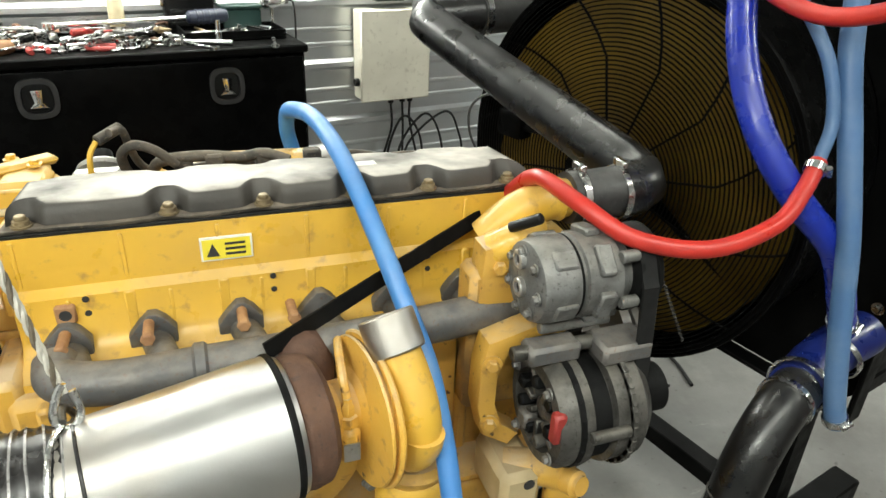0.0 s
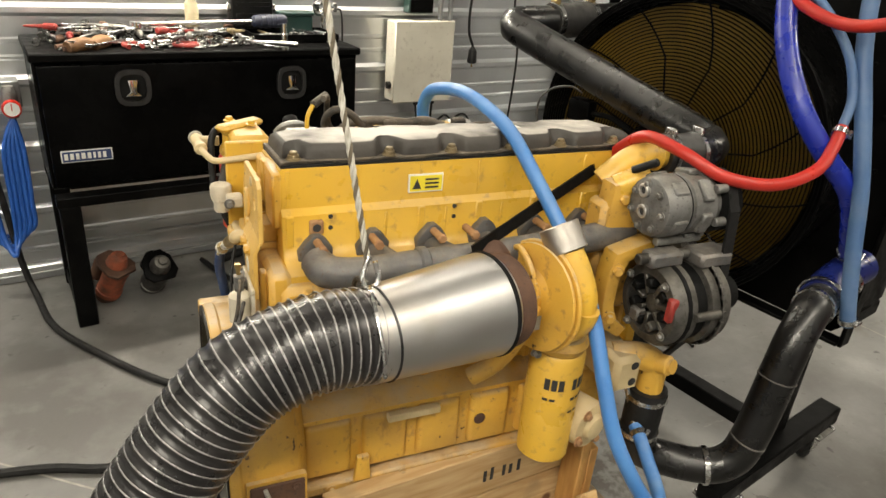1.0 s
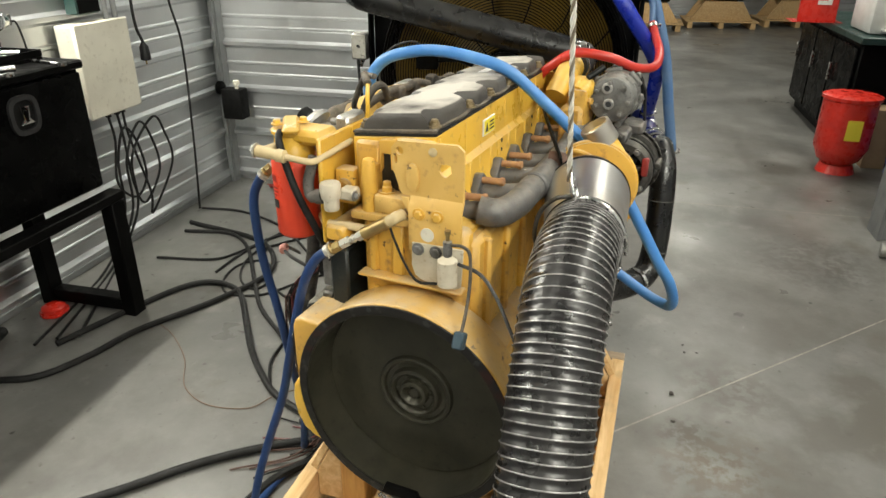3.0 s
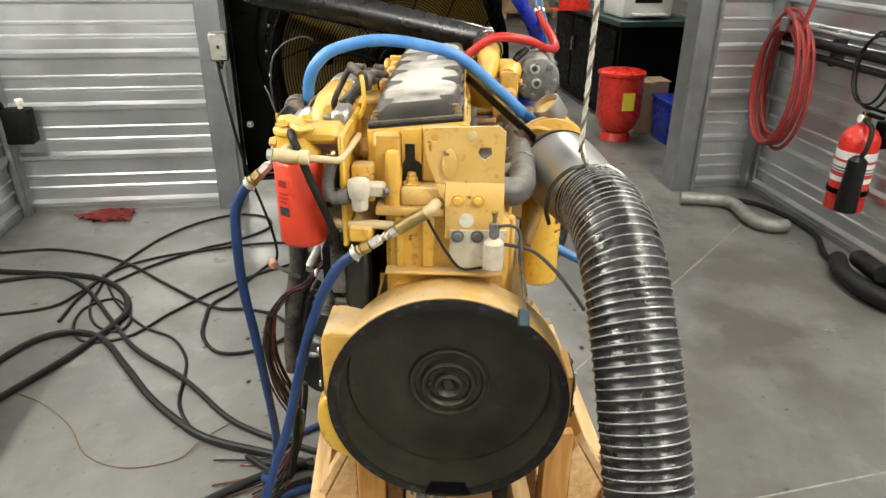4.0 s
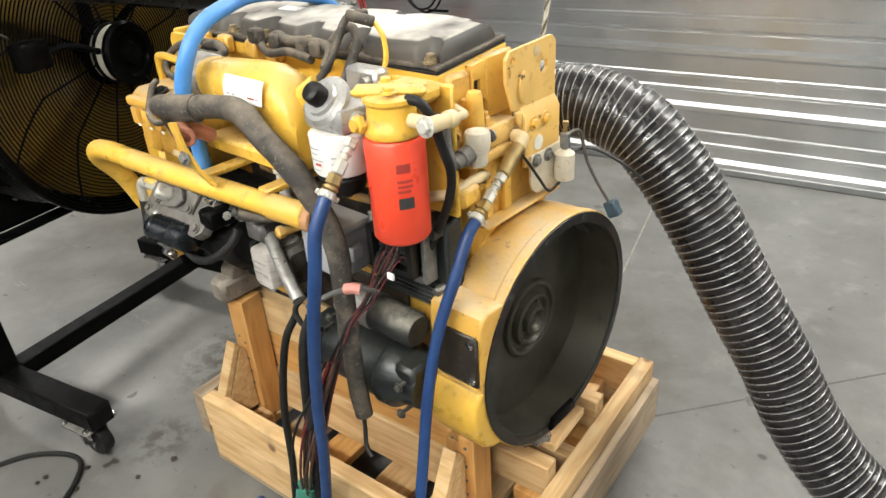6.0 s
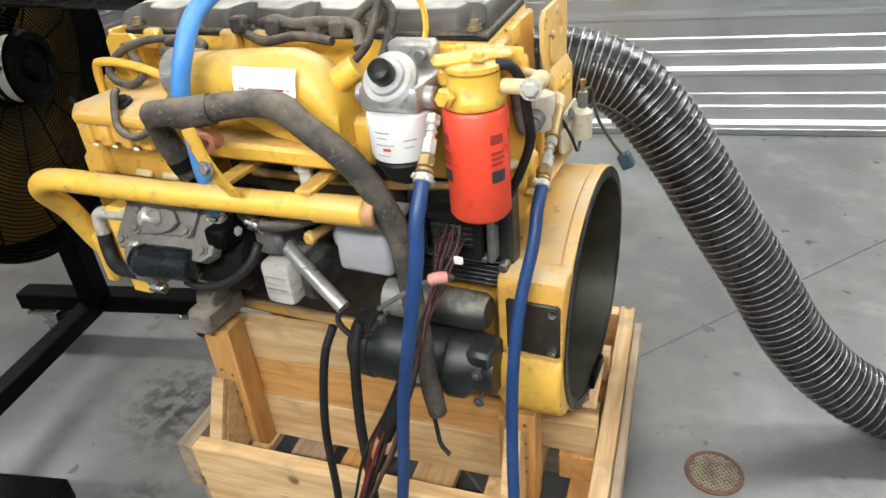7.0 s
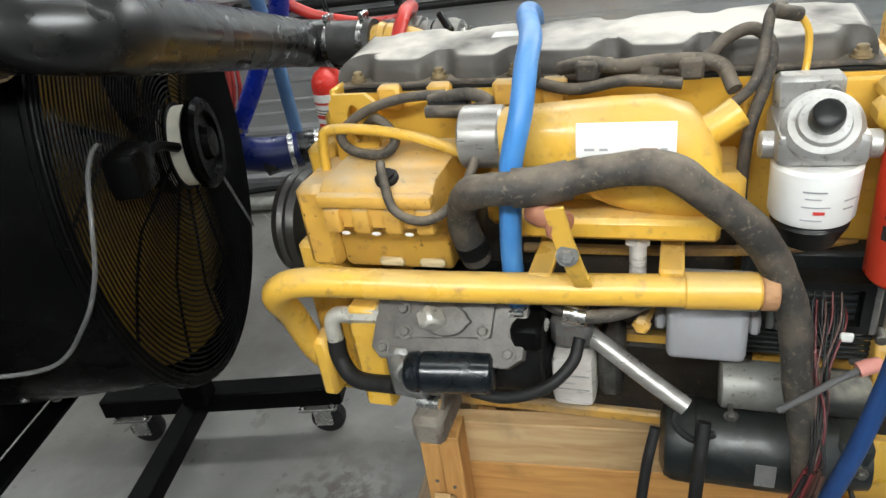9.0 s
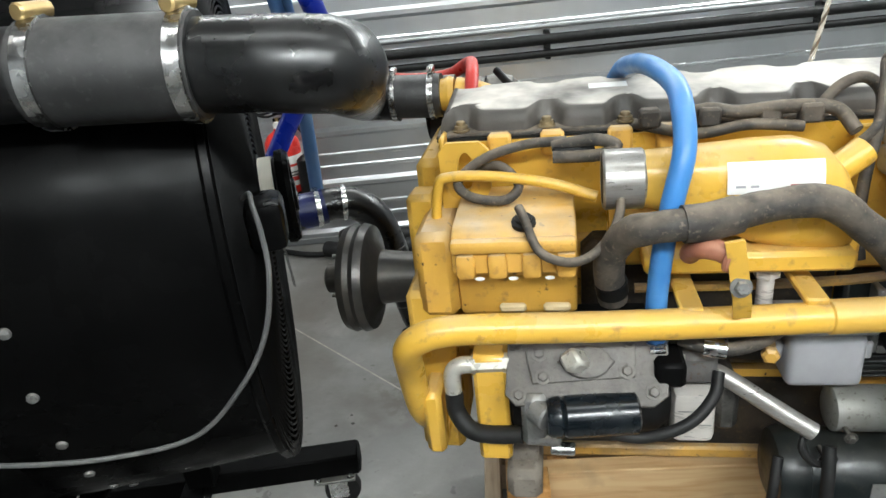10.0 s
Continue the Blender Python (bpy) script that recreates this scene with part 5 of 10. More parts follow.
def flywheel_housing():
    c = (0, CRANK)
    bm = B()
    # bell: outer skin and flare towards the block
    bell(bm, (0.022, 0, CRANK), (1, 0, 0), [(-0.0185, 0.224), (-0.0185, 0.2435), (-0.016, 0.2455), (0.0, 0.2455), (0.004, 0.242), (0.02, 0.243), (0.075, 0.241), (0.1, 0.225), (0.125, 0.19), (0.125, 0.1), (0.112, 0.1), (0.108, 0.215)], 64)
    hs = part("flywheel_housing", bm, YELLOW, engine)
    # Separate dark ring over the inner wall of the yellow bell.
    part("bell_interior", bell(B(), (0.0225, 0, CRANK), (1, 0, 0), [(-0.019, 0.2237), (0.098, 0.2165), (0.108, 0.2), (0.106, 0.196), (0.095, 0.212), (-0.019, 0.2205)], 64), WHEEL_DARK, hs, "dark ring lining the bell")
    bm = ring(B(), (0, 0, CRANK), (1, 0, 0), 0.2425, 0.2235, 0.0034, 64, 0.001)
    part("rim", bm, RIM_BLACK, hs, "scuffed black machined rim")
    for k in range(12):
        a = 2 * math.pi * (k + 0.5) / 12
        p = (-0.0006, 0.234 * math.cos(a), CRANK + 0.234 * math.sin(a))
        part("bolt_hole", cyl(B(), p, (-0.0012, p[1], p[2]), 0.0055, None, 12), INK_AND_HOLES, hs)
    def arc_block(a0, a1, tail):
        return [(0.237 * math.cos(radians(a0 + (a1 - a0) * k / 10)), CRANK + 0.237 * math.sin(radians(a0 + (a1 - a0) * k / 10))) for k in range(11)] + tail
    part("side_pad", prism(B(), arc_block(2, 42, [(0.2, 0.734), (0.226, 0.736), (0.242, 0.728), (0.2485, 0.71), (0.2485, 0.579)]), "x", 0.002, 0.118, 0.007, 3), YELLOW, hs)
    part("cover_plate", box(B(), 0.007, 0.1, 0.249, 0.2545, 0.588, 0.695, 0.004), OILY_SHADE, hs, "grimy black steel cover plate")
    for z in (0.603, 0.68):
        part("cover_screw", lathe(B(), (0.02, 0.2548, z), (0, 1, 0), [(0, 0.008), (0.004, 0.008), (0.005, 0.006)], 14), STEEL, hs)
    part("starter_nose", prism(B(), arc_block(-40, 1.5, [(0.252, 0.575), (0.264, 0.555), (0.268, 0.52), (0.262, 0.48), (0.246, 0.447), (0.22, 0.428)]), "x", 0.004, 0.12, 0.008, 3), YELLOW_CLEAN, hs)
    part("corner_pad", prism(B(), [(-y, z) for y, z in arc_block(-16, 12, [(0.25, 0.625), (0.25, 0.515)])], "x", 0.03, 0.135, 0.003), YELLOW, hs)
    part("bare_plate", box(B(), 0.035, 0.13, -0.2555, -0.2505, 0.52, 0.62, 0.003), RUST, hs, "bare brown plate on the housing")
    for x, z in ((0.05, 0.535), (0.115, 0.535), (0.115, 0.605)):
        part("plate_screw", hexbolt(B(), (x, -0.2558, z), (0, -1, 0), 0.006, 0.004), RUST, hs)
    part("locating_pin", cyl(B(), (0.06, -0.258, 0.615), (0.075, -0.262, 0.56), 0.004, None, 8), PALE_STEEL, hs)
    bm = prism(B(), [(-0.05, 0.345), (0.045, 0.345), (0.035, 0.372), (-0.04, 0.372)], "x", -0.0105, 0.0, 0.002)
    part("lower_tab", bm, BLACK_SATIN, hs)
    f = lathe(B(), (0.085, 0, CRANK), (-1, 0, 0), [(-0.012, 0.2), (0, 0.214), (0.004, 0.212), (0.0, 0.19), (0.004, 0.16), (0.005, 0.086), (0.013, 0.083), (0.015, 0.078), (0.013, 0.073), (0.007, 0.07), (0.007, 0.06), (0.019, 0.056), (0.022, 0.05), (0.019, 0.046), (0.012, 0.043), (0.012, 0.033), (0.024, 0.03), (0.027, 0.024), (0.023, 0.019), (0.014, 0.015), (0.018, 0.01), (0.018, 0.0)], 56)
    fw = part("flywheel", f, WHEEL_DARK, engine, "oily dark flexplate with stepped hub rings")
    for k in range(6):
        a = 2 * math.pi * k / 6
        part("hub_bolt", hexbolt(B(), (0.0735, 0.038 * math.cos(a), CRANK + 0.038 * math.sin(a)), (-1, 0, 0), 0.006, 0.004, False), WHEEL_DARK, fw)
    bm = flat_bar(B(), [(0.055, -0.2125 * math.sin(radians(w)), CRANK + 0.2125 * math.cos(radians(w))) for w in (26, 32, 38, 44, 50)], 0.03, 0.0015, (1, 0, 0))
    part("tape_strip", bm, CORD_GREY, hs, "strip of grey tape stuck inside the rim")


def rear_plate():
    bm = B()
    # folded lifting plate with punched holes and a pressed rib
    outer = [(-0.096, 1.105), (-0.096, 1.008), (0.03, 1.008), (0.049, 1.06), (0.05, 1.098), (0.038, 1.111), (-0.083, 1.116)]
    plate(bm, outer, [[(-0.05, 1.077), (-0.07, 1.077), (-0.072, 1.062), (-0.06, 1.052), (-0.052, 1.056), (-0.046, 1.066)], oval(0.041, 1.076, 0.003, 0.009), oval(0.033, 1.093, 0.008, 0.008)], "x", 0.091, 0.098)
    rp = part("lifting_plate", bm, TAN_YELLOW, engine, "flat yellow lifting plate with punched holes")
    bm = prism(B(), [(0.098, 1.009), (0.091, 1.009), (0.08, 0.99), (0.08, 0.9), (0.087, 0.9), (0.087, 0.988)], "y", -0.097, 0.012, 0.0015)
    part("plate_fold", bm, TAN_YELLOW, rp)
    part("fold_wing", prism(B(), [(0.013, 1.006), (0.03, 1.006), (0.022, 0.985), (0.013, 0.972)], "x", 0.086, 0.093, 0.0015), TAN_YELLOW, rp)
    bm = prism(B(), oval(0.005, 1.045, 0.0135, 0.0285, 28), "x", 0.0845, 0.0915, 0.003)
    part("pressed_rib", bm, TAN_YELLOW, rp)
    part("bright_rivet", lathe(B(), (0.0912, -0.035, 1.098), (-1, 0, 0), [(0, 0.0085), (0.002, 0.0085), (0.003, 0.006)], 14), BEIGE_METAL, rp)
    for y, z in ((-0.049, 0.978), (-0.011, 0.978)):
        part("plate_bolt", hexbolt(B(), (0.08, y, z), (-1, 0, 0), 0.0085, 0.007), YELLOW, rp)
    part("paint_spot", cyl(B(), (0.0798, -0.028, 0.938), (0.0788, -0.028, 0.938), 0.014, None, 18), CREAM, rp, "round white sticker")
    bm = prism(B(), [(-0.104, 0.922), (0.002, 0.92), (0.003, 0.872), (-0.004, 0.852), (-0.02, 0.842), (-0.088, 0.836), (-0.1, 0.842)], "x", 0.073, 0.0795, 0.002)
    sb = part("solenoid_bracket", bm, PALE_CAST, engine, "pale steel bracket with a small solenoid valve")
    part("solenoid", lathe(B(), (0.056, -0.08, 0.855), (0, 0, 1), [(0, 0.019), (0.05, 0.019), (0.054, 0.014), (0.058, 0.008)], 20), PALE_CAST, sb)
    part("solenoid_stem", lathe(B(), (0.056, -0.08, 0.9135), (0, 0, 1), [(0, 0.007), (0.004, 0.0095), (0.03, 0.0095), (0.032, 0.006)], 6), ALU_DARK, sb)
    part("solenoid_tip", lathe(B(), (0.056, -0.08, 0.946), (0, 0, 1), [(0, 0.004), (0.012, 0.004), (0.013, 0.006), (0.02, 0.006)], 10), BRASS, sb)
    for y in (-0.012, -0.049):
        part("bracket_bolt", hexbolt(B(), (0.073, y, 0.909), (-1, 0, 0), 0.0085, 0.006), ALU_DARK, sb)
    part("vent_tube", tube(B(), [(0.056, -0.088, 0.938), (0.054, -0.11, 0.94), (0.05, -0.125, 0.932), (0.046, -0.13, 0.905), (0.036, -0.133, 0.87), (0.012, -0.136, 0.83), (-0.01, -0.137, 0.802)], 0.0032, 8), RUBBER_DUSTY, sb)
    bm = box(B(), -0.013, 0.013, -0.01, 0.01, -0.032, 0.0, 0.003, m=Matrix.Translation((-0.012, -0.137, 0.803)) @ Matrix.Rotation(0.5, 4, "Y"))
    part("loose_lead", tube(B(), [(0.06, -0.1, 0.9), (0.045, -0.15, 0.895), (0.02, -0.19, 0.87), (-0.01, -0.225, 0.835), (-0.025, -0.245, 0.81)], 0.0035, 6), RUBBER_GREY, sb)
    part("plug_connector", bm, mat("slate_blue_plug", (0.03, 0.055, 0.075), (0.05, 0.08, 0.1), rough=0.5, scale=30), sb, "loose slate blue plug hanging on its lead")
    part("signal_wire", tube(B(), [(0.068, 0.045, 0.945), (0.06, 0.03, 0.92), (0.052, 0.008, 0.885), (0.05, -0.02, 0.852), (0.054, -0.06, 0.853)], 0.0028, 6), RUBBER, sb)
    # stepped castings between the head and the housing
    part("rear_casting", box(B(), 0.105, 0.145, -0.1, 0.128, 0.72, 0.944, 0.01), YELLOW, engine)
    part("rear_ledge", box(B(), 0.088, 0.145, 0.014, 0.145, 0.94, 0.957, 0.005, seg=2), TAN_YELLOW, engine)
    part("rear_step", box(B(), 0.096, 0.145, 0.012, 0.096, 0.9575, 0.995, 0.006, seg=2), TAN_YELLOW, engine)
    part("rear_wall", box(B(), 0.128, 0.146, -0.02, 0.058, 0.996, 1.104, 0.004), YELLOW, engine)
    part("rear_wall", box(B(), 0.128, 0.146, 0.0955, 0.15, 0.97, 1.09, 0.006), YELLOW, engine)
    bm = prism(B(), [(0.0585, 1.1), (0.0585, 1.03), (0.064, 1.036), (0.071, 1.04), (0.0715, 1.07), (0.09, 1.07), (0.0905, 1.039), (0.0955, 1.03), (0.0955, 1.096)], "x", 0.127, 0.145, 0.002)
    part("recess_arch", bm, YELLOW, engine)
    bm = lathe(B(), (0.111, 0.111, 0.957), (0, 0, 1), [(0, 0.0165), (0.06, 0.0155), (0.098, 0.0135), (0.104, 0.011), (0.106, 0.006)], 22)
    box(bm, 0.111, 0.14, 0.098, 0.124, 0.957, 1.05, 0.003)
    part("rear_pillar", bm, YELLOW, engine)
    # The near-black floor paints the shade inside the arch.
    part("recess_floor", box(B(), 0.136, 0.147, 0.056, 0.098, 0.99, 1.072, 0.002), OILY_SHADE, engine)
    bm = hexbolt(B(), (0.12, 0.077, 0.9955), (0, 0, 1), 0.0115, 0.012)
    cyl(bm, (0.12, 0.077, 1.0075), (0.12, 0.077, 1.018), 0.0085, None, 14, 0.002)
    part("recess_bolt", bm, YELLOW, engine)
    bm = box(B(), 0.112, 0.15, 0.1465, 0.192, 0.957, 1.032, 0.008, seg=2)
    pad = part("rear_pad", bm, YELLOW, engine)
    part("bore_plug", lathe(B(), (0.112, 0.168, 0.997), (-1, 0, 0), [(0, 0.017), (0.006, 0.017), (0.008, 0.01), (0.003, 0.009), (0.003, 0)], 20), YELLOW_DIRTY, pad)
    for y, w in ((0.045, 0.012), (0.1, 0.008), (-0.06, 0.01)):
        part("casting_rib", box(B(), 0.094, 0.106, y - w, y + w, 0.83, 0.939, 0.003), YELLOW, engine)
    part("rear_shelf", box(B(), 0.075, 0.106, -0.1, 0.128, 0.822, 0.8295, 0.003), YELLOW, engine)
    for y, z in ((0.118, 0.9), (-0.085, 0.78), (0.1, 0.78)):
        part("casting_bolt", hexbolt(B(), (0.105, y, z), (-1, 0, 0), 0.009, 0.008), YELLOW, engine)
    part("drain_plug", lathe(B(), (0.096, 0.022, 0.972), (-1, 0, 0), [(0, 0.007), (0.003, 0.007), (0.004, 0.004), (0.001, 0.004), (0.001, 0)], 14), YELLOW_DIRTY, engine)


def coolant_sensor():
    s = part("regulator_valve", lathe(B(), (0.06, 0.168, 0.965), (0, 0.02, 1), [(0, 0.014), (0.003, 0.0155), (0.022, 0.0155), (0.024, 0.019), (0.036, 0.021), (0.052, 0.021), (0.056, 0.0185), (0.058, 0.013)], 20), PALE_CAST, engine, "small cast aluminium valve")
    part("valve_body", box(B(), 0.066, 0.098, 0.123, 0.156, 0.985, 1.008, 0.004), PALE_CAST, s)
    part("valve_screw", hexbolt(B(), (0.07, 0.122, 0.997), (0, -1, 0), 0.007, 0.006), ALU_DARK, s)
    part("valve_stub", lathe(B(), (0.062, 0.186, 0.99), (0.1, 1, -0.25), [(0, 0.015), (0.018, 0.015), (0.02, 0.0125), (0.034, 0.0115)], 16), DUSTY_IRON, s)
    part("valve_elbow", tube(B(), [(0.064, 0.205, 0.984), (0.068, 0.222, 0.985), (0.074, 0.228, 1.01), (0.08, 0.222, 1.04), (0.085, 0.218, 1.06)], 0.011, 12), DUSTY_IRON, s)
    part("valve_pipe", tube(B(), [(0.1, 0.1, 0.915), (0.09, 0.15, 0.922), (0.09, 0.2, 0.92), (0.13, 0.24, 0.915)], 0.009, 10), BEIGE_METAL, s)


def exhaust_manifold():
    bm = tube(B(), [(0.19, -0.09, 0.96), (0.2, -0.125, 0.955), (0.26, -0.145, 0.955), (0.38, -0.15, 0.96), (0.5, -0.155, 0.965), (0.62, -0.155, 0.97), (0.74, -0.15, 0.975), (0.83, -0.14, 0.98)], 0.029, 20)
    mf = part("exhaust_manifold", bm, CAST_IRON, engine, "grey cast iron exhaust manifold")
    for x in (0.37, 0.6):
        part("slip_joint", cyl(B(), (x - 0.01, -0.15, 0.96), (x + 0.01, -0.15, 0.96), 0.0335, None, 24, 0.004), CAST_IRON, mf)
    for x in (0.2, 0.31, 0.43, 0.545, 0.66, 0.775):
        part("port_runner", tube(B(), [(x, -0.045, 0.945), (x + 0.01, -0.09, 0.95), (x + 0.02, -0.14, 0.955)], 0.021, 14), CAST_IRON, mf)
        part("port_flange", prism(B(), [(x - 0.034, 0.94), (x + 0.03, 0.94), (x + 0.03, 0.965), (x + 0.018, 0.982), (x + 0.006, 0.992), (x - 0.006, 0.992), (x - 0.02, 0.978), (x - 0.034, 0.96)], "y", -0.055, -0.034, 0.004), CAST_IRON, mf)
    for x in (0.2, 0.305, 0.43, 0.5, 0.66, 0.78):
        bm = cyl(B(), (x, -0.05, 0.98), (x, -0.098, 0.982), 0.0075, None, 12, 0.002)
        hexbolt(bm, (x, -0.094, 0.982), (0, -1, 0), 0.0095, 0.009, False)
        part("stud_spacer", bm, RUST_YELLOW, mf, "rusty bolt with a spacer sleeve")
    for x in (0.3, 0.47):
        part("lower_stud", hexbolt(cyl(B(), (x, -0.07, 0.93), (x, -0.1, 0.93), 0.007, None, 10), (x, -0.1, 0.93), (0, -1, 0), 0.009, 0.008, False), RUST_YELLOW, mf)
    return mf


def turbo():
    A = Vector((0.22, 0.045, -0.01)).normalized()     # shaft, towards the front
    c = Vector((0.498, -0.241, 0.919))
    bm = B()
    lathe(bm, c - A * 0.036, A, [(0, 0.08), (0.006, 0.086), (0.018, 0.088), (0.036, 0.085), (0.046, 0.074), (0.054, 0.05)], 40)
    tube(bm, [(0.5, -0.19, 0.93), (0.5, -0.17, 0.96), (0.495, -0.145, 0.962)], 0.04, 14)
    part("turbine_housing", bm, RUST, engine, "rust-brown turbine housing")
    bm = lathe(B(), c + A * 0.016, A, [(0, 0.05), (0.012, 0.04), (0.036, 0.04), (0.045, 0.06)], 24)
    box(bm, 0.527, 0.554, -0.283, -0.25, 0.86, 0.918, 0.008)
    ch = part("centre_housing", bm, YELLOW, engine)
    part("oil_fitting", lathe(B(), (0.54, -0.268, 0.918), (0, 0.1, 1), [(0, 0.013), (0.014, 0.013), (0.016, 0.009), (0.03, 0.009), (0.034, 0.006), (0.04, 0.006)], 6), YELLOW, ch)
    part("oil_feed_pipe", tube(B(), [(0.54, -0.262, 0.955), (0.538, -0.25, 0.978), (0.54, -0.22, 0.993), (0.544, -0.19, 0.994), (0.55, -0.165, 0.975), (0.56, -0.15, 0.93)], 0.006, 8), YELLOW, ch)
    part("maker_plate", box(B(), 0.53, 0.551, -0.2855, -0.2835, 0.872, 0.9), ALU, ch)
    # compressor scroll that swells towards its upright outlet
    cc = Vector((0.592, -0.232, 0.911))
    sc = cc + A * 0.024
    bm, rings, n, turns = B(), [], 18, 44
    for k in range(turns + 1):
        f = k / turns
        ang = math.pi * (0.3 + 1.7 * f)
        rr, R = 0.013 + 0.0165 * f, 0.064 + 0.01 * f
        d = Vector((0, -math.cos(ang), math.sin(ang)))
        d = (d - A * d.dot(A)).normalized()
        p = sc + d * R
        rings.append([bm.verts.new(p + (d * math.cos(2 * math.pi * i / n) + A * math.sin(2 * math.pi * i / n)) * rr) for i in range(n)])
    for p, q in zip(rings, rings[1:]):
        for i in range(n):
            j = (i + 1) % n
            bm.faces.new((p[i], p[j], q[j], q[i]))
    bm.faces.new(rings[0]), bm.faces.new(rings[-1][::-1])
    lathe(bm, cc - A * 0.02, A, [(0, 0.08), (0.05, 0.07), (0.064, 0.046)], 36)
    tube(bm, [(0.616, -0.24, 0.845), (0.62, -0.264, 0.855), (0.624, -0.284, 0.878), (0.626, -0.291, 0.905), (0.624, -0.288, 0.937), (0.617, -0.268, 0.975), (0.607, -0.243, 1.01), (0.602, -0.228, 1.032)], 0.0315, 22, radius=lambda f: 0.026 + 0.0055 * min(1, 2.5 * f))
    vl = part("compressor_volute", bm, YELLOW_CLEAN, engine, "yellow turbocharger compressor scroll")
    part("back_plate", lathe(B(), cc - A * 0.036, A, [(0, 0.06), (0.002, 0.102), (0.006, 0.103), (0.009, 0.096), (0.016, 0.094)], 52), YELLOW, vl)
    part("band_clamp", ring(B(), cc - A * 0.024, A, 0.108, 0.098, 0.008, 52, 0.003), YELLOW, vl)
    part("clamp_nut", hexbolt(B(), (0.568, -0.262, 0.806), (0, -1, -0.3), 0.008, 0.01), ALU_DARK, vl)
    bm = ring(B(), (0.611, -0.2505, 1.004), (-0.2, 0.55, 0.8), 0.0372, 0.0318, 0.052, 40, 0.002)
    part("outlet_collar", bm, BRUSHED, vl, "bare aluminium outlet collar")
    part("drain_tube", tube(B(), [(0.55, -0.235, 0.87), (0.545, -0.225, 0.82), (0.52, -0.2, 0.75), (0.48, -0.18, 0.71)], 0.019, 12), YELLOW, ch)
    strap = flat_bar(B(), [(0.883, 0.012, 1.087), (0.666, -0.086, 1.04), (0.451, -0.187, 0.994)], 0.024, 0.004, (0, 0.2, 1))
    part("support_strap", strap, BLACK_MATT, engine, "flat black steel support strap")


def oil_filter():
    c = Vector((0.637, -0.238, 0))
    bm = lathe(B(), (*c.xy, 0.53), (0, 0, 1), [(0, 0.03), (0.004, 0.045), (0.012, 0.0535), (0.255, 0.0545), (0.262, 0.05)], 32)
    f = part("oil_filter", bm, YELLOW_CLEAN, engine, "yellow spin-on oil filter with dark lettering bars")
    for a0, rows in ((-2.5, ((0.72, 0.026, 3), (0.695, 0.006, 2))), (-1.45, ((0.72, 0.026, 3), (0.695, 0.007, 3), (0.665, 0.005, 2)))):
        for z, h, k in rows:
            for i in range(k):
                a = a0 + 0.26 * i
                bm = B()
                lo = [bm.verts.new((c.x + 0.0552 * math.cos(a + s), c.y + 0.0552 * math.sin(a + s), z + q)) for q in (0, h) for s in (0, 0.1, 0.2)]
                bm.faces.new((lo[0], lo[1], lo[4], lo[3])), bm.faces.new((lo[1], lo[2], lo[5], lo[4]))
                part("bar", bm, INK_AND_HOLES, f)
    bm = lathe(B(), (*c.xy, 0.794), (0, 0, 1), [(0, 0.05), (0.015, 0.056), (0.03, 0.05), (0.038, 0.03)], 28)
    box(bm, 0.6, 0.7, -0.235, -0.12, 0.8, 0.85, 0.012)
    part("filter_head", bm, YELLOW, engine)


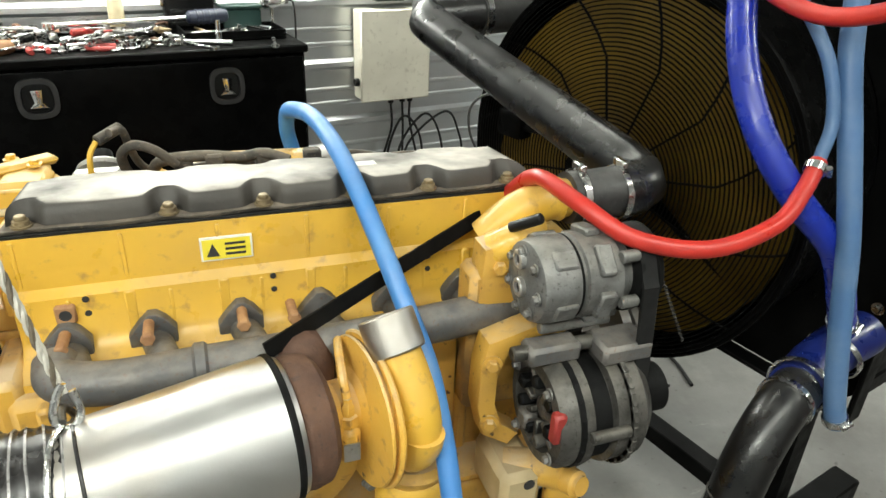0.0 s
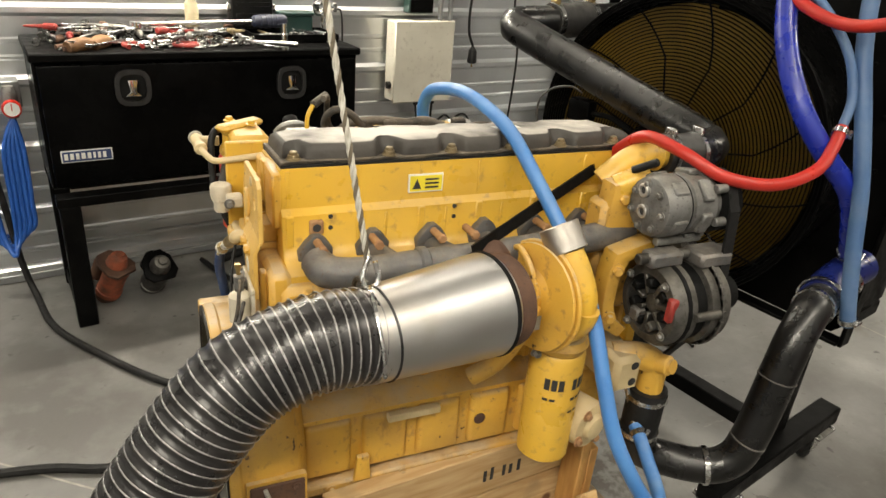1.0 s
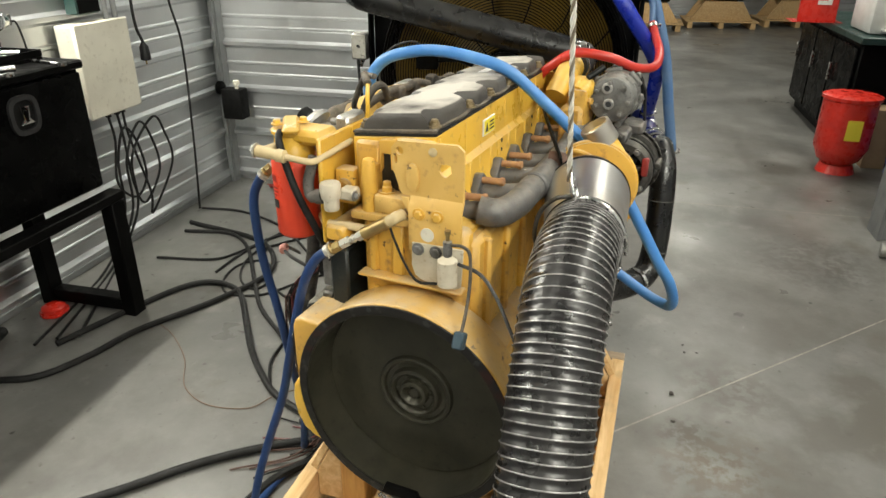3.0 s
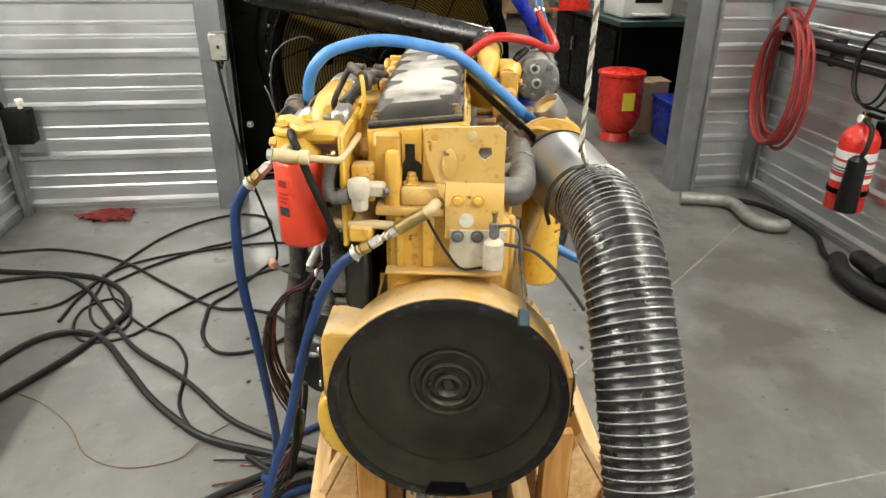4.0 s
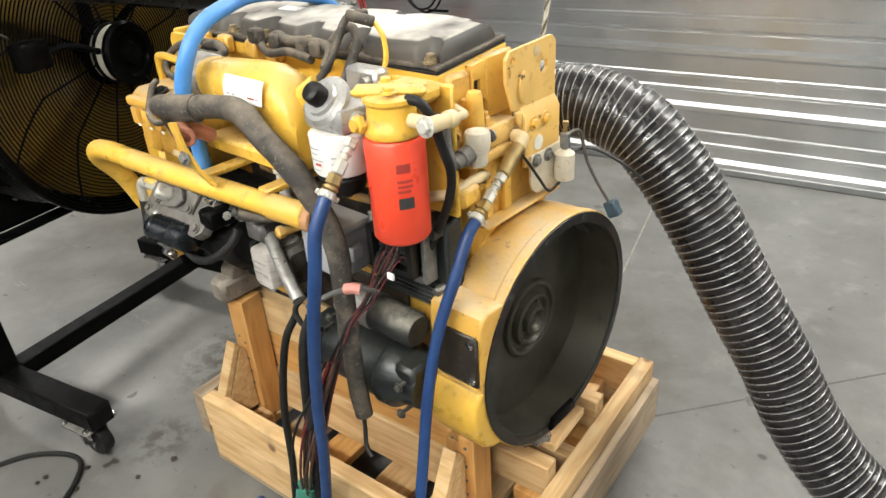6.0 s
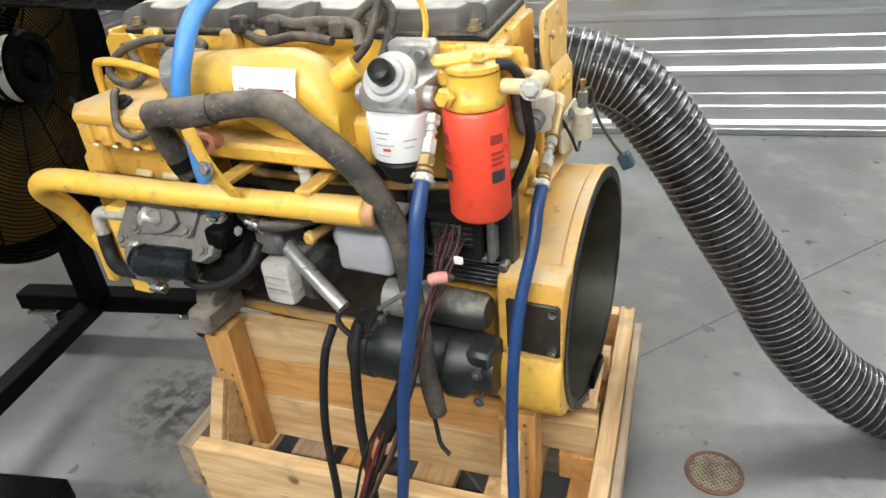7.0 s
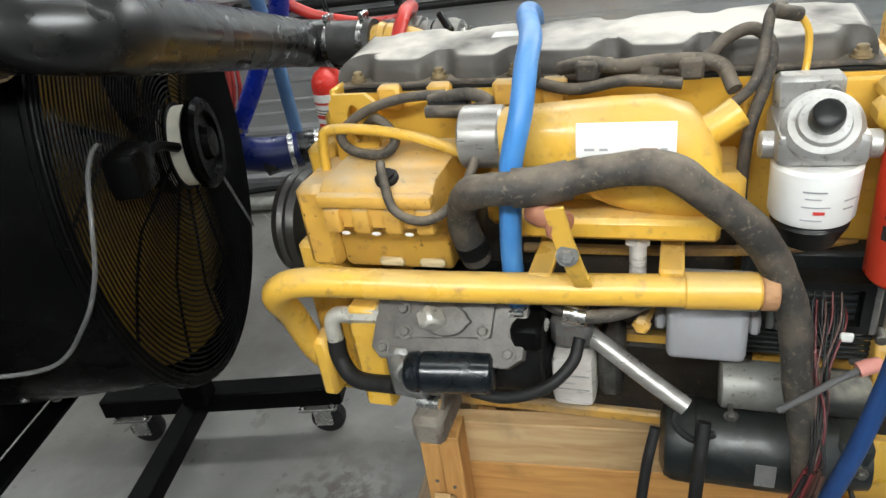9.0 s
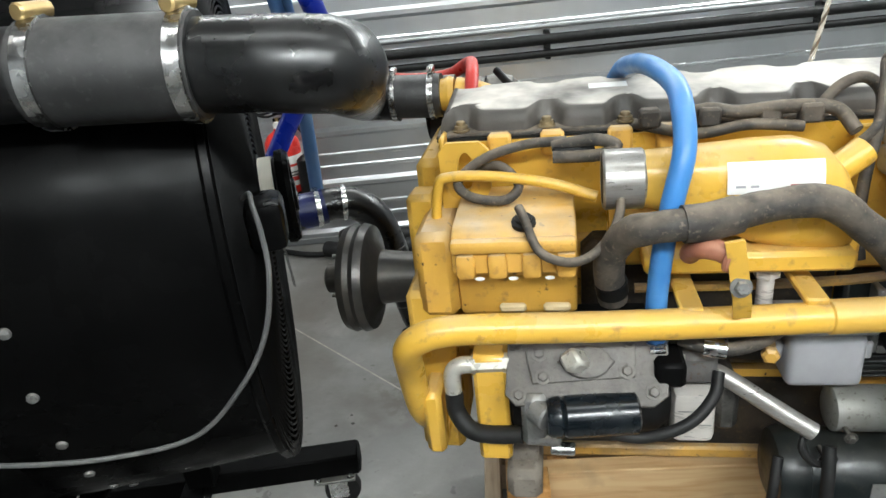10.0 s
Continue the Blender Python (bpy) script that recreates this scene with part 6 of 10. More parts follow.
def ac_compressor():
    o = Vector((0.795, -0.222, 1.065))
    ax = Vector((1, 0.03, 0))
    bm = lathe(B(), o, ax, [(0, 0.045), (0.004, 0.056), (0.02, 0.061), (0.055, 0.061), (0.058, 0.056), (0.066, 0.056), (0.068, 0.06), (0.12, 0.06), (0.125, 0.054), (0.14, 0.05)], 36)
    ribs = []
    for k in range(6):
        a = k * math.pi / 3 + 0.3
        d = Vector((0, math.cos(a), math.sin(a)))
        ribs.append(box(B(), -0.022, 0.022, -0.012, 0.012, -0.006, 0.006, 0.003, m=Matrix.Translation(o + ax * 0.095 + d * 0.062) @ d.to_track_quat("Z", "X").to_matrix().to_4x4()))
        ribs.append(cyl(B(), o + ax * 0.118 + d * 0.064, o + ax * 0.145 + d * 0.064, 0.009, None, 10, 0.002))
    c = part("ac_compressor", bm, AC_ALU, engine, "grimy cast aluminium air-conditioning compressor")
    for b in ribs:
        part("rib", b, AC_ALU, c)
    for k in range(7):
        a = k * 2 * math.pi / 7 + 0.5
        p = o + Vector((0, 0.044 * math.cos(a), 0.044 * math.sin(a)))
        part("face_bolt", hexbolt(B(), p, (-1, 0, 0), 0.0058, 0.006), ALU_DARK, c)
    for y, z in ((0.012, 0.03), (0.005, -0.01)):
        p = o + Vector((0, y, z))
        part("port", ring(B(), p + Vector((0.003, 0, 0)), (-1, 0, 0), 0.014, 0.008, 0.011, 20, 0.002), ALU, c)
        part("port_bore", cyl(B(), p, p - Vector((0.004, 0, 0)), 0.008, None, 14), INK_AND_HOLES, c)
    for k in range(5):
        a = k * 2 * math.pi / 5 + 1.0
        d = Vector((0, math.cos(a), math.sin(a)))
        part("body_pad", box(B(), -0.014, 0.014, -0.017, 0.017, -0.005, 0.004, 0.003, m=Matrix.Translation(o + ax * 0.037 + d * 0.0605) @ d.to_track_quat("Z", "X").to_matrix().to_4x4()), AC_ALU, c)
    part("body_band", ring(B(), o + ax * 0.057, ax, 0.0605, 0.055, 0.003, 40, 0.001), BLACK_MATT, c)
    part("clutch_pulley", lathe(B(), o + ax * 0.142, ax, [(0, 0.05), (0.004, 0.063), (0.01, 0.063), (0.013, 0.058), (0.03, 0.058), (0.033, 0.063), (0.04, 0.063), (0.042, 0.045)], 36), BLACK_MATT, c)
    part("mount_bolt", cyl(B(), o + Vector((0.02, -0.02, -0.066)), o + Vector((0.13, -0.02, -0.066)), 0.009, None, 12, 0.002), ALU_DARK, c)
    part("lead_plug", cyl(B(), (0.8, -0.155, 1.115), (0.83, -0.19, 1.142), 0.008, None, 10, 0.002), PLASTIC_BLACK, c, "black plug on the compressor lead")


def alternator():
    o = Vector((0.812, -0.262, 0.872))
    bm = bell(B(), o, (1, 0, 0), [(0, 0.062), (0.002, 0.078), (0.012, 0.085), (0.05, 0.087), (0.052, 0.079), (0.082, 0.079), (0.084, 0.09), (0.13, 0.089), (0.15, 0.07), (0.155, 0.03), (0.05, 0.03), (0.03, 0.06)], 40)
    al = part("alternator", bm, ALU_GRIMY, engine, "grimy alternator with cooling slots")
    for k in range(26):
        a = k * 2 * math.pi / 26
        d = Vector((0, math.cos(a), math.sin(a)))
        part("fin", box(B(), -0.02, 0.02, -0.004, 0.004, -0.005, 0.006, 0.001, m=Matrix.Translation(o + Vector((0.107, 0, 0)) + d * 0.09) @ d.to_track_quat("Z", "X").to_matrix().to_4x4()), ALU_GRIMY, al)
    for k in range(22):
        a = k * 2 * math.pi / 22
        d = Vector((0, math.cos(a), math.sin(a)))
        q = d.to_track_quat("Z", "X").to_matrix().to_4x4()
        # Black blocks paint the dark of open slots.
        part("vent_slot", box(B(), -0.013, 0.013, -0.0045, 0.0045, -0.004, 0.0006, m=Matrix.Translation(o + Vector((0.032, 0, 0)) + d * 0.0866) @ q), BLACK_MATT, al)
    for k in range(3):
        a = k * 2 * math.pi / 3 + 0.9
        d = Vector((0, math.cos(a), math.sin(a)))
        part("through_bolt_ear", cyl(B(), o + Vector((0.04, 0, 0)) + d * 0.092, o + Vector((0.1, 0, 0)) + d * 0.092, 0.009, None, 12, 0.002), ALU_GRIMY, al)
    part("winding", ring(B(), o + Vector((0.054, 0, 0)), (1, 0, 0), 0.0805, 0.079, 0.026, 40), BLACK_MATT, al)
    # A black disc paints the dark inside the open rear.
    part("inner_shade", cyl(B(), o + Vector((0.031, 0, 0)), o + Vector((0.034, 0, 0)), 0.056, None, 30), BLACK_MATT, al)
    part("hub_cap", lathe(B(), o + Vector((0.03, 0, 0)), (-1, 0, 0), [(0, 0.024), (0.012, 0.022), (0.018, 0.016), (0.02, 0.01)], 20), ALU_GRIMY, al)
    rnd = random.Random(6)
    for k in range(7):
        a = k * 2 * math.pi / 7 + 0.2
        m = Matrix.Translation(o + Vector((0.008, 0, 0))) @ Matrix.Rotation(a, 4, "X")
        part("spoke", box(B(), -0.004, 0.02, 0.02, 0.072, -0.005, 0.005, 0.002, m=m), ALU_GRIMY, al)
        p = o + Vector((-0.004 - 0.008 * rnd.random(), 0.046 * math.cos(a + 0.4), 0.046 * math.sin(a + 0.4)))
        part("rectifier_block", box(B(), 0.004, 0.03, -0.009, 0.009, -0.011, 0.007, 0.003, m=Matrix.Translation(p) @ Matrix.Rotation(a, 4, "X")), rnd.choice((BLACK_MATT, BLACK_MATT, ALU_GRIMY)), al)
    for k in range(4):
        a = k * math.pi / 2 + 0.6
        p = o + Vector((-0.002, 0.071 * math.cos(a), 0.071 * math.sin(a)))
        part("case_bolt", hexbolt(B(), p, (-1, 0, 0), 0.0062, 0.007), ALU_DARK, al)
    part("regulator", box(B(), 0.806, 0.83, -0.25, -0.222, 0.822, 0.85, 0.004), CAST_IRON, al)
    part("terminal_cap", box(B(), 0.804, 0.824, -0.336, -0.318, 0.868, 0.918, 0.004), RED_DULL, al, "red terminal cover")
    bm = B()
    box(bm, 0.79, 0.87, -0.275, -0.235, 0.955, 0.985, 0.006)
    box(bm, 0.89, 0.97, -0.3, -0.24, 0.955, 0.985, 0.006)
    part("upper_lug", bm, CAST_IRON, al)
    part("pivot_bolt", cyl(B(), (0.77, -0.255, 0.972), (0.99, -0.255, 0.972), 0.011, None, 12, 0.002), ALU_GRIMY, al)
    part("drive_pulley", lathe(B(), o + Vector((0.158, 0, 0)), (1, 0, 0), [(0, 0.03), (0.005, 0.038), (0.045, 0.038), (0.05, 0.03)], 28), BLACK_MATT, al)
    bm = B()
    prism(bm, [(0.755, 0.965), (0.835, 0.985), (0.845, 0.965), (0.79, 0.945), (0.775, 0.905), (0.774, 0.85), (0.788, 0.81), (0.82, 0.785), (0.8, 0.765), (0.757, 0.795), (0.744, 0.85), (0.745, 0.92)], "y", -0.215, -0.17, 0.006)
    prism(bm, [(0.76, 1.09), (0.86, 1.1), (0.87, 0.99), (0.8, 0.965), (0.755, 1.0)], "y", -0.165, -0.115, 0.01)
    br = part("accessory_bracket", bm, YELLOW, engine, "cast yellow bracket for compressor and alternator")
    for x, z in ((0.785, 1.06), (0.81, 1.045), (0.762, 0.93), (0.765, 0.82)):
        part("bracket_bolt", hexbolt(B(), (x, -0.165 if z > 1 else -0.215, z), (-0.3, -1, 0), 0.01, 0.01), YELLOW, br)
    # The darker yellow here paints the shade behind the bracket.
    part("bracket_back", box(B(), 0.745, 0.9, -0.16, -0.1, 0.8, 1.05, 0.01), YELLOW_DIRTY, br, "back of the bracket, painted darker for its recess")


def front_end():
    fc = part("front_cover", box(B(), 0.9, 0.945, -0.12, 0.14, 0.6, 1.06, 0.012), YELLOW_CLEAN, engine)
    part("cover_ear", box(B(), 0.905, 0.955, 0.142, 0.2, 0.76, 1.02, 0.01), YELLOW_CLEAN, fc)
    part("cover_foot", box(B(), 0.9, 0.93, 0.202, 0.36, 0.64, 0.756, 0.008), YELLOW_CLEAN, fc)
    part("gear_cover", box(B(), 0.88, 0.95, 0.15, 0.3, 0.6, 0.9, 0.01), YELLOW_CLEAN, fc)
    bm = plate(B(), [(0.892, 1.0), (0.892, 1.09), (0.88, 1.104), (0.83, 1.104), (0.815, 1.09), (0.815, 1.03), (0.83, 1.0)], [oval(0.852, 1.058, 0.013, 0.03)], "y", 0.196, 0.205)
    le = part("front_lifting_eye", bm, YELLOW_CLEAN, engine, "yellow front lifting eye with an oblong hole")
    part("eye_fold", box(B(), 0.815, 0.892, 0.163, 0.1955, 1.0, 1.012, 0.003), YELLOW_CLEAN, le)
    part("eye_web", box(B(), 0.884, 0.892, 0.15, 0.1955, 1.013, 1.11, 0.003), YELLOW_CLEAN, le)
    # thermostat outlet
    bm = tube(B(), [(0.8, -0.075, 1.06), (0.84, -0.085, 1.1), (0.875, -0.085, 1.115), (0.9, -0.085, 1.12)], 0.032, 18)
    tube(bm, [(0.78, -0.14, 1.075), (0.81, -0.15, 1.09), (0.85, -0.12, 1.085), (0.87, -0.08, 1.08)], 0.026, 14)
    lathe(bm, (0.9, -0.085, 1.12), (1, 0, 0), [(0, 0.03), (0.01, 0.035), (0.02, 0.03), (0.04, 0.03)], 20)
    part("thermostat_elbow", bm, YELLOW_CLEAN, engine, "cast yellow water outlet elbow")
    part("front_bracket", flat_bar(B(), [(0.9, -0.03, 1.06), (0.895, -0.03, 1.1), (0.86, -0.03, 1.115)], 0.03, 0.006, (0, 1, 0)), YELLOW, engine)
    # crank damper, fan hub
    bm = lathe(B(), (0.945, 0, CRANK + 0.03), (1, 0, 0), [(0, 0.05), (0.02, 0.115), (0.05, 0.115), (0.055, 0.105), (0.065, 0.105), (0.07, 0.06), (0.1, 0.05)], 40)
    part("crank_damper", bm, BLACK_MATT, engine, "black crankshaft damper")
    bm = lathe(B(), (0.945, 0.0, 0.78), (1, 0, 0), [(0, 0.05), (0.07, 0.05), (0.12, 0.055), (0.135, 0.075), (0.14, 0.105), (0.155, 0.11), (0.165, 0.105), (0.175, 0.11), (0.19, 0.104), (0.195, 0.05), (0.2, 0.032), (0.235, 0.03), (0.24, 0.022)], 44)
    fh = part("fan_drive_hub", bm, mat("bare_dark_hub", (0.06, 0.058, 0.055), (0.1, 0.09, 0.075), rough=0.4, metal=0.6, scale=14, bump=0.1), engine, "bare dark fan drive hub with a pulley flange")
    for k in range(6):
        a = k * math.pi / 3
        part("hub_stud", cyl(B(), (1.135, 0.075 * math.cos(a), 0.78 + 0.075 * math.sin(a)), (1.152, 0.075 * math.cos(a), 0.78 + 0.075 * math.sin(a)), 0.005, None, 8), ALU_DARK, fh)
    # drive belt round the accessory pulleys
    path = [(-0.285, 1.065), (-0.245, 1.125), (-0.18, 1.1), (-0.12, 0.9), (-0.1, 0.62), (-0.05, 0.49), (0.05, 0.49), (-0.02, 0.47), (-0.16, 0.62), (-0.29, 0.83), (-0.3, 0.9)]
    P = spline([(0.955, y, z) for y, z in path + path[:1]], 6)
    bm = B()
    fr = frames_along(P)
    rows = []
    for p, (t, _, _) in zip(P, fr):
        nrm = Vector((1, 0, 0)).cross(t).normalized()
        rows.append([bm.verts.new(p + Vector((x, 0, 0)) + nrm * h) for x, h in ((-0.012, -0.003), (0.012, -0.003), (0.012, 0.003), (-0.012, 0.003))])
    for p, q in zip(rows, rows[1:]):
        for i in range(4):
            bm.faces.new((p[i], p[(i + 1) % 4], q[(i + 1) % 4], q[i]))
    part("drive_belt", bm, RUBBER, engine, "black ribbed drive belt")
    # coolant inlet, low on the turbo side
    bm = box(B(), 0.775, 0.845, -0.262, -0.14, 0.655, 0.742, 0.012)
    wp = part("inlet_bracket", bm, BEIGE_METAL, engine, "pale bracket with two bolt holes")
    for z in (0.682, 0.722):
        part("bolt_hole", cyl(B(), (0.82, -0.2625, z), (0.82, -0.2632, z), 0.0095, None, 14), INK_AND_HOLES, wp)
    part("hose_nipple", tube(B(), [(0.858, -0.262, 0.56), (0.861, -0.245, 0.583), (0.855, -0.232, 0.615), (0.838, -0.225, 0.665)], 0.009, 12), STEEL, wp, "bright bent hose nipple")
    bm = lathe(B(), (0.72, -0.26, 0.6), (0.3, -1, 0), [(-0.06, 0.048), (0.0, 0.053), (0.017, 0.05), (0.02, 0.03), (0.03, 0.026), (0.033, 0.015)], 24)
    oc = part("oil_cooler_end", bm, BEIGE_METAL, engine, "pale round oil cooler end")
    for k in range(4):
        a = k * math.pi / 2 + 0.5
        part("cooler_bolt", hexbolt(B(), (0.723 + 0.042 * math.cos(a), -0.278 + 0.0126 * math.cos(a), 0.6 + 0.042 * math.sin(a)), (0.3, -1, 0), 0.008, 0.008), RUST_YELLOW, oc)
    bm = tube(B(), [(0.8, -0.21, 0.72), (0.85, -0.235, 0.725), (0.885, -0.245, 0.705), (0.89, -0.245, 0.66), (0.89, -0.245, 0.63)], 0.029, 18)
    lathe(bm, (0.885, -0.26, 0.715), (0.3, -0.9, 0.25), [(0, 0.022), (0.025, 0.022), (0.028, 0.016), (0.035, 0.016)], 14)
    part("coolant_inlet_elbow", bm, YELLOW, engine, "yellow coolant inlet elbow")


def intake_side():
    s = [(0.645, 0.285, 1.064, 0.034, 0.034), (0.61, 0.285, 1.063, 0.036, 0.036), (0.56, 0.285, 1.058, 0.042, 0.044), (0.51, 0.28, 1.048, 0.047, 0.056), (0.46, 0.278, 1.037, 0.05, 0.07),
         (0.41, 0.276, 1.03, 0.05, 0.077), (0.37, 0.275, 1.02, 0.05, 0.074), (0.345, 0.275, 1.005, 0.046, 0.058), (0.332, 0.275, 0.995, 0.036, 0.04)]
    bm = loft(B(), s, 32, 2.5)
    box(bm, 0.33, 0.6, 0.21, 0.33, 0.935, 0.965, 0.006)
    box(bm, 0.3, 0.64, 0.16, 0.27, 0.92, 1.0, 0.01)
    tube(bm, [(0.36, 0.27, 1.05), (0.33, 0.265, 1.07), (0.315, 0.26, 1.08)], 0.02, 12)
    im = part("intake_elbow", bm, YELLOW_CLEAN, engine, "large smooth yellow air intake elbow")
    part("intake_collar", ring(B(), (0.598, 0.285, 1.063), (1, 0, 0), 0.0415, 0.034, 0.056, 36, 0.003), MACHINED, im, "bare aluminium collar")
    # A black disc paints the dark of the open bore.
    part("collar_bore", cyl(B(), (0.6525, 0.285, 1.063), (0.6535, 0.285, 1.063), 0.034, None, 28), RUBBER, im)
    def skin(x, zz):
        f = max(0.0, (x - 0.41) / 0.1)
        q = max(0.0, 1 - abs((zz - 1.03 - 0.018 * f) / (0.077 - 0.021 * f)) ** 2.5) ** (1 / 2.5)
        return 0.277 + (0.05 - 0.003 * f) * q

    def patch(xa, xb, za, zb, lift):
        bm, rows = B(), []
        for j in range(9):
            zz = za + (zb - za) * j / 8
            rows.append([bm.verts.new((xa + (xb - xa) * i / 8, skin(xa + (xb - xa) * i / 8, zz) + lift, zz)) for i in range(9)])
        for a, b in zip(rows, rows[1:]):
            for i in range(8):
                bm.faces.new((a[i], a[i + 1], b[i + 1], b[i]))
        return bm
    lb = part("serial_label", patch(0.384, 0.5, 1.05, 1.09, 0.0055), PAPER, im, "white paper label with faint print")
    for x, w in ((0.49, 0.012), (0.472, 0.01), (0.425, 0.02), (0.402, 0.008)):
        part("bar", patch(x - w, x, 1.0585, 1.0615, 0.0062), PLASTIC_GREY if w < 0.013 else RED_DULL, lb)
    # pump housing, front of the intake side: a stepped casting with notched lugs
    bm = prism(B(), [(0.17, 0.86), (0.292, 0.86), (0.3, 0.87), (0.3, 0.925), (0.308, 0.938), (0.333, 0.944), (0.341, 0.952), (0.341, 0.984), (0.333, 1.006), (0.318, 1.016), (0.17, 1.02)], "x", 0.69, 0.865, 0.007)
    ip = part("injection_pump", bm, YELLOW, engine, "yellow injection pump housing")
    part("drive_housing", box(B(), 0.8655, 0.925, 0.18, 0.31, 0.86, 1.0, 0.012), YELLOW, ip)
    for x in (0.705, 0.752, 0.8, 0.845):
        part("lug", box(B(), x - 0.014, x + 0.014, 0.3355, 0.35, 0.944, 0.983, 0.007, seg=2), YELLOW, ip)
    for x in (0.72, 0.785):
        part("lower_lug", box(B(), x - 0.02, x + 0.02, 0.2975, 0.309, 0.868, 0.882, 0.004), BEIGE_METAL, ip)
    part("top_lip", box(B(), 0.69, 0.865, 0.33, 0.351, 0.9835, 1.004, 0.007, seg=2), YELLOW, ip)
    for k, x in enumerate((0.74, 0.79, 0.837)):
        part("paint_chip", prism(B(), oval(x - 0.012, 0.9475, 0.007, 0.003, 9), "y", 0.3502, 0.3508), PAPER, ip)
    part("pump_port", lathe(B(), (0.762, 0.318, 1.015), (0, 0.3, 1), [(0, 0.017), (0.006, 0.017), (0.008, 0.012), (0.012, 0.012)], 16), RUBBER, ip)
    part("coolant_bypass", tube(B(), [(0.9, 0.24, 0.98), (0.89, 0.245, 1.05), (0.87, 0.245, 1.064), (0.8, 0.25, 1.063), (0.72, 0.262, 1.052), (0.66, 0.275, 1.035)], 0.008, 10), YELLOW_CLEAN, engine, "thin yellow bypass pipe")


cylinder_block()
cylinder_head()
valve_cover()
flywheel_housing()
rear_plate()
coolant_sensor()
exhaust_manifold()
turbo()
oil_filter()
ac_compressor()
alternator()
front_end()
intake_side()


def fuel_filters():
    bm = box(B(), 0.075, 0.305, 0.196, 0.206, 0.88, 1.098, 0.003)
    br = part("filter_bracket", bm, YELLOW_CLEAN, engine, "flat yellow filter bracket plate")
    part("bracket_foot", box(B(), 0.07, 0.3, 0.15, 0.1955, 0.89, 0.925, 0.006), YELLOW, br)
    # white filter with hand primer
    c = Vector((0.232, 0.3))
    bm = lathe(B(), (*c, 0.962), (0, 0, 1), [(0, 0.03), (0.004, 0.044), (0.01, 0.047), (0.068, 0.048), (0.072, 0.044)], 32)
    wf = part("white_fuel_filter", bm, WHITE_PAINT, engine, "white spin-on fuel filter with faint print")
    for z, h, a, w in ((1.012, 0.002, 1.2, 0.5), (1.004, 0.0015, 1.25, 0.35), (0.994, 0.0015, 1.2, 0.6), (0.986, 0.004, 1.45, 0.25), (0.978, 0.0015, 1.2, 0.45), (1.0, 0.002, 2.1, 0.4), (0.99, 0.002, 2.1, 0.3)):
        bm = B()
        vs = [bm.verts.new((c.x + 0.0488 * math.cos(a + w * i / 4), c.y + 0.0488 * math.sin(a + w * i / 4), z + q)) for q in (0, h) for i in range(5)]
        for i in range(4):
            bm.faces.new((vs[i], vs[i + 1], vs[i + 6], vs[i + 5]))
        part("bar", bm, INK_RED if h > 0.003 else PLASTIC_GREY, wf)
    part("filter_bowl", lathe(B(), (*c, 0.918), (0, 0, 1), [(0, 0.01), (0.006, 0.014), (0.012, 0.03), (0.04, 0.043), (0.044, 0.04)], 28), PLASTIC_BLACK, wf, "dark water separator bowl")
    bm = B()
    box(bm, 0.185, 0.28, 0.21, 0.33, 1.034, 1.075, 0.01, seg=2)
    box(bm, 0.2, 0.275, 0.207, 0.24, 1.07, 1.112, 0.006)
    cyl(bm, (0.17, 0.3, 1.052), (0.295, 0.3, 1.052), 0.016, None, 16, 0.003)
    lathe(bm, (0.234, 0.31, 1.075), (0, 0.75, 0.66), [(0, 0.042), (0.008, 0.042), (0.014, 0.036), (0.014, 0.028), (0.02, 0.026)], 32)
    hd = part("primer_head", bm, ALU, engine, "cast aluminium filter head")
    o = Vector((0.234, 0.31, 1.075)) + Vector((0, 0.75, 0.66)) * 0.02
    part("primer_knob", lathe(B(), o, (0, 0.75, 0.66), [(0, 0.017), (0.012, 0.018), (0.022, 0.016), (0.025, 0.011), (0.025, 0)], 20), PLASTIC_BLACK, hd, "black primer knob")
    part("head_screw", cyl(B(), (0.215, 0.2085, 1.095), (0.215, 0.255, 1.095), 0.008, None, 12), ALU_DARK, hd)
    # red filter
    c = Vector((0.118, 0.29))
    bm = lathe(B(), (*c, 0.872), (0, 0, 1), [(0, 0.03), (0.003, 0.04), (0.01, 0.0455), (0.165, 0.0465), (0.17, 0.043)], 32)
    rf = part("red_fuel_filter", bm, RED_FILTER, engine, "red spin-on fuel filter with dark print bars")
    for a0 in (2.35, 0.55):
        for z, h, w in ((0.997, 0.014, 0.45), (0.982, 0.004, 0.5), (0.974, 0.004, 0.5), (0.966, 0.004, 0.42), (0.94, 0.018, 0.5)):
            bm = B()
            k = 6
            vs = [bm.verts.new((c.x + 0.0473 * math.cos(a0 + w * i / k), c.y + 0.0473 * math.sin(a0 + w * i / k), z + q)) for q in (0, h) for i in range(k + 1)]
            for i in range(k):
                bm.faces.new((vs[i], vs[i + 1], vs[i + k + 2], vs[i + k + 1]))
            part("bar", bm, RED_DULL if z > 0.95 else INK_AND_HOLES, rf)
    bm = lathe(B(), (*c, 1.044), (0, 0, 1), [(0, 0.042), (0.004, 0.044), (0.014, 0.043), (0.022, 0.037), (0.045, 0.036), (0.05, 0.041), (0.056, 0.041), (0.06, 0.034), (0.062, 0)], 32)
    box(bm, -0.055, 0.055, -0.017, 0.017, 0.0, 0.014, 0.006, m=Matrix.Translation((0.118, 0.29, 1.1)) @ Matrix.Rotation(0.6, 4, "Z"))
    box(bm, 0.09, 0.165, 0.205, 0.29, 1.075, 1.105, 0.01)
    box(bm, 0.145, 0.175, 0.24, 0.29, 1.06, 1.09, 0.008)
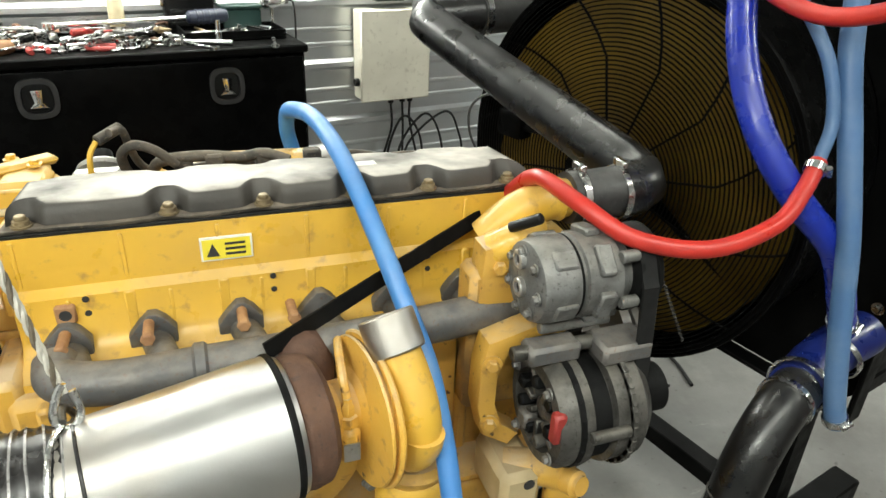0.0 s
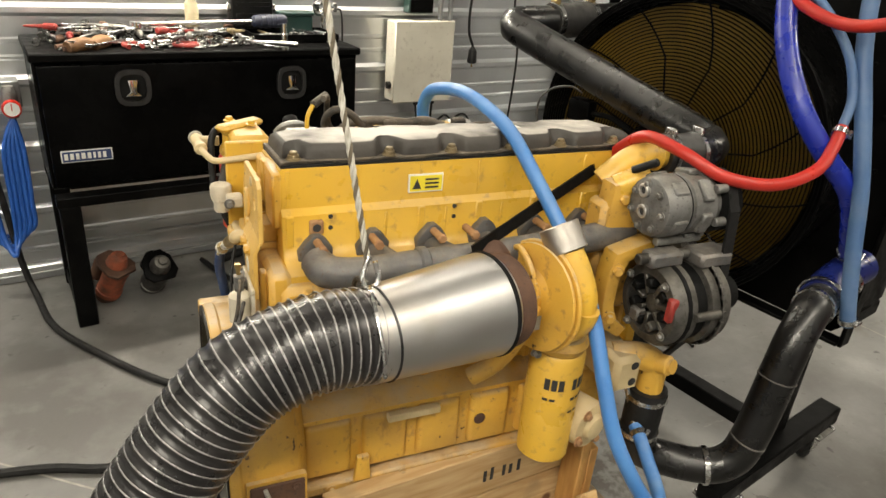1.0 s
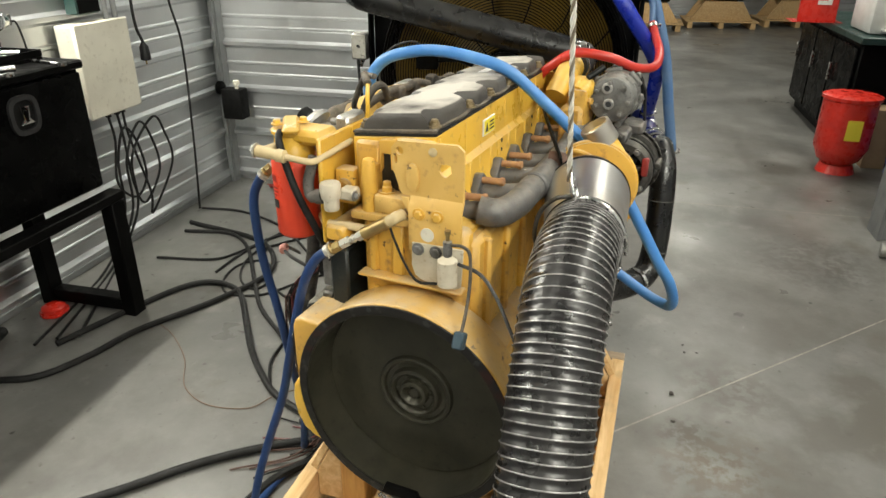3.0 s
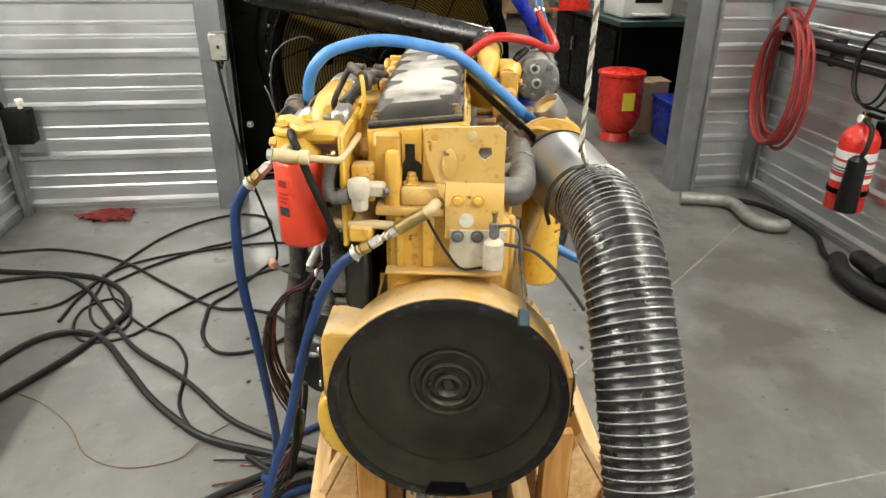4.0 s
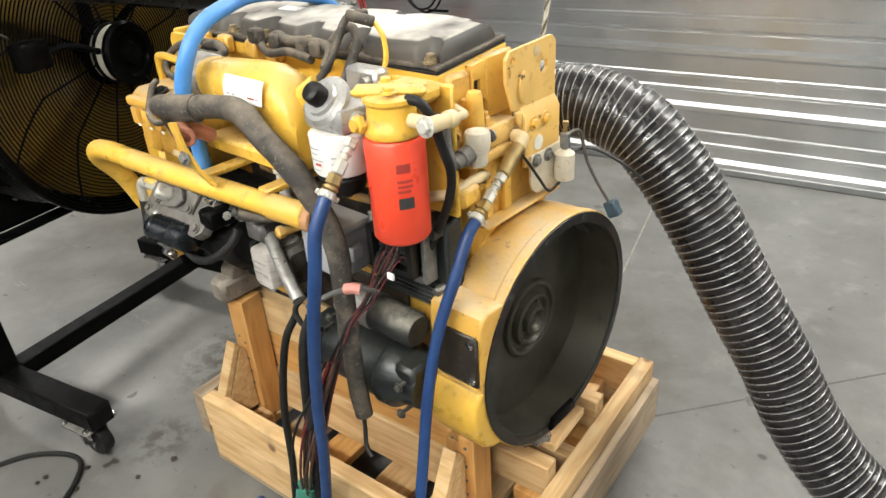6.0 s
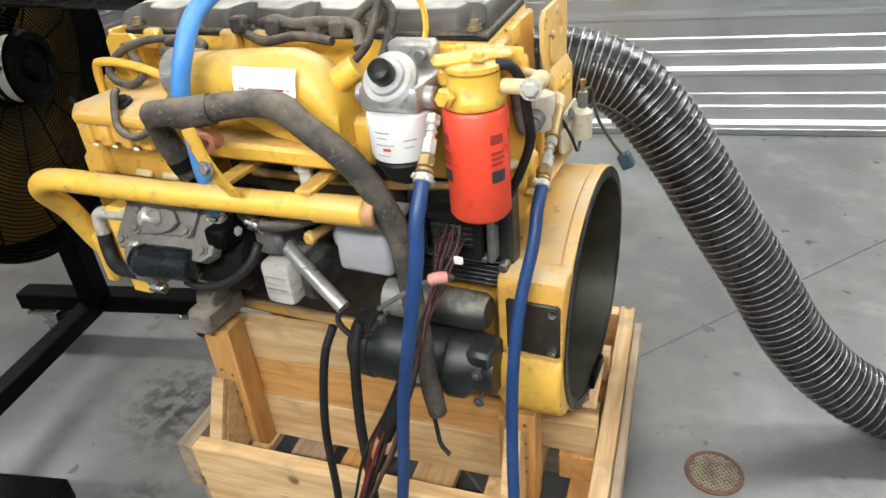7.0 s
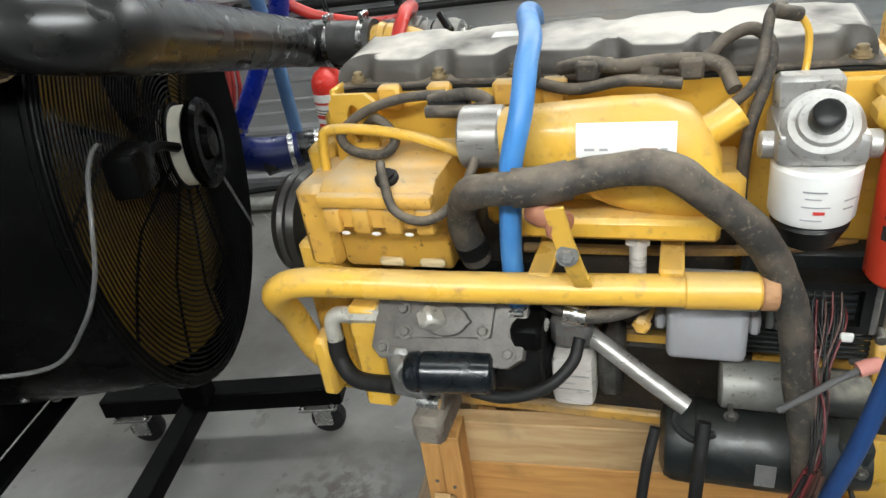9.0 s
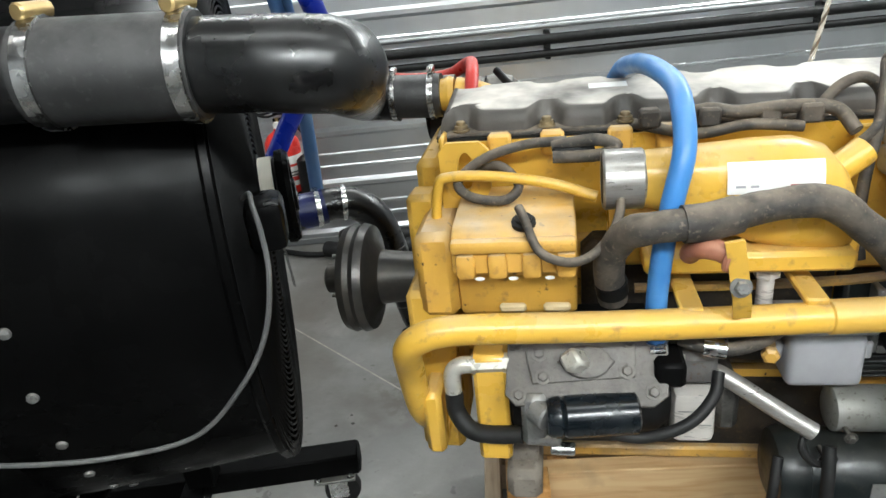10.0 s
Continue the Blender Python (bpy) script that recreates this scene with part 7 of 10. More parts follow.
    fh = part("yellow_filter_head", bm, YELLOW_CLEAN, engine, "cast yellow filter head")
    for x, y, z in ((0.1, 0.31, 1.11), (0.14, 0.275, 1.11)):
        part("head_bolt", hexbolt(B(), (x, y, z), (0, 0, 1), 0.008, 0.008), YELLOW_CLEAN, fh)
    part("side_boss", lathe(B(), (0.14, 0.33, 1.065), (0.2, 1, 0), [(0, 0.014), (0.008, 0.014), (0.01, 0.01), (0.016, 0.01)], 6), YELLOW_CLEAN, fh)
    bm = lathe(B(), (0.03, 0.312, 1.075), (0.05, -0.6, -0.06), [(0, 0.009), (0.002, 0.012), (0.03, 0.012), (0.032, 0.0105), (0.045, 0.0105), (0.047, 0.013), (0.062, 0.013), (0.064, 0.009)], 14)
    cyl(bm, (0.075, 0.295, 1.072), (0.032, 0.298, 1.073), 0.0105, None, 12, 0.002)
    of = part("outlet_fitting", bm, BEIGE_METAL, fh, "pale outlet fitting")
    part("end_nut", hexbolt(B(), (0.03, 0.312, 1.075), (-0.05, 0.6, 0.06), 0.01, 0.008), PALE_STEEL, of)
    part("outlet_pipe", tube(B(), [(0.034, 0.25, 1.069), (0.042, 0.225, 1.064), (0.055, 0.203, 1.059), (0.08, 0.195, 1.062), (0.12, 0.188, 1.068), (0.166, 0.18, 1.075)], 0.0065, 10), BEIGE_METAL, fh)


fuel_filters()


def rail_and_hoses():
    RAIL = [(0.266, 0.346, 0.882), (0.37, 0.358, 0.884), (0.478, 0.369, 0.886), (0.57, 0.385, 0.892), (0.668, 0.4, 0.898), (0.75, 0.41, 0.903), (0.85, 0.42, 0.907), (0.895, 0.424, 0.9), (0.925, 0.412, 0.872), (0.937, 0.37, 0.81), (0.939, 0.325, 0.704), (0.93, 0.27, 0.645), (0.915, 0.22, 0.63)]
    rl = part("coolant_rail", tube(B(), RAIL, 0.021, 20), YELLOW_CLEAN, engine, "long yellow painted coolant tube")
    d = (Vector(RAIL[1]) - Vector(RAIL[0])).normalized()
    part("rail_sleeve", cyl(B(), Vector(RAIL[0]) + d * 0.018, Vector(RAIL[0]) + d * 0.105, 0.0235, None, 22, 0.002), YELLOW_CLEAN, rl)
    part("rusty_end", ring(B(), Vector(RAIL[0]) + d * 0.017, -d, 0.0242, 0.017, 0.019, 24, 0.002), RUST_YELLOW, rl, "bare rusty tube end")
    part("end_bore", cyl(B(), Vector(RAIL[0]) - d * 0.0005, Vector(RAIL[0]) - d * 0.001, 0.0165, None, 20), INK_AND_HOLES, rl)
    for x, y in ((0.37, 0.358), (0.53, 0.378)):
        part("rail_strap", box(B(), x, x + 0.03, 0.17, y + 0.005, 0.902, 0.914, 0.003), YELLOW_CLEAN, rl)
    # wide rubber breather hose
    pts = [(0.642, 0.329, 0.901), (0.649, 0.35, 0.966), (0.631, 0.375, 1.017), (0.596, 0.4, 1.038), (0.534, 0.394, 1.041), (0.467, 0.375, 1.05), (0.396, 0.368, 1.051), (0.349, 0.366, 1.018), (0.297, 0.353, 0.967), (0.262, 0.34, 0.903), (0.238, 0.334, 0.828), (0.228, 0.341, 0.748), (0.213, 0.353, 0.668), (0.203, 0.361, 0.584), (0.193, 0.362, 0.508)]
    h = part("breather_hose", tube(B(), pts, 0.0208, 18, radius=lambda f: 0.0207 - 0.0045 * max(0.0, (f - 0.62) / 0.38) + 0.0006 * math.sin(47 * f) + 0.0004 * math.sin(113 * f)), RUBBER_DUSTY, engine, "thick dusty grey rubber breather hose")
    part("hose_sleeve", tube(B(), [(0.565, 0.398, 1.04), (0.534, 0.394, 1.041), (0.5, 0.384, 1.045)], 0.0238, 18), RUBBER_DUSTY, h)
    part("hose_band", tube(B(), [(0.643, 0.334, 0.915), (0.646, 0.34, 0.935)], 0.0225, 16), BLACK_MATT, h)
    # copper coloured elbow with its strap
    ce = part("copper_elbow", tube(B(), [(0.545, 0.345, 0.975), (0.545, 0.38, 0.998), (0.537, 0.4, 1.008), (0.522, 0.41, 1.008), (0.508, 0.412, 1.0)], 0.0135, 16), COPPER, engine, "copper-coloured pipe elbow")
    part("elbow_mouth", ring(B(), (0.512, 0.412, 1.002), (-0.7, 0.6, -0.2), 0.0195, 0.0105, 0.009, 24, 0.002), COPPER, ce)
    part("elbow_strap", flat_bar(B(), [(0.512, 0.43, 1.03), (0.503, 0.426, 0.985), (0.493, 0.413, 0.94), (0.487, 0.395, 0.908)], 0.022, 0.006, (1, 0, 0.1)), YELLOW_CLEAN, ce)
    part("strap_bolt", hexbolt(B(), (0.5, 0.427, 0.968), (-0.1, 1, 0.2), 0.009, 0.008), ALU_DARK, ce)
    bm = cyl(B(), (0.429, 0.288, 0.93), (0.429, 0.288, 0.912), 0.018, None, 6)
    cyl(bm, (0.429, 0.288, 0.913), (0.429, 0.288, 0.84), 0.0115, None, 14)
    part("steel_fitting", bm, PUMP_ALU, engine, "bright steel fitting under the intake")


rail_and_hoses()


def lower_side():
    # air compressor with its flat head plate
    tilt = Matrix.Translation((0.682, 0.372, 0.822)) @ Matrix.Rotation(radians(-50), 4, "X")
    bm = prism(B(), [(-0.115, -0.05), (-0.11, 0.045), (-0.09, 0.06), (0.1, 0.06), (0.115, 0.045), (0.11, -0.035), (0.04, -0.07), (-0.05, -0.07)], "z", -0.025, 0.0, 0.004)
    ac = part("air_compressor", bm, DUSTY_IRON, engine, "grey air compressor with a bolted head plate", m=tilt)
    bm = prism(B(), [(-0.07, -0.045), (-0.065, 0.02), (0.075, 0.03), (0.085, -0.02), (0.02, -0.06), (-0.02, -0.06)], "z", 0.0005, 0.009, 0.002)
    part("head_plate", bm, DUSTY_IRON, ac, m=tilt)
    for x, y in ((-0.1, -0.04), (-0.09, 0.04), (0.1, -0.03), (0.095, 0.045), (-0.06, -0.03), (0.065, -0.012), (0.0, -0.05), (0.06, 0.02), (-0.055, 0.012)):
        part("head_bolt", hexbolt(B(), (x, y, 0.0 if abs(x) > 0.08 else 0.009), (0, 0, 1), 0.0075, 0.006), DUSTY_IRON, ac, m=tilt)
    bm = prism(B(), [(0.034 * math.cos(k * math.pi / 12) * (1 if k % 12 else 1.15), 0.023 * math.sin(k * math.pi / 12)) for k in range(24)], "z", 0.0095, 0.02, 0.003)
    fl = part("outlet_flange", bm, DUSTY_IRON, ac, "small grey outlet flange", m=tilt)
    part("outlet_nut", box(B(), -0.014, 0.014, -0.014, 0.014, 0.016, 0.05, 0.005, m=Matrix.Rotation(0.5, 4, "Y") @ Matrix.Rotation(0.5, 4, "Z")), PALE_STEEL, fl, "pale plated nut", m=tilt)
    bm = B()
    box(bm, 0.57, 0.79, 0.2, 0.335, 0.66, 0.83, 0.015)
    lathe(bm, (0.56, 0.29, 0.735), (1, 0, 0), [(0, 0.06), (0.02, 0.075), (0.23, 0.075), (0.245, 0.06)], 28)
    part("compressor_crankcase", bm, BLACK_MATT, ac)
    bm = lathe(B(), (0.738, 0.418, 0.762), (-0.99, -0.12, 0), [(0, 0.024), (0.006, 0.0285), (0.018, 0.03), (0.022, 0.026), (0.026, 0.03), (0.122, 0.03), (0.126, 0.024)], 26)
    part("governor_canister", bm, mat("dark_blue_black_enamel", (0.004, 0.006, 0.008), (0.007, 0.01, 0.013), rough=0.25, scale=12), ac, "dark enamelled canister")
    bm = B()
    cyl(bm, (0.77, 0.395, 0.71), (0.72, 0.405, 0.715), 0.012, None, 12, 0.002)
    box(bm, 0.735, 0.775, 0.36, 0.41, 0.7, 0.79, 0.008)
    cyl(bm, (0.755, 0.4, 0.765), (0.735, 0.42, 0.762), 0.02, None, 14, 0.003)
    part("canister_clamp", bm, ALU_DARK, ac)
    part("bright_port", cyl(B(), (0.735, 0.408, 0.7), (0.7, 0.41, 0.7), 0.01, None, 12, 0.002), STEEL, ac)
    bm = box(B(), 0.795, 0.845, 0.27, 0.37, 0.64, 0.83, 0.006)
    part("pump_mount", bm, YELLOW_CLEAN, engine, "upright yellow mounting bracket")
    bm = cyl(B(), (0.79, 0.36, 0.815), (0.845, 0.36, 0.812), 0.015, None, 6)
    tube(bm, [(0.84, 0.36, 0.812), (0.865, 0.361, 0.81), (0.877, 0.362, 0.795), (0.877, 0.363, 0.755)], 0.013, 12)
    part("pale_elbow_fitting", bm, PALE_STEEL, ac, "pale steel elbow fitting")
    part("delivery_hose", tube(B(), [(0.877, 0.363, 0.765), (0.874, 0.368, 0.73), (0.845, 0.382, 0.705), (0.775, 0.392, 0.71)], 0.014, 12), RUBBER, ac)
    # bracket and hose to the right of the compressor
    bm = box(B(), 0.548, 0.59, 0.33, 0.39, 0.79, 0.83, 0.006)
    part("hose_block", bm, BLACK_SATIN, ac)
    part("signal_hose", tube(B(), [(0.65, 0.4, 0.72), (0.6, 0.405, 0.72), (0.545, 0.4, 0.74), (0.51, 0.38, 0.77), (0.5, 0.36, 0.8)], 0.0085, 12), RUBBER, ac)
    # steel gear pump
    bm = box(B(), 0.488, 0.552, 0.225, 0.322, 0.64, 0.73, 0.012, seg=2)
    gp = part("gear_pump", bm, PUMP_ALU, engine, "bright aluminium gear pump body")
    for z in (0.68, 0.705):
        part("pump_groove", box(B(), 0.495, 0.545, 0.3222, 0.323, z - 0.005, z - 0.003), ALU, gp)
    part("pump_end", box(B(), 0.555, 0.59, 0.21, 0.315, 0.645, 0.735, 0.008), BLACK_MATT, gp)
    part("pump_flange", box(B(), 0.45, 0.486, 0.2, 0.3, 0.645, 0.735, 0.01), ALU_GRIMY, gp)
    bm = tube(B(), [(0.505, 0.285, 0.757), (0.49, 0.3, 0.758), (0.47, 0.31, 0.75), (0.415, 0.33, 0.718), (0.36, 0.347, 0.686)], 0.0135, 14)
    part("bent_steel_pipe", bm, MACHINED, gp, "bent bright steel pipe")
    part("pipe_nut", cyl(B(), (0.525, 0.275, 0.757), (0.492, 0.296, 0.758), 0.019, None, 6, 0.003), CAST_IRON, gp)
    part("pipe_block", box(B(), 0.49, 0.55, 0.24, 0.32, 0.745, 0.8, 0.01), CAST_IRON, gp)
    part("yellow_union", lathe(B(), (0.42, 0.31, 0.8), (0.2, 1, 0), [(-0.06, 0.009), (0, 0.009), (0.004, 0.0125), (0.014, 0.0125), (0.018, 0.008)], 6), YELLOW, gp)
    part("supply_hose", tube(B(), [(0.55, 0.33, 0.835), (0.5, 0.35, 0.83), (0.45, 0.34, 0.832), (0.4, 0.3, 0.835)], 0.01, 12), RUBBER_DUSTY, gp)
    part("hose_ferrule", cyl(B(), (0.52, 0.345, 0.832), (0.49, 0.35, 0.83), 0.0145, None, 14), STEEL, gp)
    # grey relay box and engine computer
    bm = box(B(), 0.284, 0.39, 0.22, 0.3, 0.728, 0.818, 0.012, seg=3)
    gb = part("grey_box", bm, PLASTIC_GREY, engine, "smooth grey moulded control box")
    part("box_lid", box(B(), 0.274, 0.4, 0.215, 0.306, 0.82, 0.834, 0.005), PLASTIC_GREY, gb)
    for x in (0.268, 0.391):
        part("box_latch", box(B(), x, x + 0.015, 0.25, 0.28, 0.765, 0.795, 0.004), PLASTIC_GREY, gb)
    bm = box(B(), 0.1, 0.29, 0.165, 0.21, 0.685, 0.862, 0.006)
    ecm = part("engine_computer", bm, TEAL_BLACK, engine, "dark finned engine control module")
    part("connector_shell", box(B(), 0.14, 0.238, 0.211, 0.245, 0.772, 0.842, 0.006), PLASTIC_BLACK, ecm)
    part("connector_lip", plate(B(), [(0.136, 0.768), (0.242, 0.768), (0.242, 0.846), (0.136, 0.846)], [[(0.148, 0.779), (0.23, 0.779), (0.23, 0.835), (0.148, 0.835)]], "y", 0.2452, 0.262), PLASTIC_BLACK, ecm)
    for k in range(5):
        part("pin_bar", box(B(), 0.152, 0.226, 0.2455, 0.252, 0.783 + 0.0105 * k, 0.789 + 0.0105 * k, 0.001), TEAL_BLACK, ecm)
    for x in (0.121, 0.246):
        part("connector_lever", box(B(), x, x + 0.012, 0.212, 0.243, 0.752, 0.86, 0.003), ALU_DARK, ecm, "dull alloy connector lever")
    part("lever_bar", box(B(), 0.134, 0.245, 0.22, 0.24, 0.748, 0.762, 0.003), ALU_DARK, ecm)
    for k in range(6):
        part("cooling_fin", box(B(), 0.105, 0.285, 0.2105, 0.219, 0.692 + 0.009 * k, 0.696 + 0.009 * k, 0.001), TEAL_BLACK, ecm)
    for z in (0.74, 0.85):
        part("ecm_standoff", cyl(B(), (0.11, 0.211, z), (0.11, 0.236, z), 0.0085, None, 12, 0.002), ALU_GRIMY, ecm)
    # harness strands out of the connector
    rnd = random.Random(3)
    for k in range(14):
        x = 0.165 + 0.0035 * k
        pts = [(x, 0.25, 0.8 + 0.012 * (k % 3)), (x + 0.002, 0.275, 0.79), (0.192 + rnd.uniform(-0.012, 0.012), 0.31 + rnd.uniform(-0.008, 0.008), 0.737), (0.194 + rnd.uniform(-0.012, 0.012), 0.356 + rnd.uniform(-0.008, 0.008), 0.708), (0.204 + rnd.uniform(-0.01, 0.01), 0.4 + rnd.uniform(-0.008, 0.008), 0.648), (0.225 + rnd.uniform(-0.008, 0.008), 0.418 + rnd.uniform(-0.008, 0.008), 0.59)]
        part("wire", tube(B(), pts, 0.0015, 6, 5), (WIRE_RED, RUBBER, WIRE_BROWN, RUBBER, RUBBER)[k % 5], ecm)
    bf = part("heater_hose_tail", lathe(B(), (0.5825, 0.341, 0.83), (0, -0.05, -1), [(0, 0.0155), (0.012, 0.0165), (0.014, 0.019), (0.026, 0.019), (0.028, 0.013), (0.05, 0.013)], 14), PALE_STEEL, engine, "pale plated hose tail")
    part("tail_nut", cyl(B(), (0.56, 0.35, 0.813), (0.545, 0.353, 0.813), 0.009, None, 6), PALE_STEEL, bf)
    part("white_tag", box(B(), 0.158, 0.174, 0.281, 0.287, 0.77, 0.784, 0.002), PAPER, ecm)
    part("mount_boss", lathe(B(), (0.112, 0.17, 0.712), (0, 1, 0), [(0, 0.022), (0.04, 0.022), (0.044, 0.014), (0.036, 0.01), (0.036, 0)], 18), YELLOW_DIRTY, engine)
    # starter motor with solenoid
    bm = lathe(B(), (0.395, 0.27, 0.555), (-1, 0, 0), [(0, 0.04), (0.008, 0.06), (0.02, 0.066), (0.05, 0.067), (0.052, 0.064), (0.2, 0.064), (0.205, 0.068), (0.23, 0.066), (0.25, 0.05), (0.285, 0.045)], 34)
    box(bm, 0.11, 0.16, 0.24, 0.31, 0.54, 0.61, 0.008)
    st = part("starter_motor", bm, TEAL_BLACK, engine, "black starter motor")
    bm = lathe(B(), (0.315, 0.27, 0.672), (-1, 0, 0), [(0, 0.03), (0.004, 0.036), (0.085, 0.036), (0.09, 0.034)], 28)
    part("solenoid_can", bm, CAN_GREY, st, "bare metal solenoid can")
    part("solenoid_end", lathe(B(), (0.224, 0.27, 0.672), (-1, 0, 0), [(0, 0.034), (0.09, 0.033), (0.1, 0.027)], 28), mat("dusty_dark_can", (0.022, 0.024, 0.023), (0.045, 0.044, 0.039), rough=0.5, metal=0.2, scale=18, fine=(0.02, 0.019, 0.017), dust=(0.27, 0.25, 0.2), dust_amount=0.95, level=0.2), st)
    part("name_plate", box(B(), 0.235, 0.262, 0.3335, 0.3355, 0.54, 0.58), ALU, st)
    for x, z in ((0.3, 0.66), (0.33, 0.62), (0.13, 0.58), (0.13, 0.52), (0.17, 0.535)):
        part("terminal", hexbolt(cyl(B(), (x, 0.3, z), (x, 0.33, z), 0.004, None, 10), (x, 0.326, z), (0, 1, 0), 0.0065, 0.006), ALU_GRIMY, st)
    part("starter_lead", tube(B(), [(0.32, 0.335, 0.63), (0.35, 0.35, 0.63), (0.375, 0.35, 0.66), (0.36, 0.33, 0.69)], 0.0055, 8), RUBBER, st)
    bm = box(B(), 0.755, 0.815, 0.17, 0.3, 0.487, 0.55, 0.012)
    cyl(bm, (0.76, 0.235, 0.55), (0.81, 0.235, 0.55), 0.03, None, 18, 0.004)
    part("front_engine_foot", bm, mat("dusty_bare_casting", (0.2, 0.175, 0.145), (0.12, 0.1, 0.08), rough=0.75, scale=16, fine=(0.06, 0.05, 0.04), bump=0.3, dust=(0.34, 0.3, 0.24), dust_amount=0.6), engine, "dusty bare cast engine foot")
    # hoses, clips and grime-coloured small pipes
    part("block_pipe", tube(B(), [(0.15, 0.18, 0.87), (0.25, 0.21, 0.865), (0.4, 0.22, 0.862), (0.6, 0.22, 0.86)], 0.008, 8), YELLOW_DIRTY, engine)
    part("lube_line", tube(B(), [(0.085, 0.292, 1.1), (0.066, 0.284, 1.095), (0.056, 0.272, 1.07), (0.054, 0.255, 1.02), (0.056, 0.238, 0.975), (0.075, 0.226, 0.92), (0.105, 0.222, 0.86), (0.131, 0.223, 0.811)], 0.0075, 10), RUBBER, engine, "dark drain pipe past the filter")
    # Near-black for grime and for painted shade behind the rail.
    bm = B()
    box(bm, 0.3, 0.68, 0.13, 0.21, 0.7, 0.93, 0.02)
    part("side_casting", bm, OILY_SHADE, engine)


lower_side()


def top_harness():
    rnd = random.Random(8)
    runs = [[(0.84, 0.2, 1.05), (0.8, 0.235, 1.075), (0.77, 0.25, 1.05), (0.79, 0.26, 1.03), (0.84, 0.255, 1.035), (0.86, 0.24, 1.055), (0.82, 0.23, 1.085), (0.76, 0.22, 1.1), (0.7, 0.21, 1.1)],
            [(0.72, 0.22, 1.095), (0.66, 0.23, 1.105), (0.63, 0.235, 1.095), (0.655, 0.24, 1.085), (0.72, 0.24, 1.085)],
            [(0.768, 0.318, 1.04), (0.76, 0.335, 1.03), (0.74, 0.362, 0.992), (0.7, 0.372, 0.98), (0.665, 0.365, 0.992), (0.638, 0.345, 1.025), (0.63, 0.3, 1.06), (0.64, 0.25, 1.085)],
            [(0.54, 0.18, 1.12), (0.5, 0.195, 1.13), (0.46, 0.2, 1.125), (0.4, 0.205, 1.13), (0.34, 0.21, 1.125), (0.32, 0.24, 1.1)],
            [(0.6, 0.175, 1.11), (0.52, 0.21, 1.1), (0.45, 0.215, 1.11), (0.38, 0.22, 1.105)],
            [(0.33, 0.255, 1.08), (0.3, 0.25, 1.11), (0.29, 0.23, 1.15), (0.285, 0.21, 1.18), (0.27, 0.18, 1.185)],
            [(0.36, 0.2, 1.12), (0.33, 0.19, 1.15), (0.3, 0.19, 1.16), (0.28, 0.2, 1.14), (0.285, 0.22, 1.1), (0.3, 0.24, 1.05), (0.305, 0.25, 0.98), (0.3, 0.26, 0.92)]]
    for k, r in enumerate(runs):
        part("wiring_loom", tube(B(), r, (0.0075, 0.009, 0.0065, 0.0095, 0.008, 0.0065, 0.008)[k], 10), RUBBER_DUSTY, engine, "dusty grey wiring loom" if k == 0 else "")
    part("loom_plug", cyl(B(), (0.285, 0.212, 1.185), (0.25, 0.185, 1.172), 0.009, None, 10, 0.002), RUBBER_DUSTY, engine, "loose grey plug")
    part("yellow_lead", tube(B(), [(0.25, 0.185, 1.172), (0.238, 0.18, 1.15), (0.236, 0.18, 1.115), (0.24, 0.19, 1.09)], 0.0045, 8), YELLOW_CLEAN, engine, "short yellow lead")
    for x, y in ((0.42, 0.2), (0.5, 0.2), (0.58, 0.19), (0.37, 0.21)):
        part("loom_connector", box(B(), x - 0.015, x + 0.015, y - 0.012, y + 0.012, 1.108, 1.135, 0.004), RUBBER_DUSTY, engine)
    part("dark_canister", cyl(B(), (0.66, 0.225, 1.085), (0.72, 0.225, 1.085), 0.013, None, 14, 0.003), PLASTIC_BLACK, engine)
    for x in (0.55, 0.62, 0.72, 0.8):
        part("head_lug", box(B(), x - 0.018, x + 0.018, 0.163, 0.185, 1.07, 1.108, 0.005), YELLOW, engine)


top_harness()


# ---- exhaust cone and flexible duct ----
A_EX = Vector((-0.22, -0.042, 0.002)).normalized()
cone0 = Vector((0.454, -0.25, 0.92))
ec = thing("exhaust_cone", cone0, "brushed stainless reducing cone clamped to the turbine outlet", "exhaust cone")
part("cone_skin", lathe(B(), cone0, A_EX, [(-0.012, 0.088), (0.0, 0.0935), (0.006, 0.093), (0.03, 0.0922), (0.21, 0.0785), (0.245, 0.0755)], 64), BRUSHED, ec)
part("rear_band", ring(B(), cone0 + A_EX * -0.005, A_EX, 0.0952, 0.09, 0.009, 64, 0.002), BLACK_MATT, ec, "dark band clamp")

duct_pts = [(0.235, -0.2905, 0.92), (0.185, -0.298, 0.928), (0.124, -0.303, 0.927), (0.031, -0.312, 0.894), (-0.047, -0.323, 0.815), (-0.13, -0.336, 0.699), (-0.212, -0.348, 0.563), (-0.303, -0.36, 0.424), (-0.39, -0.364, 0.285), (-0.498, -0.366, 0.172), (-0.64, -0.375, 0.1), (-0.85, -0.42, 0.083), (-1.3, -0.62, 0.083), (-1.9, -0.95, 0.083)]


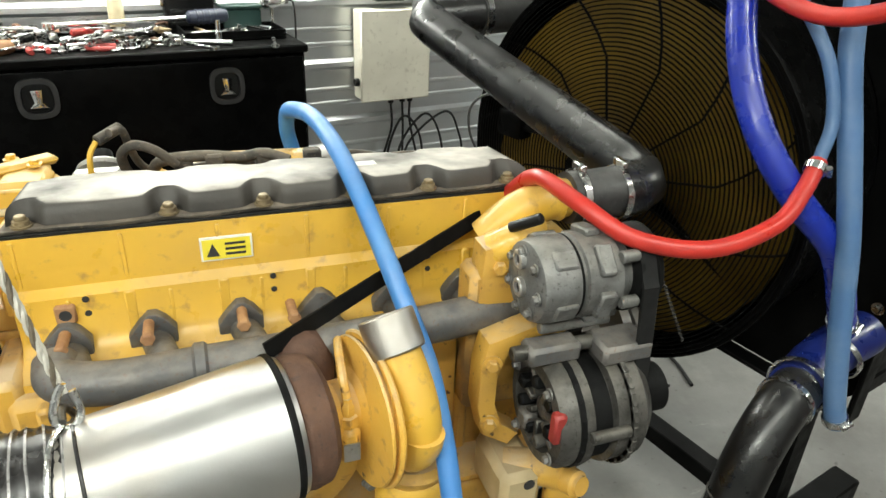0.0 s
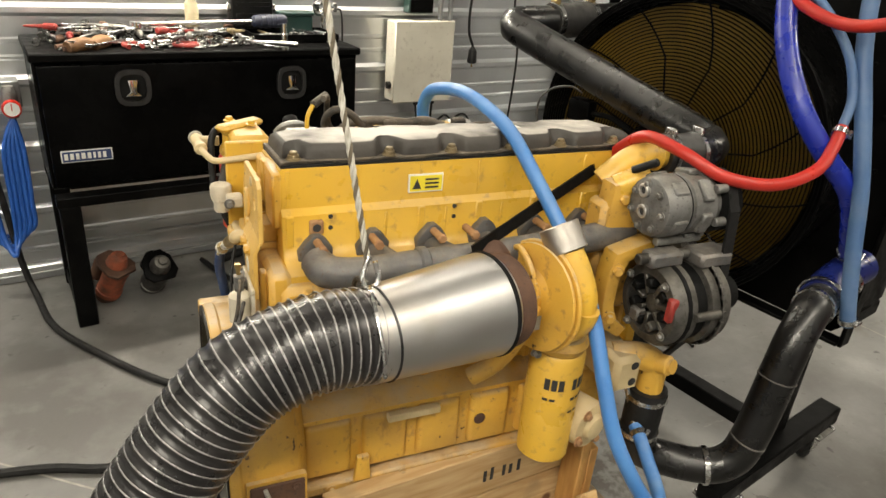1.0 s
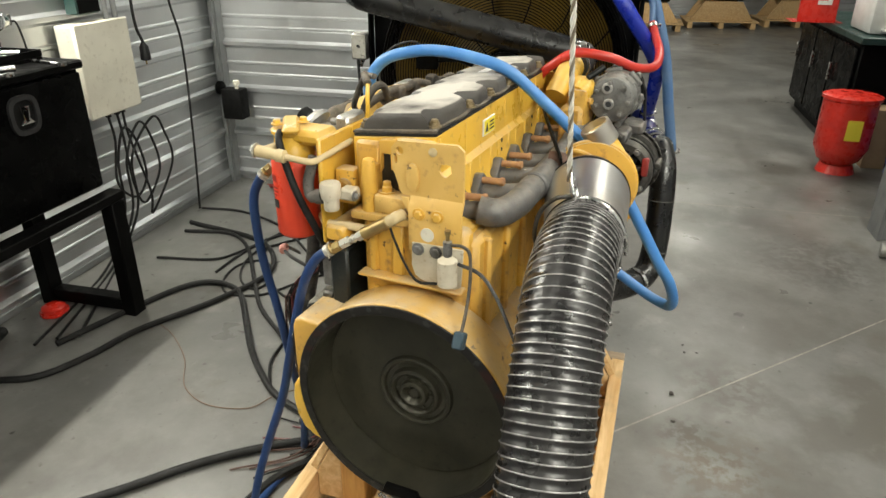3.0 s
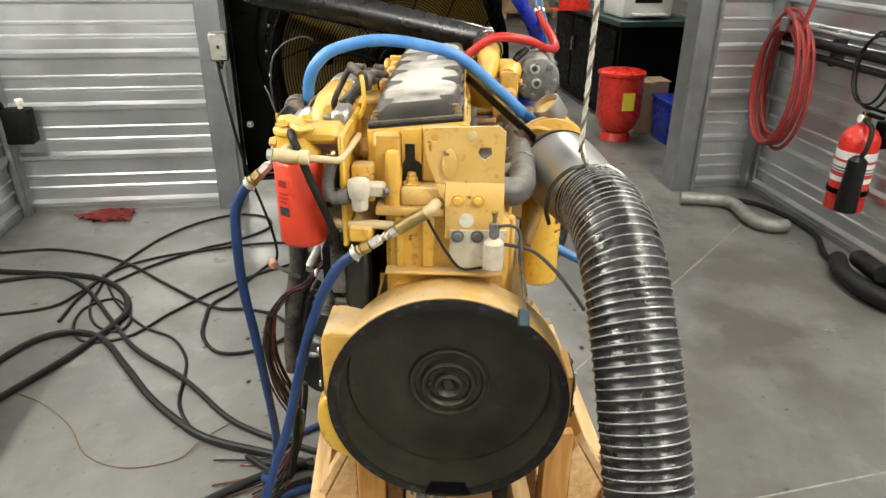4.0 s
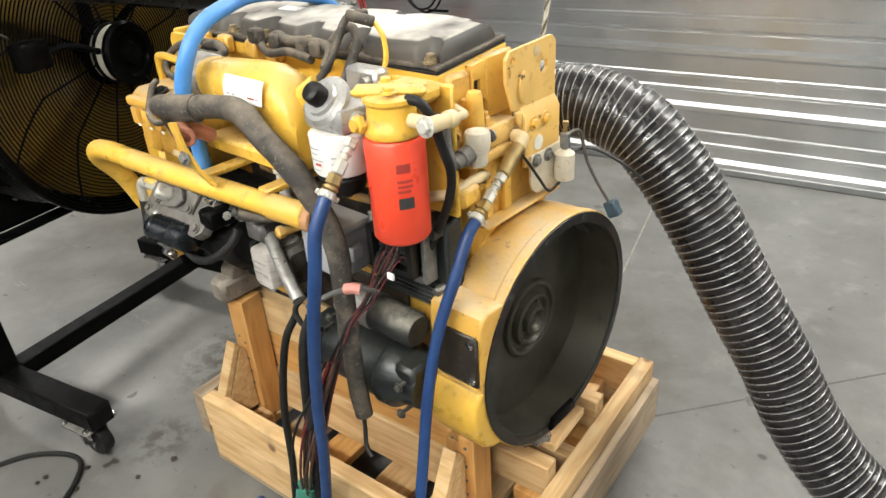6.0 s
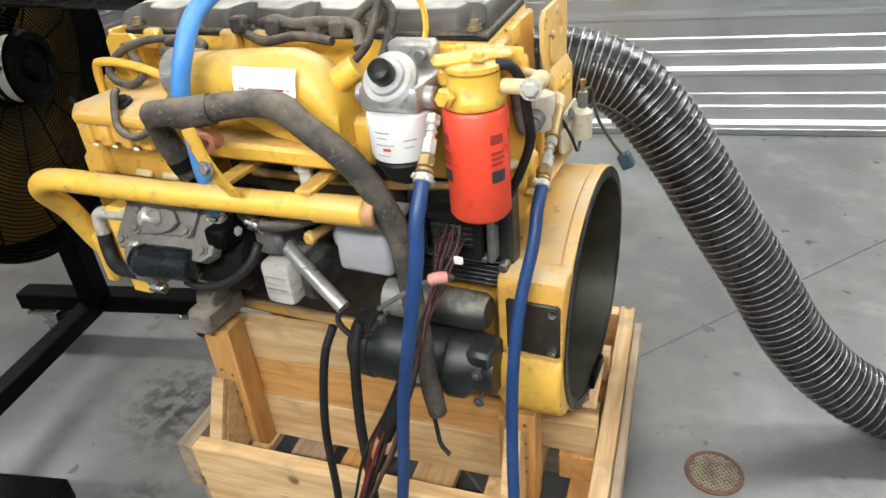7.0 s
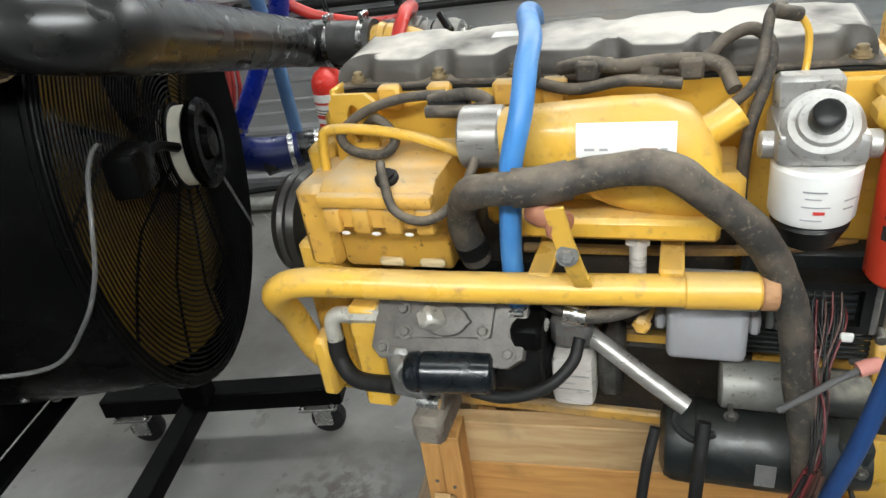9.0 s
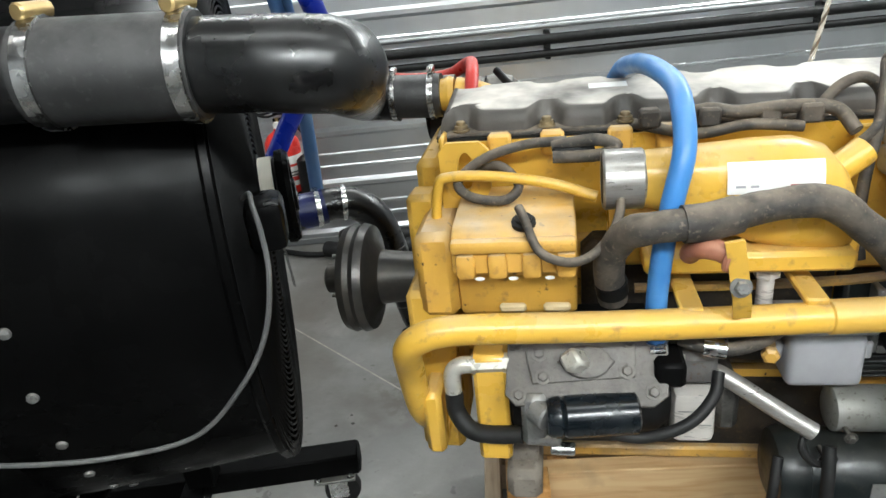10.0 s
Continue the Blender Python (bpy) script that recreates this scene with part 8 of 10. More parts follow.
def flexible_duct():
    t = thing("flexible_duct", (-0.5, -0.3, 0.0), "black vinyl exhaust duct ribbed with a bright wire helix", "exhaust duct")
    path = spline(duct_pts, 40)
    # even spacing along the line
    cum = [0.0]
    for a, b in zip(path, path[1:]):
        cum.append(cum[-1] + (b - a).length)
    total, sub = cum[-1], 6
    turn = [0.0]
    for a, b in zip(cum, cum[1:]):
        turn.append(turn[-1] + (b - a) / (0.0122 + 0.006 * min(1.0, a / 0.45)))
    count = int(turn[-1]) * sub
    even, j = [], 0
    for k in range(count + 1):
        s = k / sub
        while j < len(cum) - 2 and turn[j + 1] < s:
            j += 1
        f = (s - turn[j]) / max(1e-9, turn[j + 1] - turn[j])
        even.append(path[j].lerp(path[j + 1], f))
    fr = frames_along(even)
    n, R = 32, 0.0765
    bm, rows = B(), []
    for k, (p, (tg, u, v)) in enumerate(zip(even, fr)):
        row = []
        for i in range(n):
            a = 2 * math.pi * i / n
            ph = 2 * math.pi * (k / sub - i / n)
            sag = 0.002 * (0.5 - 0.5 * math.cos(ph)) + 0.0006 * math.sin(5 * a + 0.9 * k / sub)
            row.append(bm.verts.new(p + (u * math.cos(a) + v * math.sin(a)) * (R - sag)))
        rows.append(row)
    for a, b in zip(rows, rows[1:]):
        for i in range(n):
            bm.faces.new((a[i], a[(i + 1) % n], b[(i + 1) % n], b[i]))
    part("duct_skin", bm, DUCT_BLACK, t, "glossy black vinyl skin", angle=80)
    bm, rows, m = B(), [], 4
    steps = int(turn[-1]) * n
    for q in range(steps + 1):
        k = min(len(even) - 2, q / n * sub)
        k0 = int(k)
        f = k - k0
        p = even[k0].lerp(even[k0 + 1], f)
        tg, u, v = fr[k0]
        a = 2 * math.pi * q / n
        d = u * math.cos(a) + v * math.sin(a)
        rows.append([bm.verts.new(p + d * (R + 0.0006 + 0.0011 * math.cos(s)) + tg * 0.0014 * math.sin(s)) for s in (0.0, 1.57, 3.14, 4.71)])
    for a, b in zip(rows, rows[1:]):
        for i in range(m):
            bm.faces.new((a[i], a[(i + 1) % m], b[(i + 1) % m], b[i]))
    part("wire_helix", bm, DUCT_WIRE, t, "bright wire helix", angle=80)
    d0 = cone0 + A_EX * 0.212
    part("duct_clamp", ring(B(), d0 + A_EX * 0.004, A_EX, 0.0803, 0.0775, 0.004, 48, 0.001), DUCT_BLACK, t, "dark cuff where the duct overlaps the cone")


flexible_duct()


# ---- hoist rope with its hook ----
def rope():
    lo, hi = Vector((0.232, -0.256, 1.03)), Vector((-0.125, -0.216, 3.095))
    t = thing("hoist_rope", lo, "twisted white nylon rope with a hook holding the exhaust duct", "rope")
    a, u, v = basis(hi - lo)
    L = (hi - lo).length
    for s in range(3):
        pts = [lo + a * (L * k / 280) + (u * math.cos(2 * math.pi * (k / 7 + s / 3)) + v * math.sin(2 * math.pi * (k / 7 + s / 3))) * 0.0026 for k in range(281)]
        part("strand", tube(B(), pts, 0.003, 6, straight=True), ROPE if s else mat("soiled_nylon_rope", (0.17, 0.14, 0.1), (0.11, 0.09, 0.065), rough=0.8, scale=60), t)
    hook = [(0.234, -0.258, 1.045), (0.226, -0.262, 1.03), (0.22, -0.268, 1.01), (0.226, -0.272, 0.997), (0.24, -0.272, 0.997), (0.247, -0.266, 1.012), (0.242, -0.26, 1.035)]
    part("hook", tube(B(), hook, 0.0045, 10), STEEL, t, "bright snap hook")
    cl = [(0.228, -0.272, 1.003), (0.222, -0.235, 0.995), (0.225, -0.205, 0.96), (0.23, -0.195, 0.91), (0.235, -0.205, 0.87)]
    part("sling", tube(B(), cl, 0.0045, 8), ALU_GRIMY, t, "dull wire sling round the duct end")
    part("sling", tube(B(), [(0.228, -0.275, 1.0), (0.222, -0.31, 1.004), (0.22, -0.345, 0.985), (0.222, -0.372, 0.945), (0.225, -0.378, 0.9)], 0.0035, 8), STEEL, t)


rope()


# ---- wooden crate under the engine, a little askew to it ----
CRATE = Matrix.Translation((0.4225, -0.014, 0)) @ Matrix.Rotation(radians(5.5), 4, "Z")


def crate():
    t = thing("wooden_crate", CRATE.translation, "rough pine engine crate with open slats and nailed braces", "crate", "", radians(5.5))

    def plank(x0, x1, y0, y1, z0, z1, w=PINE, label="", nm="plank"):
        # grain runs along the longest side, which is local x
        d = Vector((x1 - x0, y1 - y0, z1 - z0))
        c = Vector(((x0 + x1) / 2, (y0 + y1) / 2, (z0 + z1) / 2))
        if d.y > d.x and d.y > d.z:
            m, e = Matrix.Rotation(math.pi / 2, 4, "Z"), Vector((d.y, d.x, d.z))
        elif d.z > d.x:
            m, e = Matrix.Rotation(-math.pi / 2, 4, "Y"), Vector((d.z, d.y, d.x))
        else:
            m, e = ID, d
        bm = box(B(), -e.x / 2, e.x / 2, -e.y / 2, e.y / 2, -e.z / 2, e.z / 2, 0.0025)
        ob = new(nm, finish(bm, nm, w))
        ob.parent = t
        ob.matrix_basis = CRATE @ Matrix.Translation(c) @ m
        ob.matrix_parent_inverse = world_of(t).inverted()
        return tagged(ob, label)

    L, W = 0.478, 0.365
    # runners and deck slats
    for y in (-0.31, 0.0, 0.31):
        plank(-L + 0.02, L - 0.02, y - 0.045, y + 0.045, 0.0, 0.085, PINE_GREY, nm="runner")
    for x, w, m in ((-0.43, 0.09, PINE_ORANGE), (-0.27, 0.1, PINE), (-0.085, 0.1, PINE), (0.105, 0.085, PINE_ORANGE), (0.235, 0.095, PINE_GREY), (0.385, 0.09, PINE)):
        plank(x - w / 2, x + w / 2, -W + 0.04, W - 0.04, 0.087, 0.112, m, nm="deck_slat")
    # outer frame: two boards high along the sides
    for s in (-1, 1):
        y0, y1 = (W - 0.038, W) if s > 0 else (-W, -W + 0.038)
        plank(-L + 0.04, L - 0.04, y0, y1, 0.135, 0.232, PINE)
        plank(-L + 0.042, L - 0.042, y0 + 0.002, y1 - 0.002, 0.03, 0.132, PINE)
    plank(-L, -L + 0.038, -W, W, 0.115, 0.236, PINE)
    plank(-L - 0.021, -L - 0.001, -W + 0.006, W - 0.02, 0.06, 0.19, PINE_GREY)
    plank(L - 0.038, L, -W, W, 0.1, 0.232, PINE_GREY)
    # engine bearers, boards stacked on edge
    for s, boards in ((1, ((0.115, 0.247, PINE), (0.2505, 0.36, PINE_ORANGE), (0.3635, 0.468, PINE))), (-1, ((0.115, 0.25, PINE), (0.2535, 0.375, PINE), (0.3785, 0.497, PINE)))):
        y0, y1 = (0.148, 0.186) if s > 0 else (-0.178, -0.14)
        for k, (z0, z1, m) in enumerate(boards):
            plank(-0.262 + 0.002 * k, 0.42, y0 + 0.004 * (k % 2), y1 - 0.004 * (k % 2), z0, z1 - 0.002, m)
        for x in (0.385 if s > 0 else 0.345, -0.29):
            ya, yb = (0.1875, 0.25) if s > 0 else (-0.242, -0.1795)
            top = 0.485 if s > 0 else 0.5
            w = 0.038 if s > 0 else 0.024
            plank(x - w - 0.002, x - 0.002, ya, yb, 0.115, top - (0.1 if x < 0 else 0), PINE_ORANGE, nm="post")
            plank(x, x + w, ya, yb - 0.012 if s > 0 else yb, 0.115, top - 0.03 - (0.1 if x < 0 else 0), PINE_ORANGE, nm="post")
            # three-cornered brace from the post out to the side board
            yo, yi = (W - 0.04, yb + 0.002) if s > 0 else (-W + 0.04, ya - 0.002)
            bm = prism(B(), [(yi, 0.16), (yi, 0.34), (yi + s * 0.014, 0.36), (yo, 0.235), (yo, 0.16)], "x", x - 0.02, x + 0.018, 0.002, 1)
            part("brace", bm, PINE, t, m=CRATE)
            part("brace_strip", prism(B(), [(yi + s * 0.016, 0.362), (yo + s * 0.003, 0.238), (yo + s * 0.018, 0.25), (yi + s * 0.028, 0.375)], "x", x - 0.02, x + 0.012, 0.0015, 1), PINE, t, "pale nailed strip", m=CRATE)
            for f in (0.15, 0.4, 0.65, 0.9):
                p = Vector((x - 0.004, yi + s * 0.0235 + (yo - yi - s * 0.012) * f, 0.37 - 0.124 * f))
                part("nail_head", cyl(B(), p, p + Vector((0, s * 0.0012, 0.0018)), 0.0035, None, 8), CAST_IRON, t, m=CRATE)
            y2, y3 = (yb + 0.002, W - 0.04) if s > 0 else (-W + 0.04, ya - 0.002)
            plank(x - 0.075, x - 0.024, y2, y3, 0.115, 0.155, PINE, nm="block")
            plank(x + 0.022, x + 0.06, y2, y3, 0.115, 0.2, PINE, nm="block")
    # rear cradle under the flywheel housing
    plank(-0.438, -0.3, 0.1, 0.14, 0.19, 0.275, PINE, nm="beam")
    plank(-0.438, -0.3, -0.14, -0.1, 0.19, 0.275, PINE, nm="beam")
    plank(-0.438, -0.36, 0.06, 0.15, 0.115, 0.187, PINE_ORANGE, nm="block")
    plank(-0.438, -0.36, -0.15, -0.06, 0.115, 0.187, PINE_ORANGE, nm="block")
    plank(-0.43, -0.335, -0.05, 0.09, 0.2775, 0.297, PINE, nm="pad")
    plank(-0.43, 0.42, -0.02, 0.02, 0.115, 0.2, PINE, nm="beam")
    plank(0.3, 0.34, -0.16, 0.147, 0.3, 0.425, PINE_ORANGE, nm="beam")
    # stencilled bars on the turbo side
    for x, h in ((0.1, 0.03), (0.118, 0.034), (0.15, 0.03), (0.168, 0.026), (0.19, 0.032)):
        part("bar", box(B(), x, x + 0.008, -0.1796, -0.1783, 0.415, 0.415 + h), INK_AND_HOLES, t, m=CRATE)
    for x in (0.365, 0.402, -0.27, -0.31):
        for z in (0.2, 0.24, 0.28, 0.33):
            part("nail_head", cyl(B(), (x, 0.2495 if x in (0.365, -0.31) else 0.2375, z + 0.03), (x, 0.2515 if x in (0.365, -0.31) else 0.2395, z + 0.03), 0.004, None, 8), CAST_IRON, t, m=CRATE)


crate()

# crumpled clear bag left on the cradle pad
rnd = random.Random(5)
bm = B()
bmesh.ops.create_icosphere(bm, subdivisions=3, radius=0.03)
for v in bm.verts:
    f = 1 + 0.28 * math.sin(9 * v.co.x * 33 + 2) * math.cos(7 * v.co.y * 33) + rnd.uniform(-0.12, 0.12)
    v.co = Vector((v.co.x * f * 1.1, v.co.y * f * 1.3, max(-0.008, v.co.z * f * 0.45)))
CLEAR = mat("clear_film", (0.8, 0.79, 0.76), rough=0.12)
CLEAR.node_tree.nodes["Principled BSDF"].inputs["Transmission Weight"].default_value = 0.85
solid("plastic_bag", bm, CLEAR, "small crumpled clear plastic bag on the crate", "bag", m=Matrix.Translation((0.035, 0.035, 0.308)))


# ---- fan and cooler cart: p away from the engine, q across ----
HUB_Q, HUB_Z, FAN_R = 0.103, 1.027, 0.393


def cart():
    t = thing("cooling_fan_cart", CART @ Vector((0, 0.1, 0)), "black charge-air cooler and drum fan on a wheeled steel stand", "fan cart", "", radians(14))
    q0, q1 = -0.36, 0.64
    bm = B()
    # cooler frame
    box(bm, -0.06, 0.1, q0, q1, 0.58, 0.63, 0.006)
    box(bm, -0.06, 0.1, q0, q1, 1.6, 1.66, 0.006)
    box(bm, -0.06, 0.1, q0, q0 + 0.06, 0.632, 1.598, 0.006)
    box(bm, -0.06, 0.1, q1 - 0.06, q1, 0.632, 1.598, 0.006)
    part("cooler_frame", bm, BLACK_SATIN, t, "welded black frame", m=CART)
    # sheet with a round opening, towards the engine
    bm = B()
    n, hq = 64, 0.16

    def to_edge(co, si):
        f = min(((q1 if co > 0 else q0) - hq) / co if abs(co) > 1e-6 else 9, ((1.66 if si > 0 else 0.55) - HUB_Z) / si if abs(si) > 1e-6 else 9)
        return hq + co * f, HUB_Z + si * f
    turn = [(math.cos(2 * math.pi * i / n), math.sin(2 * math.pi * i / n)) for i in range(n)]
    loops = []
    for x in (-0.078, -0.063):
        loops.append([bm.verts.new((x, *to_edge(co, si))) for co, si in turn])
        loops.append([bm.verts.new((x, hq + 0.4 * co, HUB_Z + 0.4 * si)) for co, si in turn])
    fo, fi, bo, bi = loops
    for i in range(n):
        j = (i + 1) % n
        bm.faces.new((fo[i], fo[j], fi[j], fi[i]))
        bm.faces.new((bo[j], bo[i], bi[i], bi[j]))
        bm.faces.new((fi[i], fi[j], bi[j], bi[i]))
        bm.faces.new((fo[j], fo[i], bo[i], bo[j]))
    part("shroud_sheet", bm, BLACK_SATIN, t, "flat black shroud sheet", m=CART)
    # folded edge of the shroud
    bm = B()
    box(bm, -0.13, -0.079, q0 - 0.012, q0, 0.54, 1.66, 0.003)
    box(bm, -0.13, -0.079, q1, q1 + 0.012, 0.54, 1.66, 0.003)
    box(bm, -0.13, -0.079, q0 + 0.001, q1 - 0.001, 0.537, 0.549, 0.003)
    part("shroud_edge", bm, BLACK_SATIN, t, m=CART)
    # cooler core behind
    bm = B()
    box(bm, -0.04, 0.06, q0 + 0.061, q1 - 0.061, 0.631, 1.599)
    core = part("cooler_core", bm, BLACK_MATT, t, "dark finned cooler core", m=CART)
    for k in range(26):
        z = 0.65 + 0.0365 * k
        part("core_tube", box(B(), 0.0605, 0.066, q0 + 0.065, q1 - 0.065, z, z + 0.012, 0.001), ALU_DARK, core, m=CART)
    # drum
    o = FANM @ Vector((-0.08, HUB_Q, HUB_Z))
    ax = FANM.to_3x3() @ Vector((-1, 0, 0))
    bm = ring(B(), o, ax, FAN_R + 0.004, FAN_R - 0.004, 0.298, 72)
    ring(bm, o + ax * 0.284, ax, FAN_R + 0.016, FAN_R - 0.004, 0.016, 72, 0.004)
    drum = part("fan_drum", bm, BLACK_PAINT, t, "rolled black fan drum", angle=40)
    # collar from the back of the drum to the sheet
    bm = B()
    back = [bm.verts.new(o + FANM.to_3x3() @ Vector((0, FAN_R * 0.985 * co, FAN_R * 0.985 * si))) for co, si in turn]
    front = [bm.verts.new(CART @ Vector((-0.079, hq + 0.398 * co, HUB_Z + 0.398 * si))) for co, si in turn]
    for i in range(n):
        bm.faces.new((back[i], back[(i + 1) % n], front[(i + 1) % n], front[i]))
    part("drum_collar", bm, BLACK_SATIN, drum)
    for k in range(9):
        a = radians(28 - 12 * k)
        p = o + ax * 0.06 + FANM.to_3x3() @ Vector((0, (FAN_R + 0.004) * math.cos(a), (FAN_R + 0.004) * math.sin(a)))
        part("seam_rivet", lathe(B(), p, FANM.to_3x3() @ Vector((0, math.cos(a), math.sin(a))), [(0, 0.007), (0.003, 0.006), (0.004, 0.003)], 10), ALU_DARK, drum)
    for k in range(20):
        a = 2 * math.pi * k / 20
        p = CART @ Vector((-0.0785, hq + (FAN_R + 0.05) * math.cos(a), HUB_Z + (FAN_R + 0.05) * math.sin(a)))
        part("drum_rivet", lathe(B(), p, ax, [(0, 0.006), (0.003, 0.005), (0.004, 0.003)], 10), BLACK_SATIN, drum)
    # wire guard
    g0 = FANM @ Vector((-0.381, HUB_Q, HUB_Z))
    a_, u_, v_ = basis(ax)
    gd = part("guard_hub", ring(B(), g0 + ax * 0.008, ax, 0.075, 0.066, 0.006, 40, 0.001), BLACK_SATIN, t, "concentric black wire guard")
    for k in range(38):
        R = 0.085 + (FAN_R - 0.072) * k / 37
        dome = 0.011 * (1 - (R / FAN_R) ** 2)
        pts = [g0 + ax * dome + (u_ * math.cos(2 * math.pi * i / 64) + v_ * math.sin(2 * math.pi * i / 64)) * R for i in range(65)]
        part("guard_ring", tube(B(), pts, 0.0017, 4, straight=True), BLACK_SATIN, gd, angle=80)
    for k in range(12):
        a = 2 * math.pi * k / 12 + 0.2
        pts = []
        for i in range(9):
            R = 0.07 + (FAN_R - 0.055) * i / 8
            aa = a + (0.0 if i < 5 else 0.07 * (i - 4))
            pts.append(g0 + ax * (0.011 * (1 - (R / FAN_R) ** 2) - 0.004) + (u_ * math.cos(aa) + v_ * math.sin(aa)) * R)
        part("guard_spoke", tube(B(), pts, 0.0026, 6, straight=True), BLACK_SATIN, gd)
    # motor in front of the guard, with a white band
    bm = lathe(B(), g0 - ax * 0.025, ax, [(-0.12, 0.06), (-0.01, 0.06), (0.0, 0.078), (0.012, 0.078), (0.016, 0.064), (0.062, 0.064), (0.066, 0.076), (0.078, 0.078), (0.086, 0.072), (0.086, 0.055), (0.078, 0.05), (0.078, 0.03), (0.09, 0.026), (0.092, 0)], 36)
    mo = part("fan_motor", bm, BLACK_PAINT, t, "black fan motor with a pale band")
    part("pale_band", ring(B(), g0 - ax * 0.005, ax, 0.0685, 0.0645, 0.04, 36), CREAM, mo, "pale band round the motor")
    part("terminal_box", box(B(), -0.435, -0.387, HUB_Q + 0.215, HUB_Q + 0.29, HUB_Z + 0.02, HUB_Z + 0.085, 0.012, seg=2), BLACK_PAINT, mo, m=FANM)
    part("conduit", tube(B(), [FANM @ Vector(p) for p in ((-0.41, HUB_Q + 0.07, HUB_Z + 0.02), (-0.41, HUB_Q + 0.15, HUB_Z + 0.05), (-0.415, HUB_Q + 0.22, HUB_Z + 0.05))], 0.008, 8), BLACK_SATIN, mo)
    lead = ((-0.42, 0.29, 0.1), (-0.432, 0.315, 0.113), (-0.437, 0.35, 0.108), (-0.445, 0.39, 0.09), (-0.447, 0.42, 0.05), (-0.43, 0.43, -0.015), (-0.39, 0.425, -0.079), (-0.323, 0.415, -0.14), (-0.224, 0.415, -0.146), (-0.125, 0.42, -0.126), (-0.085, 0.43, -0.1))
    part("motor_lead", tube(B(), [LEADM @ Vector((p, HUB_Q + q, HUB_Z - 0.007 + z)) for p, q, z in lead], 0.0031, 8), CORD_GREY, mo, "grey motor lead")
    # yellow blades behind the guard
    for k in range(6):
        bm = B()
        rows = []
        for i in range(7):
            R = 0.06 + (FAN_R - 0.085) * i / 6
            half = 0.56 + 0.03 * i / 6
            row = []
            for j in range(9):
                f = j / 8 * 2 - 1
                aa = 2 * math.pi * k / 6 + f * half
                row.append(g0 + ax * (-0.055 + f * 0.028) + (u_ * math.cos(aa) + v_ * math.sin(aa)) * R)
            rows.append([bm.verts.new(p) for p in row])
        for a, b in zip(rows, rows[1:]):
            for j in range(8):
                bm.faces.new((a[j], a[j + 1], b[j + 1], b[j]))
        bmesh.ops.solidify(bm, geom=bm.faces[:], thickness=0.003)
        part("fan_blade", bm, FAN_YELLOW, t, "broad yellow fan blade")
    # stand
    for q, up, p0 in ((-0.309, -0.262, -0.155), (0.468, 0.468, -0.13)):
        part("upright", box(B(), p0, p0 + 0.07, up - 0.034, up + 0.034, 0.18, 0.57, 0.004), BLACK_SATIN, t, m=CART)
        ft = part("foot", box(B(), -0.515, 0.2, q - 0.036, q + 0.036, 0.115, 0.178, 0.005), BLACK_SATIN, t, m=CART)
        part("end_cap", box(B(), -0.518, -0.5155, q - 0.03, q + 0.03, 0.12, 0.173, 0.001), BLACK_MATT, ft, m=CART)
        for p in (-0.445, 0.115):
            part("caster_plate", box(B(), p - 0.055, p + 0.055, q - 0.05, q + 0.05, 0.106, 0.114, 0.002), ALU_DARK, ft, "dull steel mounting plate", m=CART)
            for dp in (-0.043, 0.043):
                for dq in (-0.041, 0.041):
                    part("plate_bolt", hexbolt(B(), (p + dp, q + dq, 0.1145), (0, 0, 1), 0.006, 0.006), STEEL, ft, m=CART)
            c = part("caster", box(B(), p - 0.03, p + 0.022, q - 0.028, q - 0.023, 0.035, 0.105, 0.002), STEEL, t, "swivel caster with a black wheel", m=CART)
            part("fork", box(B(), p - 0.03, p + 0.022, q + 0.023, q + 0.028, 0.035, 0.105, 0.002), STEEL, c, m=CART)
            part("tyre", lathe(B(), (p - 0.012, q - 0.02, 0.05), (0, 1, 0), [(0, 0.036), (0.004, 0.047), (0.012, 0.05), (0.028, 0.05), (0.036, 0.047), (0.04, 0.036)], 24), RUBBER, c, m=CART)
            part("wheel_hub", cyl(B(), (p - 0.012, q - 0.0225, 0.05), (p - 0.012, q + 0.0225, 0.05), 0.016, None, 14), STEEL, c, m=CART)
    part("cross_bar", box(B(), -0.125, -0.065, -0.272, 0.431, 0.12, 0.175, 0.004), BLACK_SATIN, t, m=CART)
    for q, z in ((q0 + 0.03, 1.3), (q0 + 0.03, 0.8), (q1 - 0.03, 1.3), (q1 - 0.03, 0.75)):
        part("frame_bolt", hexbolt(B(), (-0.0785, q, z), (-1, 0, 0), 0.009, 0.008), STEEL, t, m=CART)
    # lifting chain left hanging over the shroud
    for k in range(24):
        p = FANM @ Vector((-0.397, HUB_Q - 0.14 - 0.0046 * k, HUB_Z - 0.11 - 0.0072 * k))
        part("chain_link", tube(B(), [p + Vector((0.0026 * (k % 2) * math.cos(a), 0.0026 * ((k + 1) % 2) * math.cos(a), 0.0052 * math.sin(a))) for a in [2 * math.pi * i / 8 for i in range(9)]], 0.0008, 4, straight=True), ALU_DARK, t)
    # charge-air pipework
    up = [(1.02, -0.085, 1.122), (1.045, -0.084, 1.124), (1.062, -0.077, 1.126), (1.07, -0.058, 1.131), (1.066, -0.03, 1.139), (1.03, 0.11, 1.172), (0.97, 0.34, 1.227), (0.916, 0.54, 1.275), (0.91, 0.568, 1.283), (0.918, 0.588, 1.289), (0.94, 0.594, 1.292), (0.97, 0.59, 1.294), (1.06, 0.588, 1.298)]
    pp = part("upper_charge_pipe", tube(B(), up, 0.044, 24, straight=True), PIPE_BLACK, t, "glossy black charge-air pipe", angle=60)
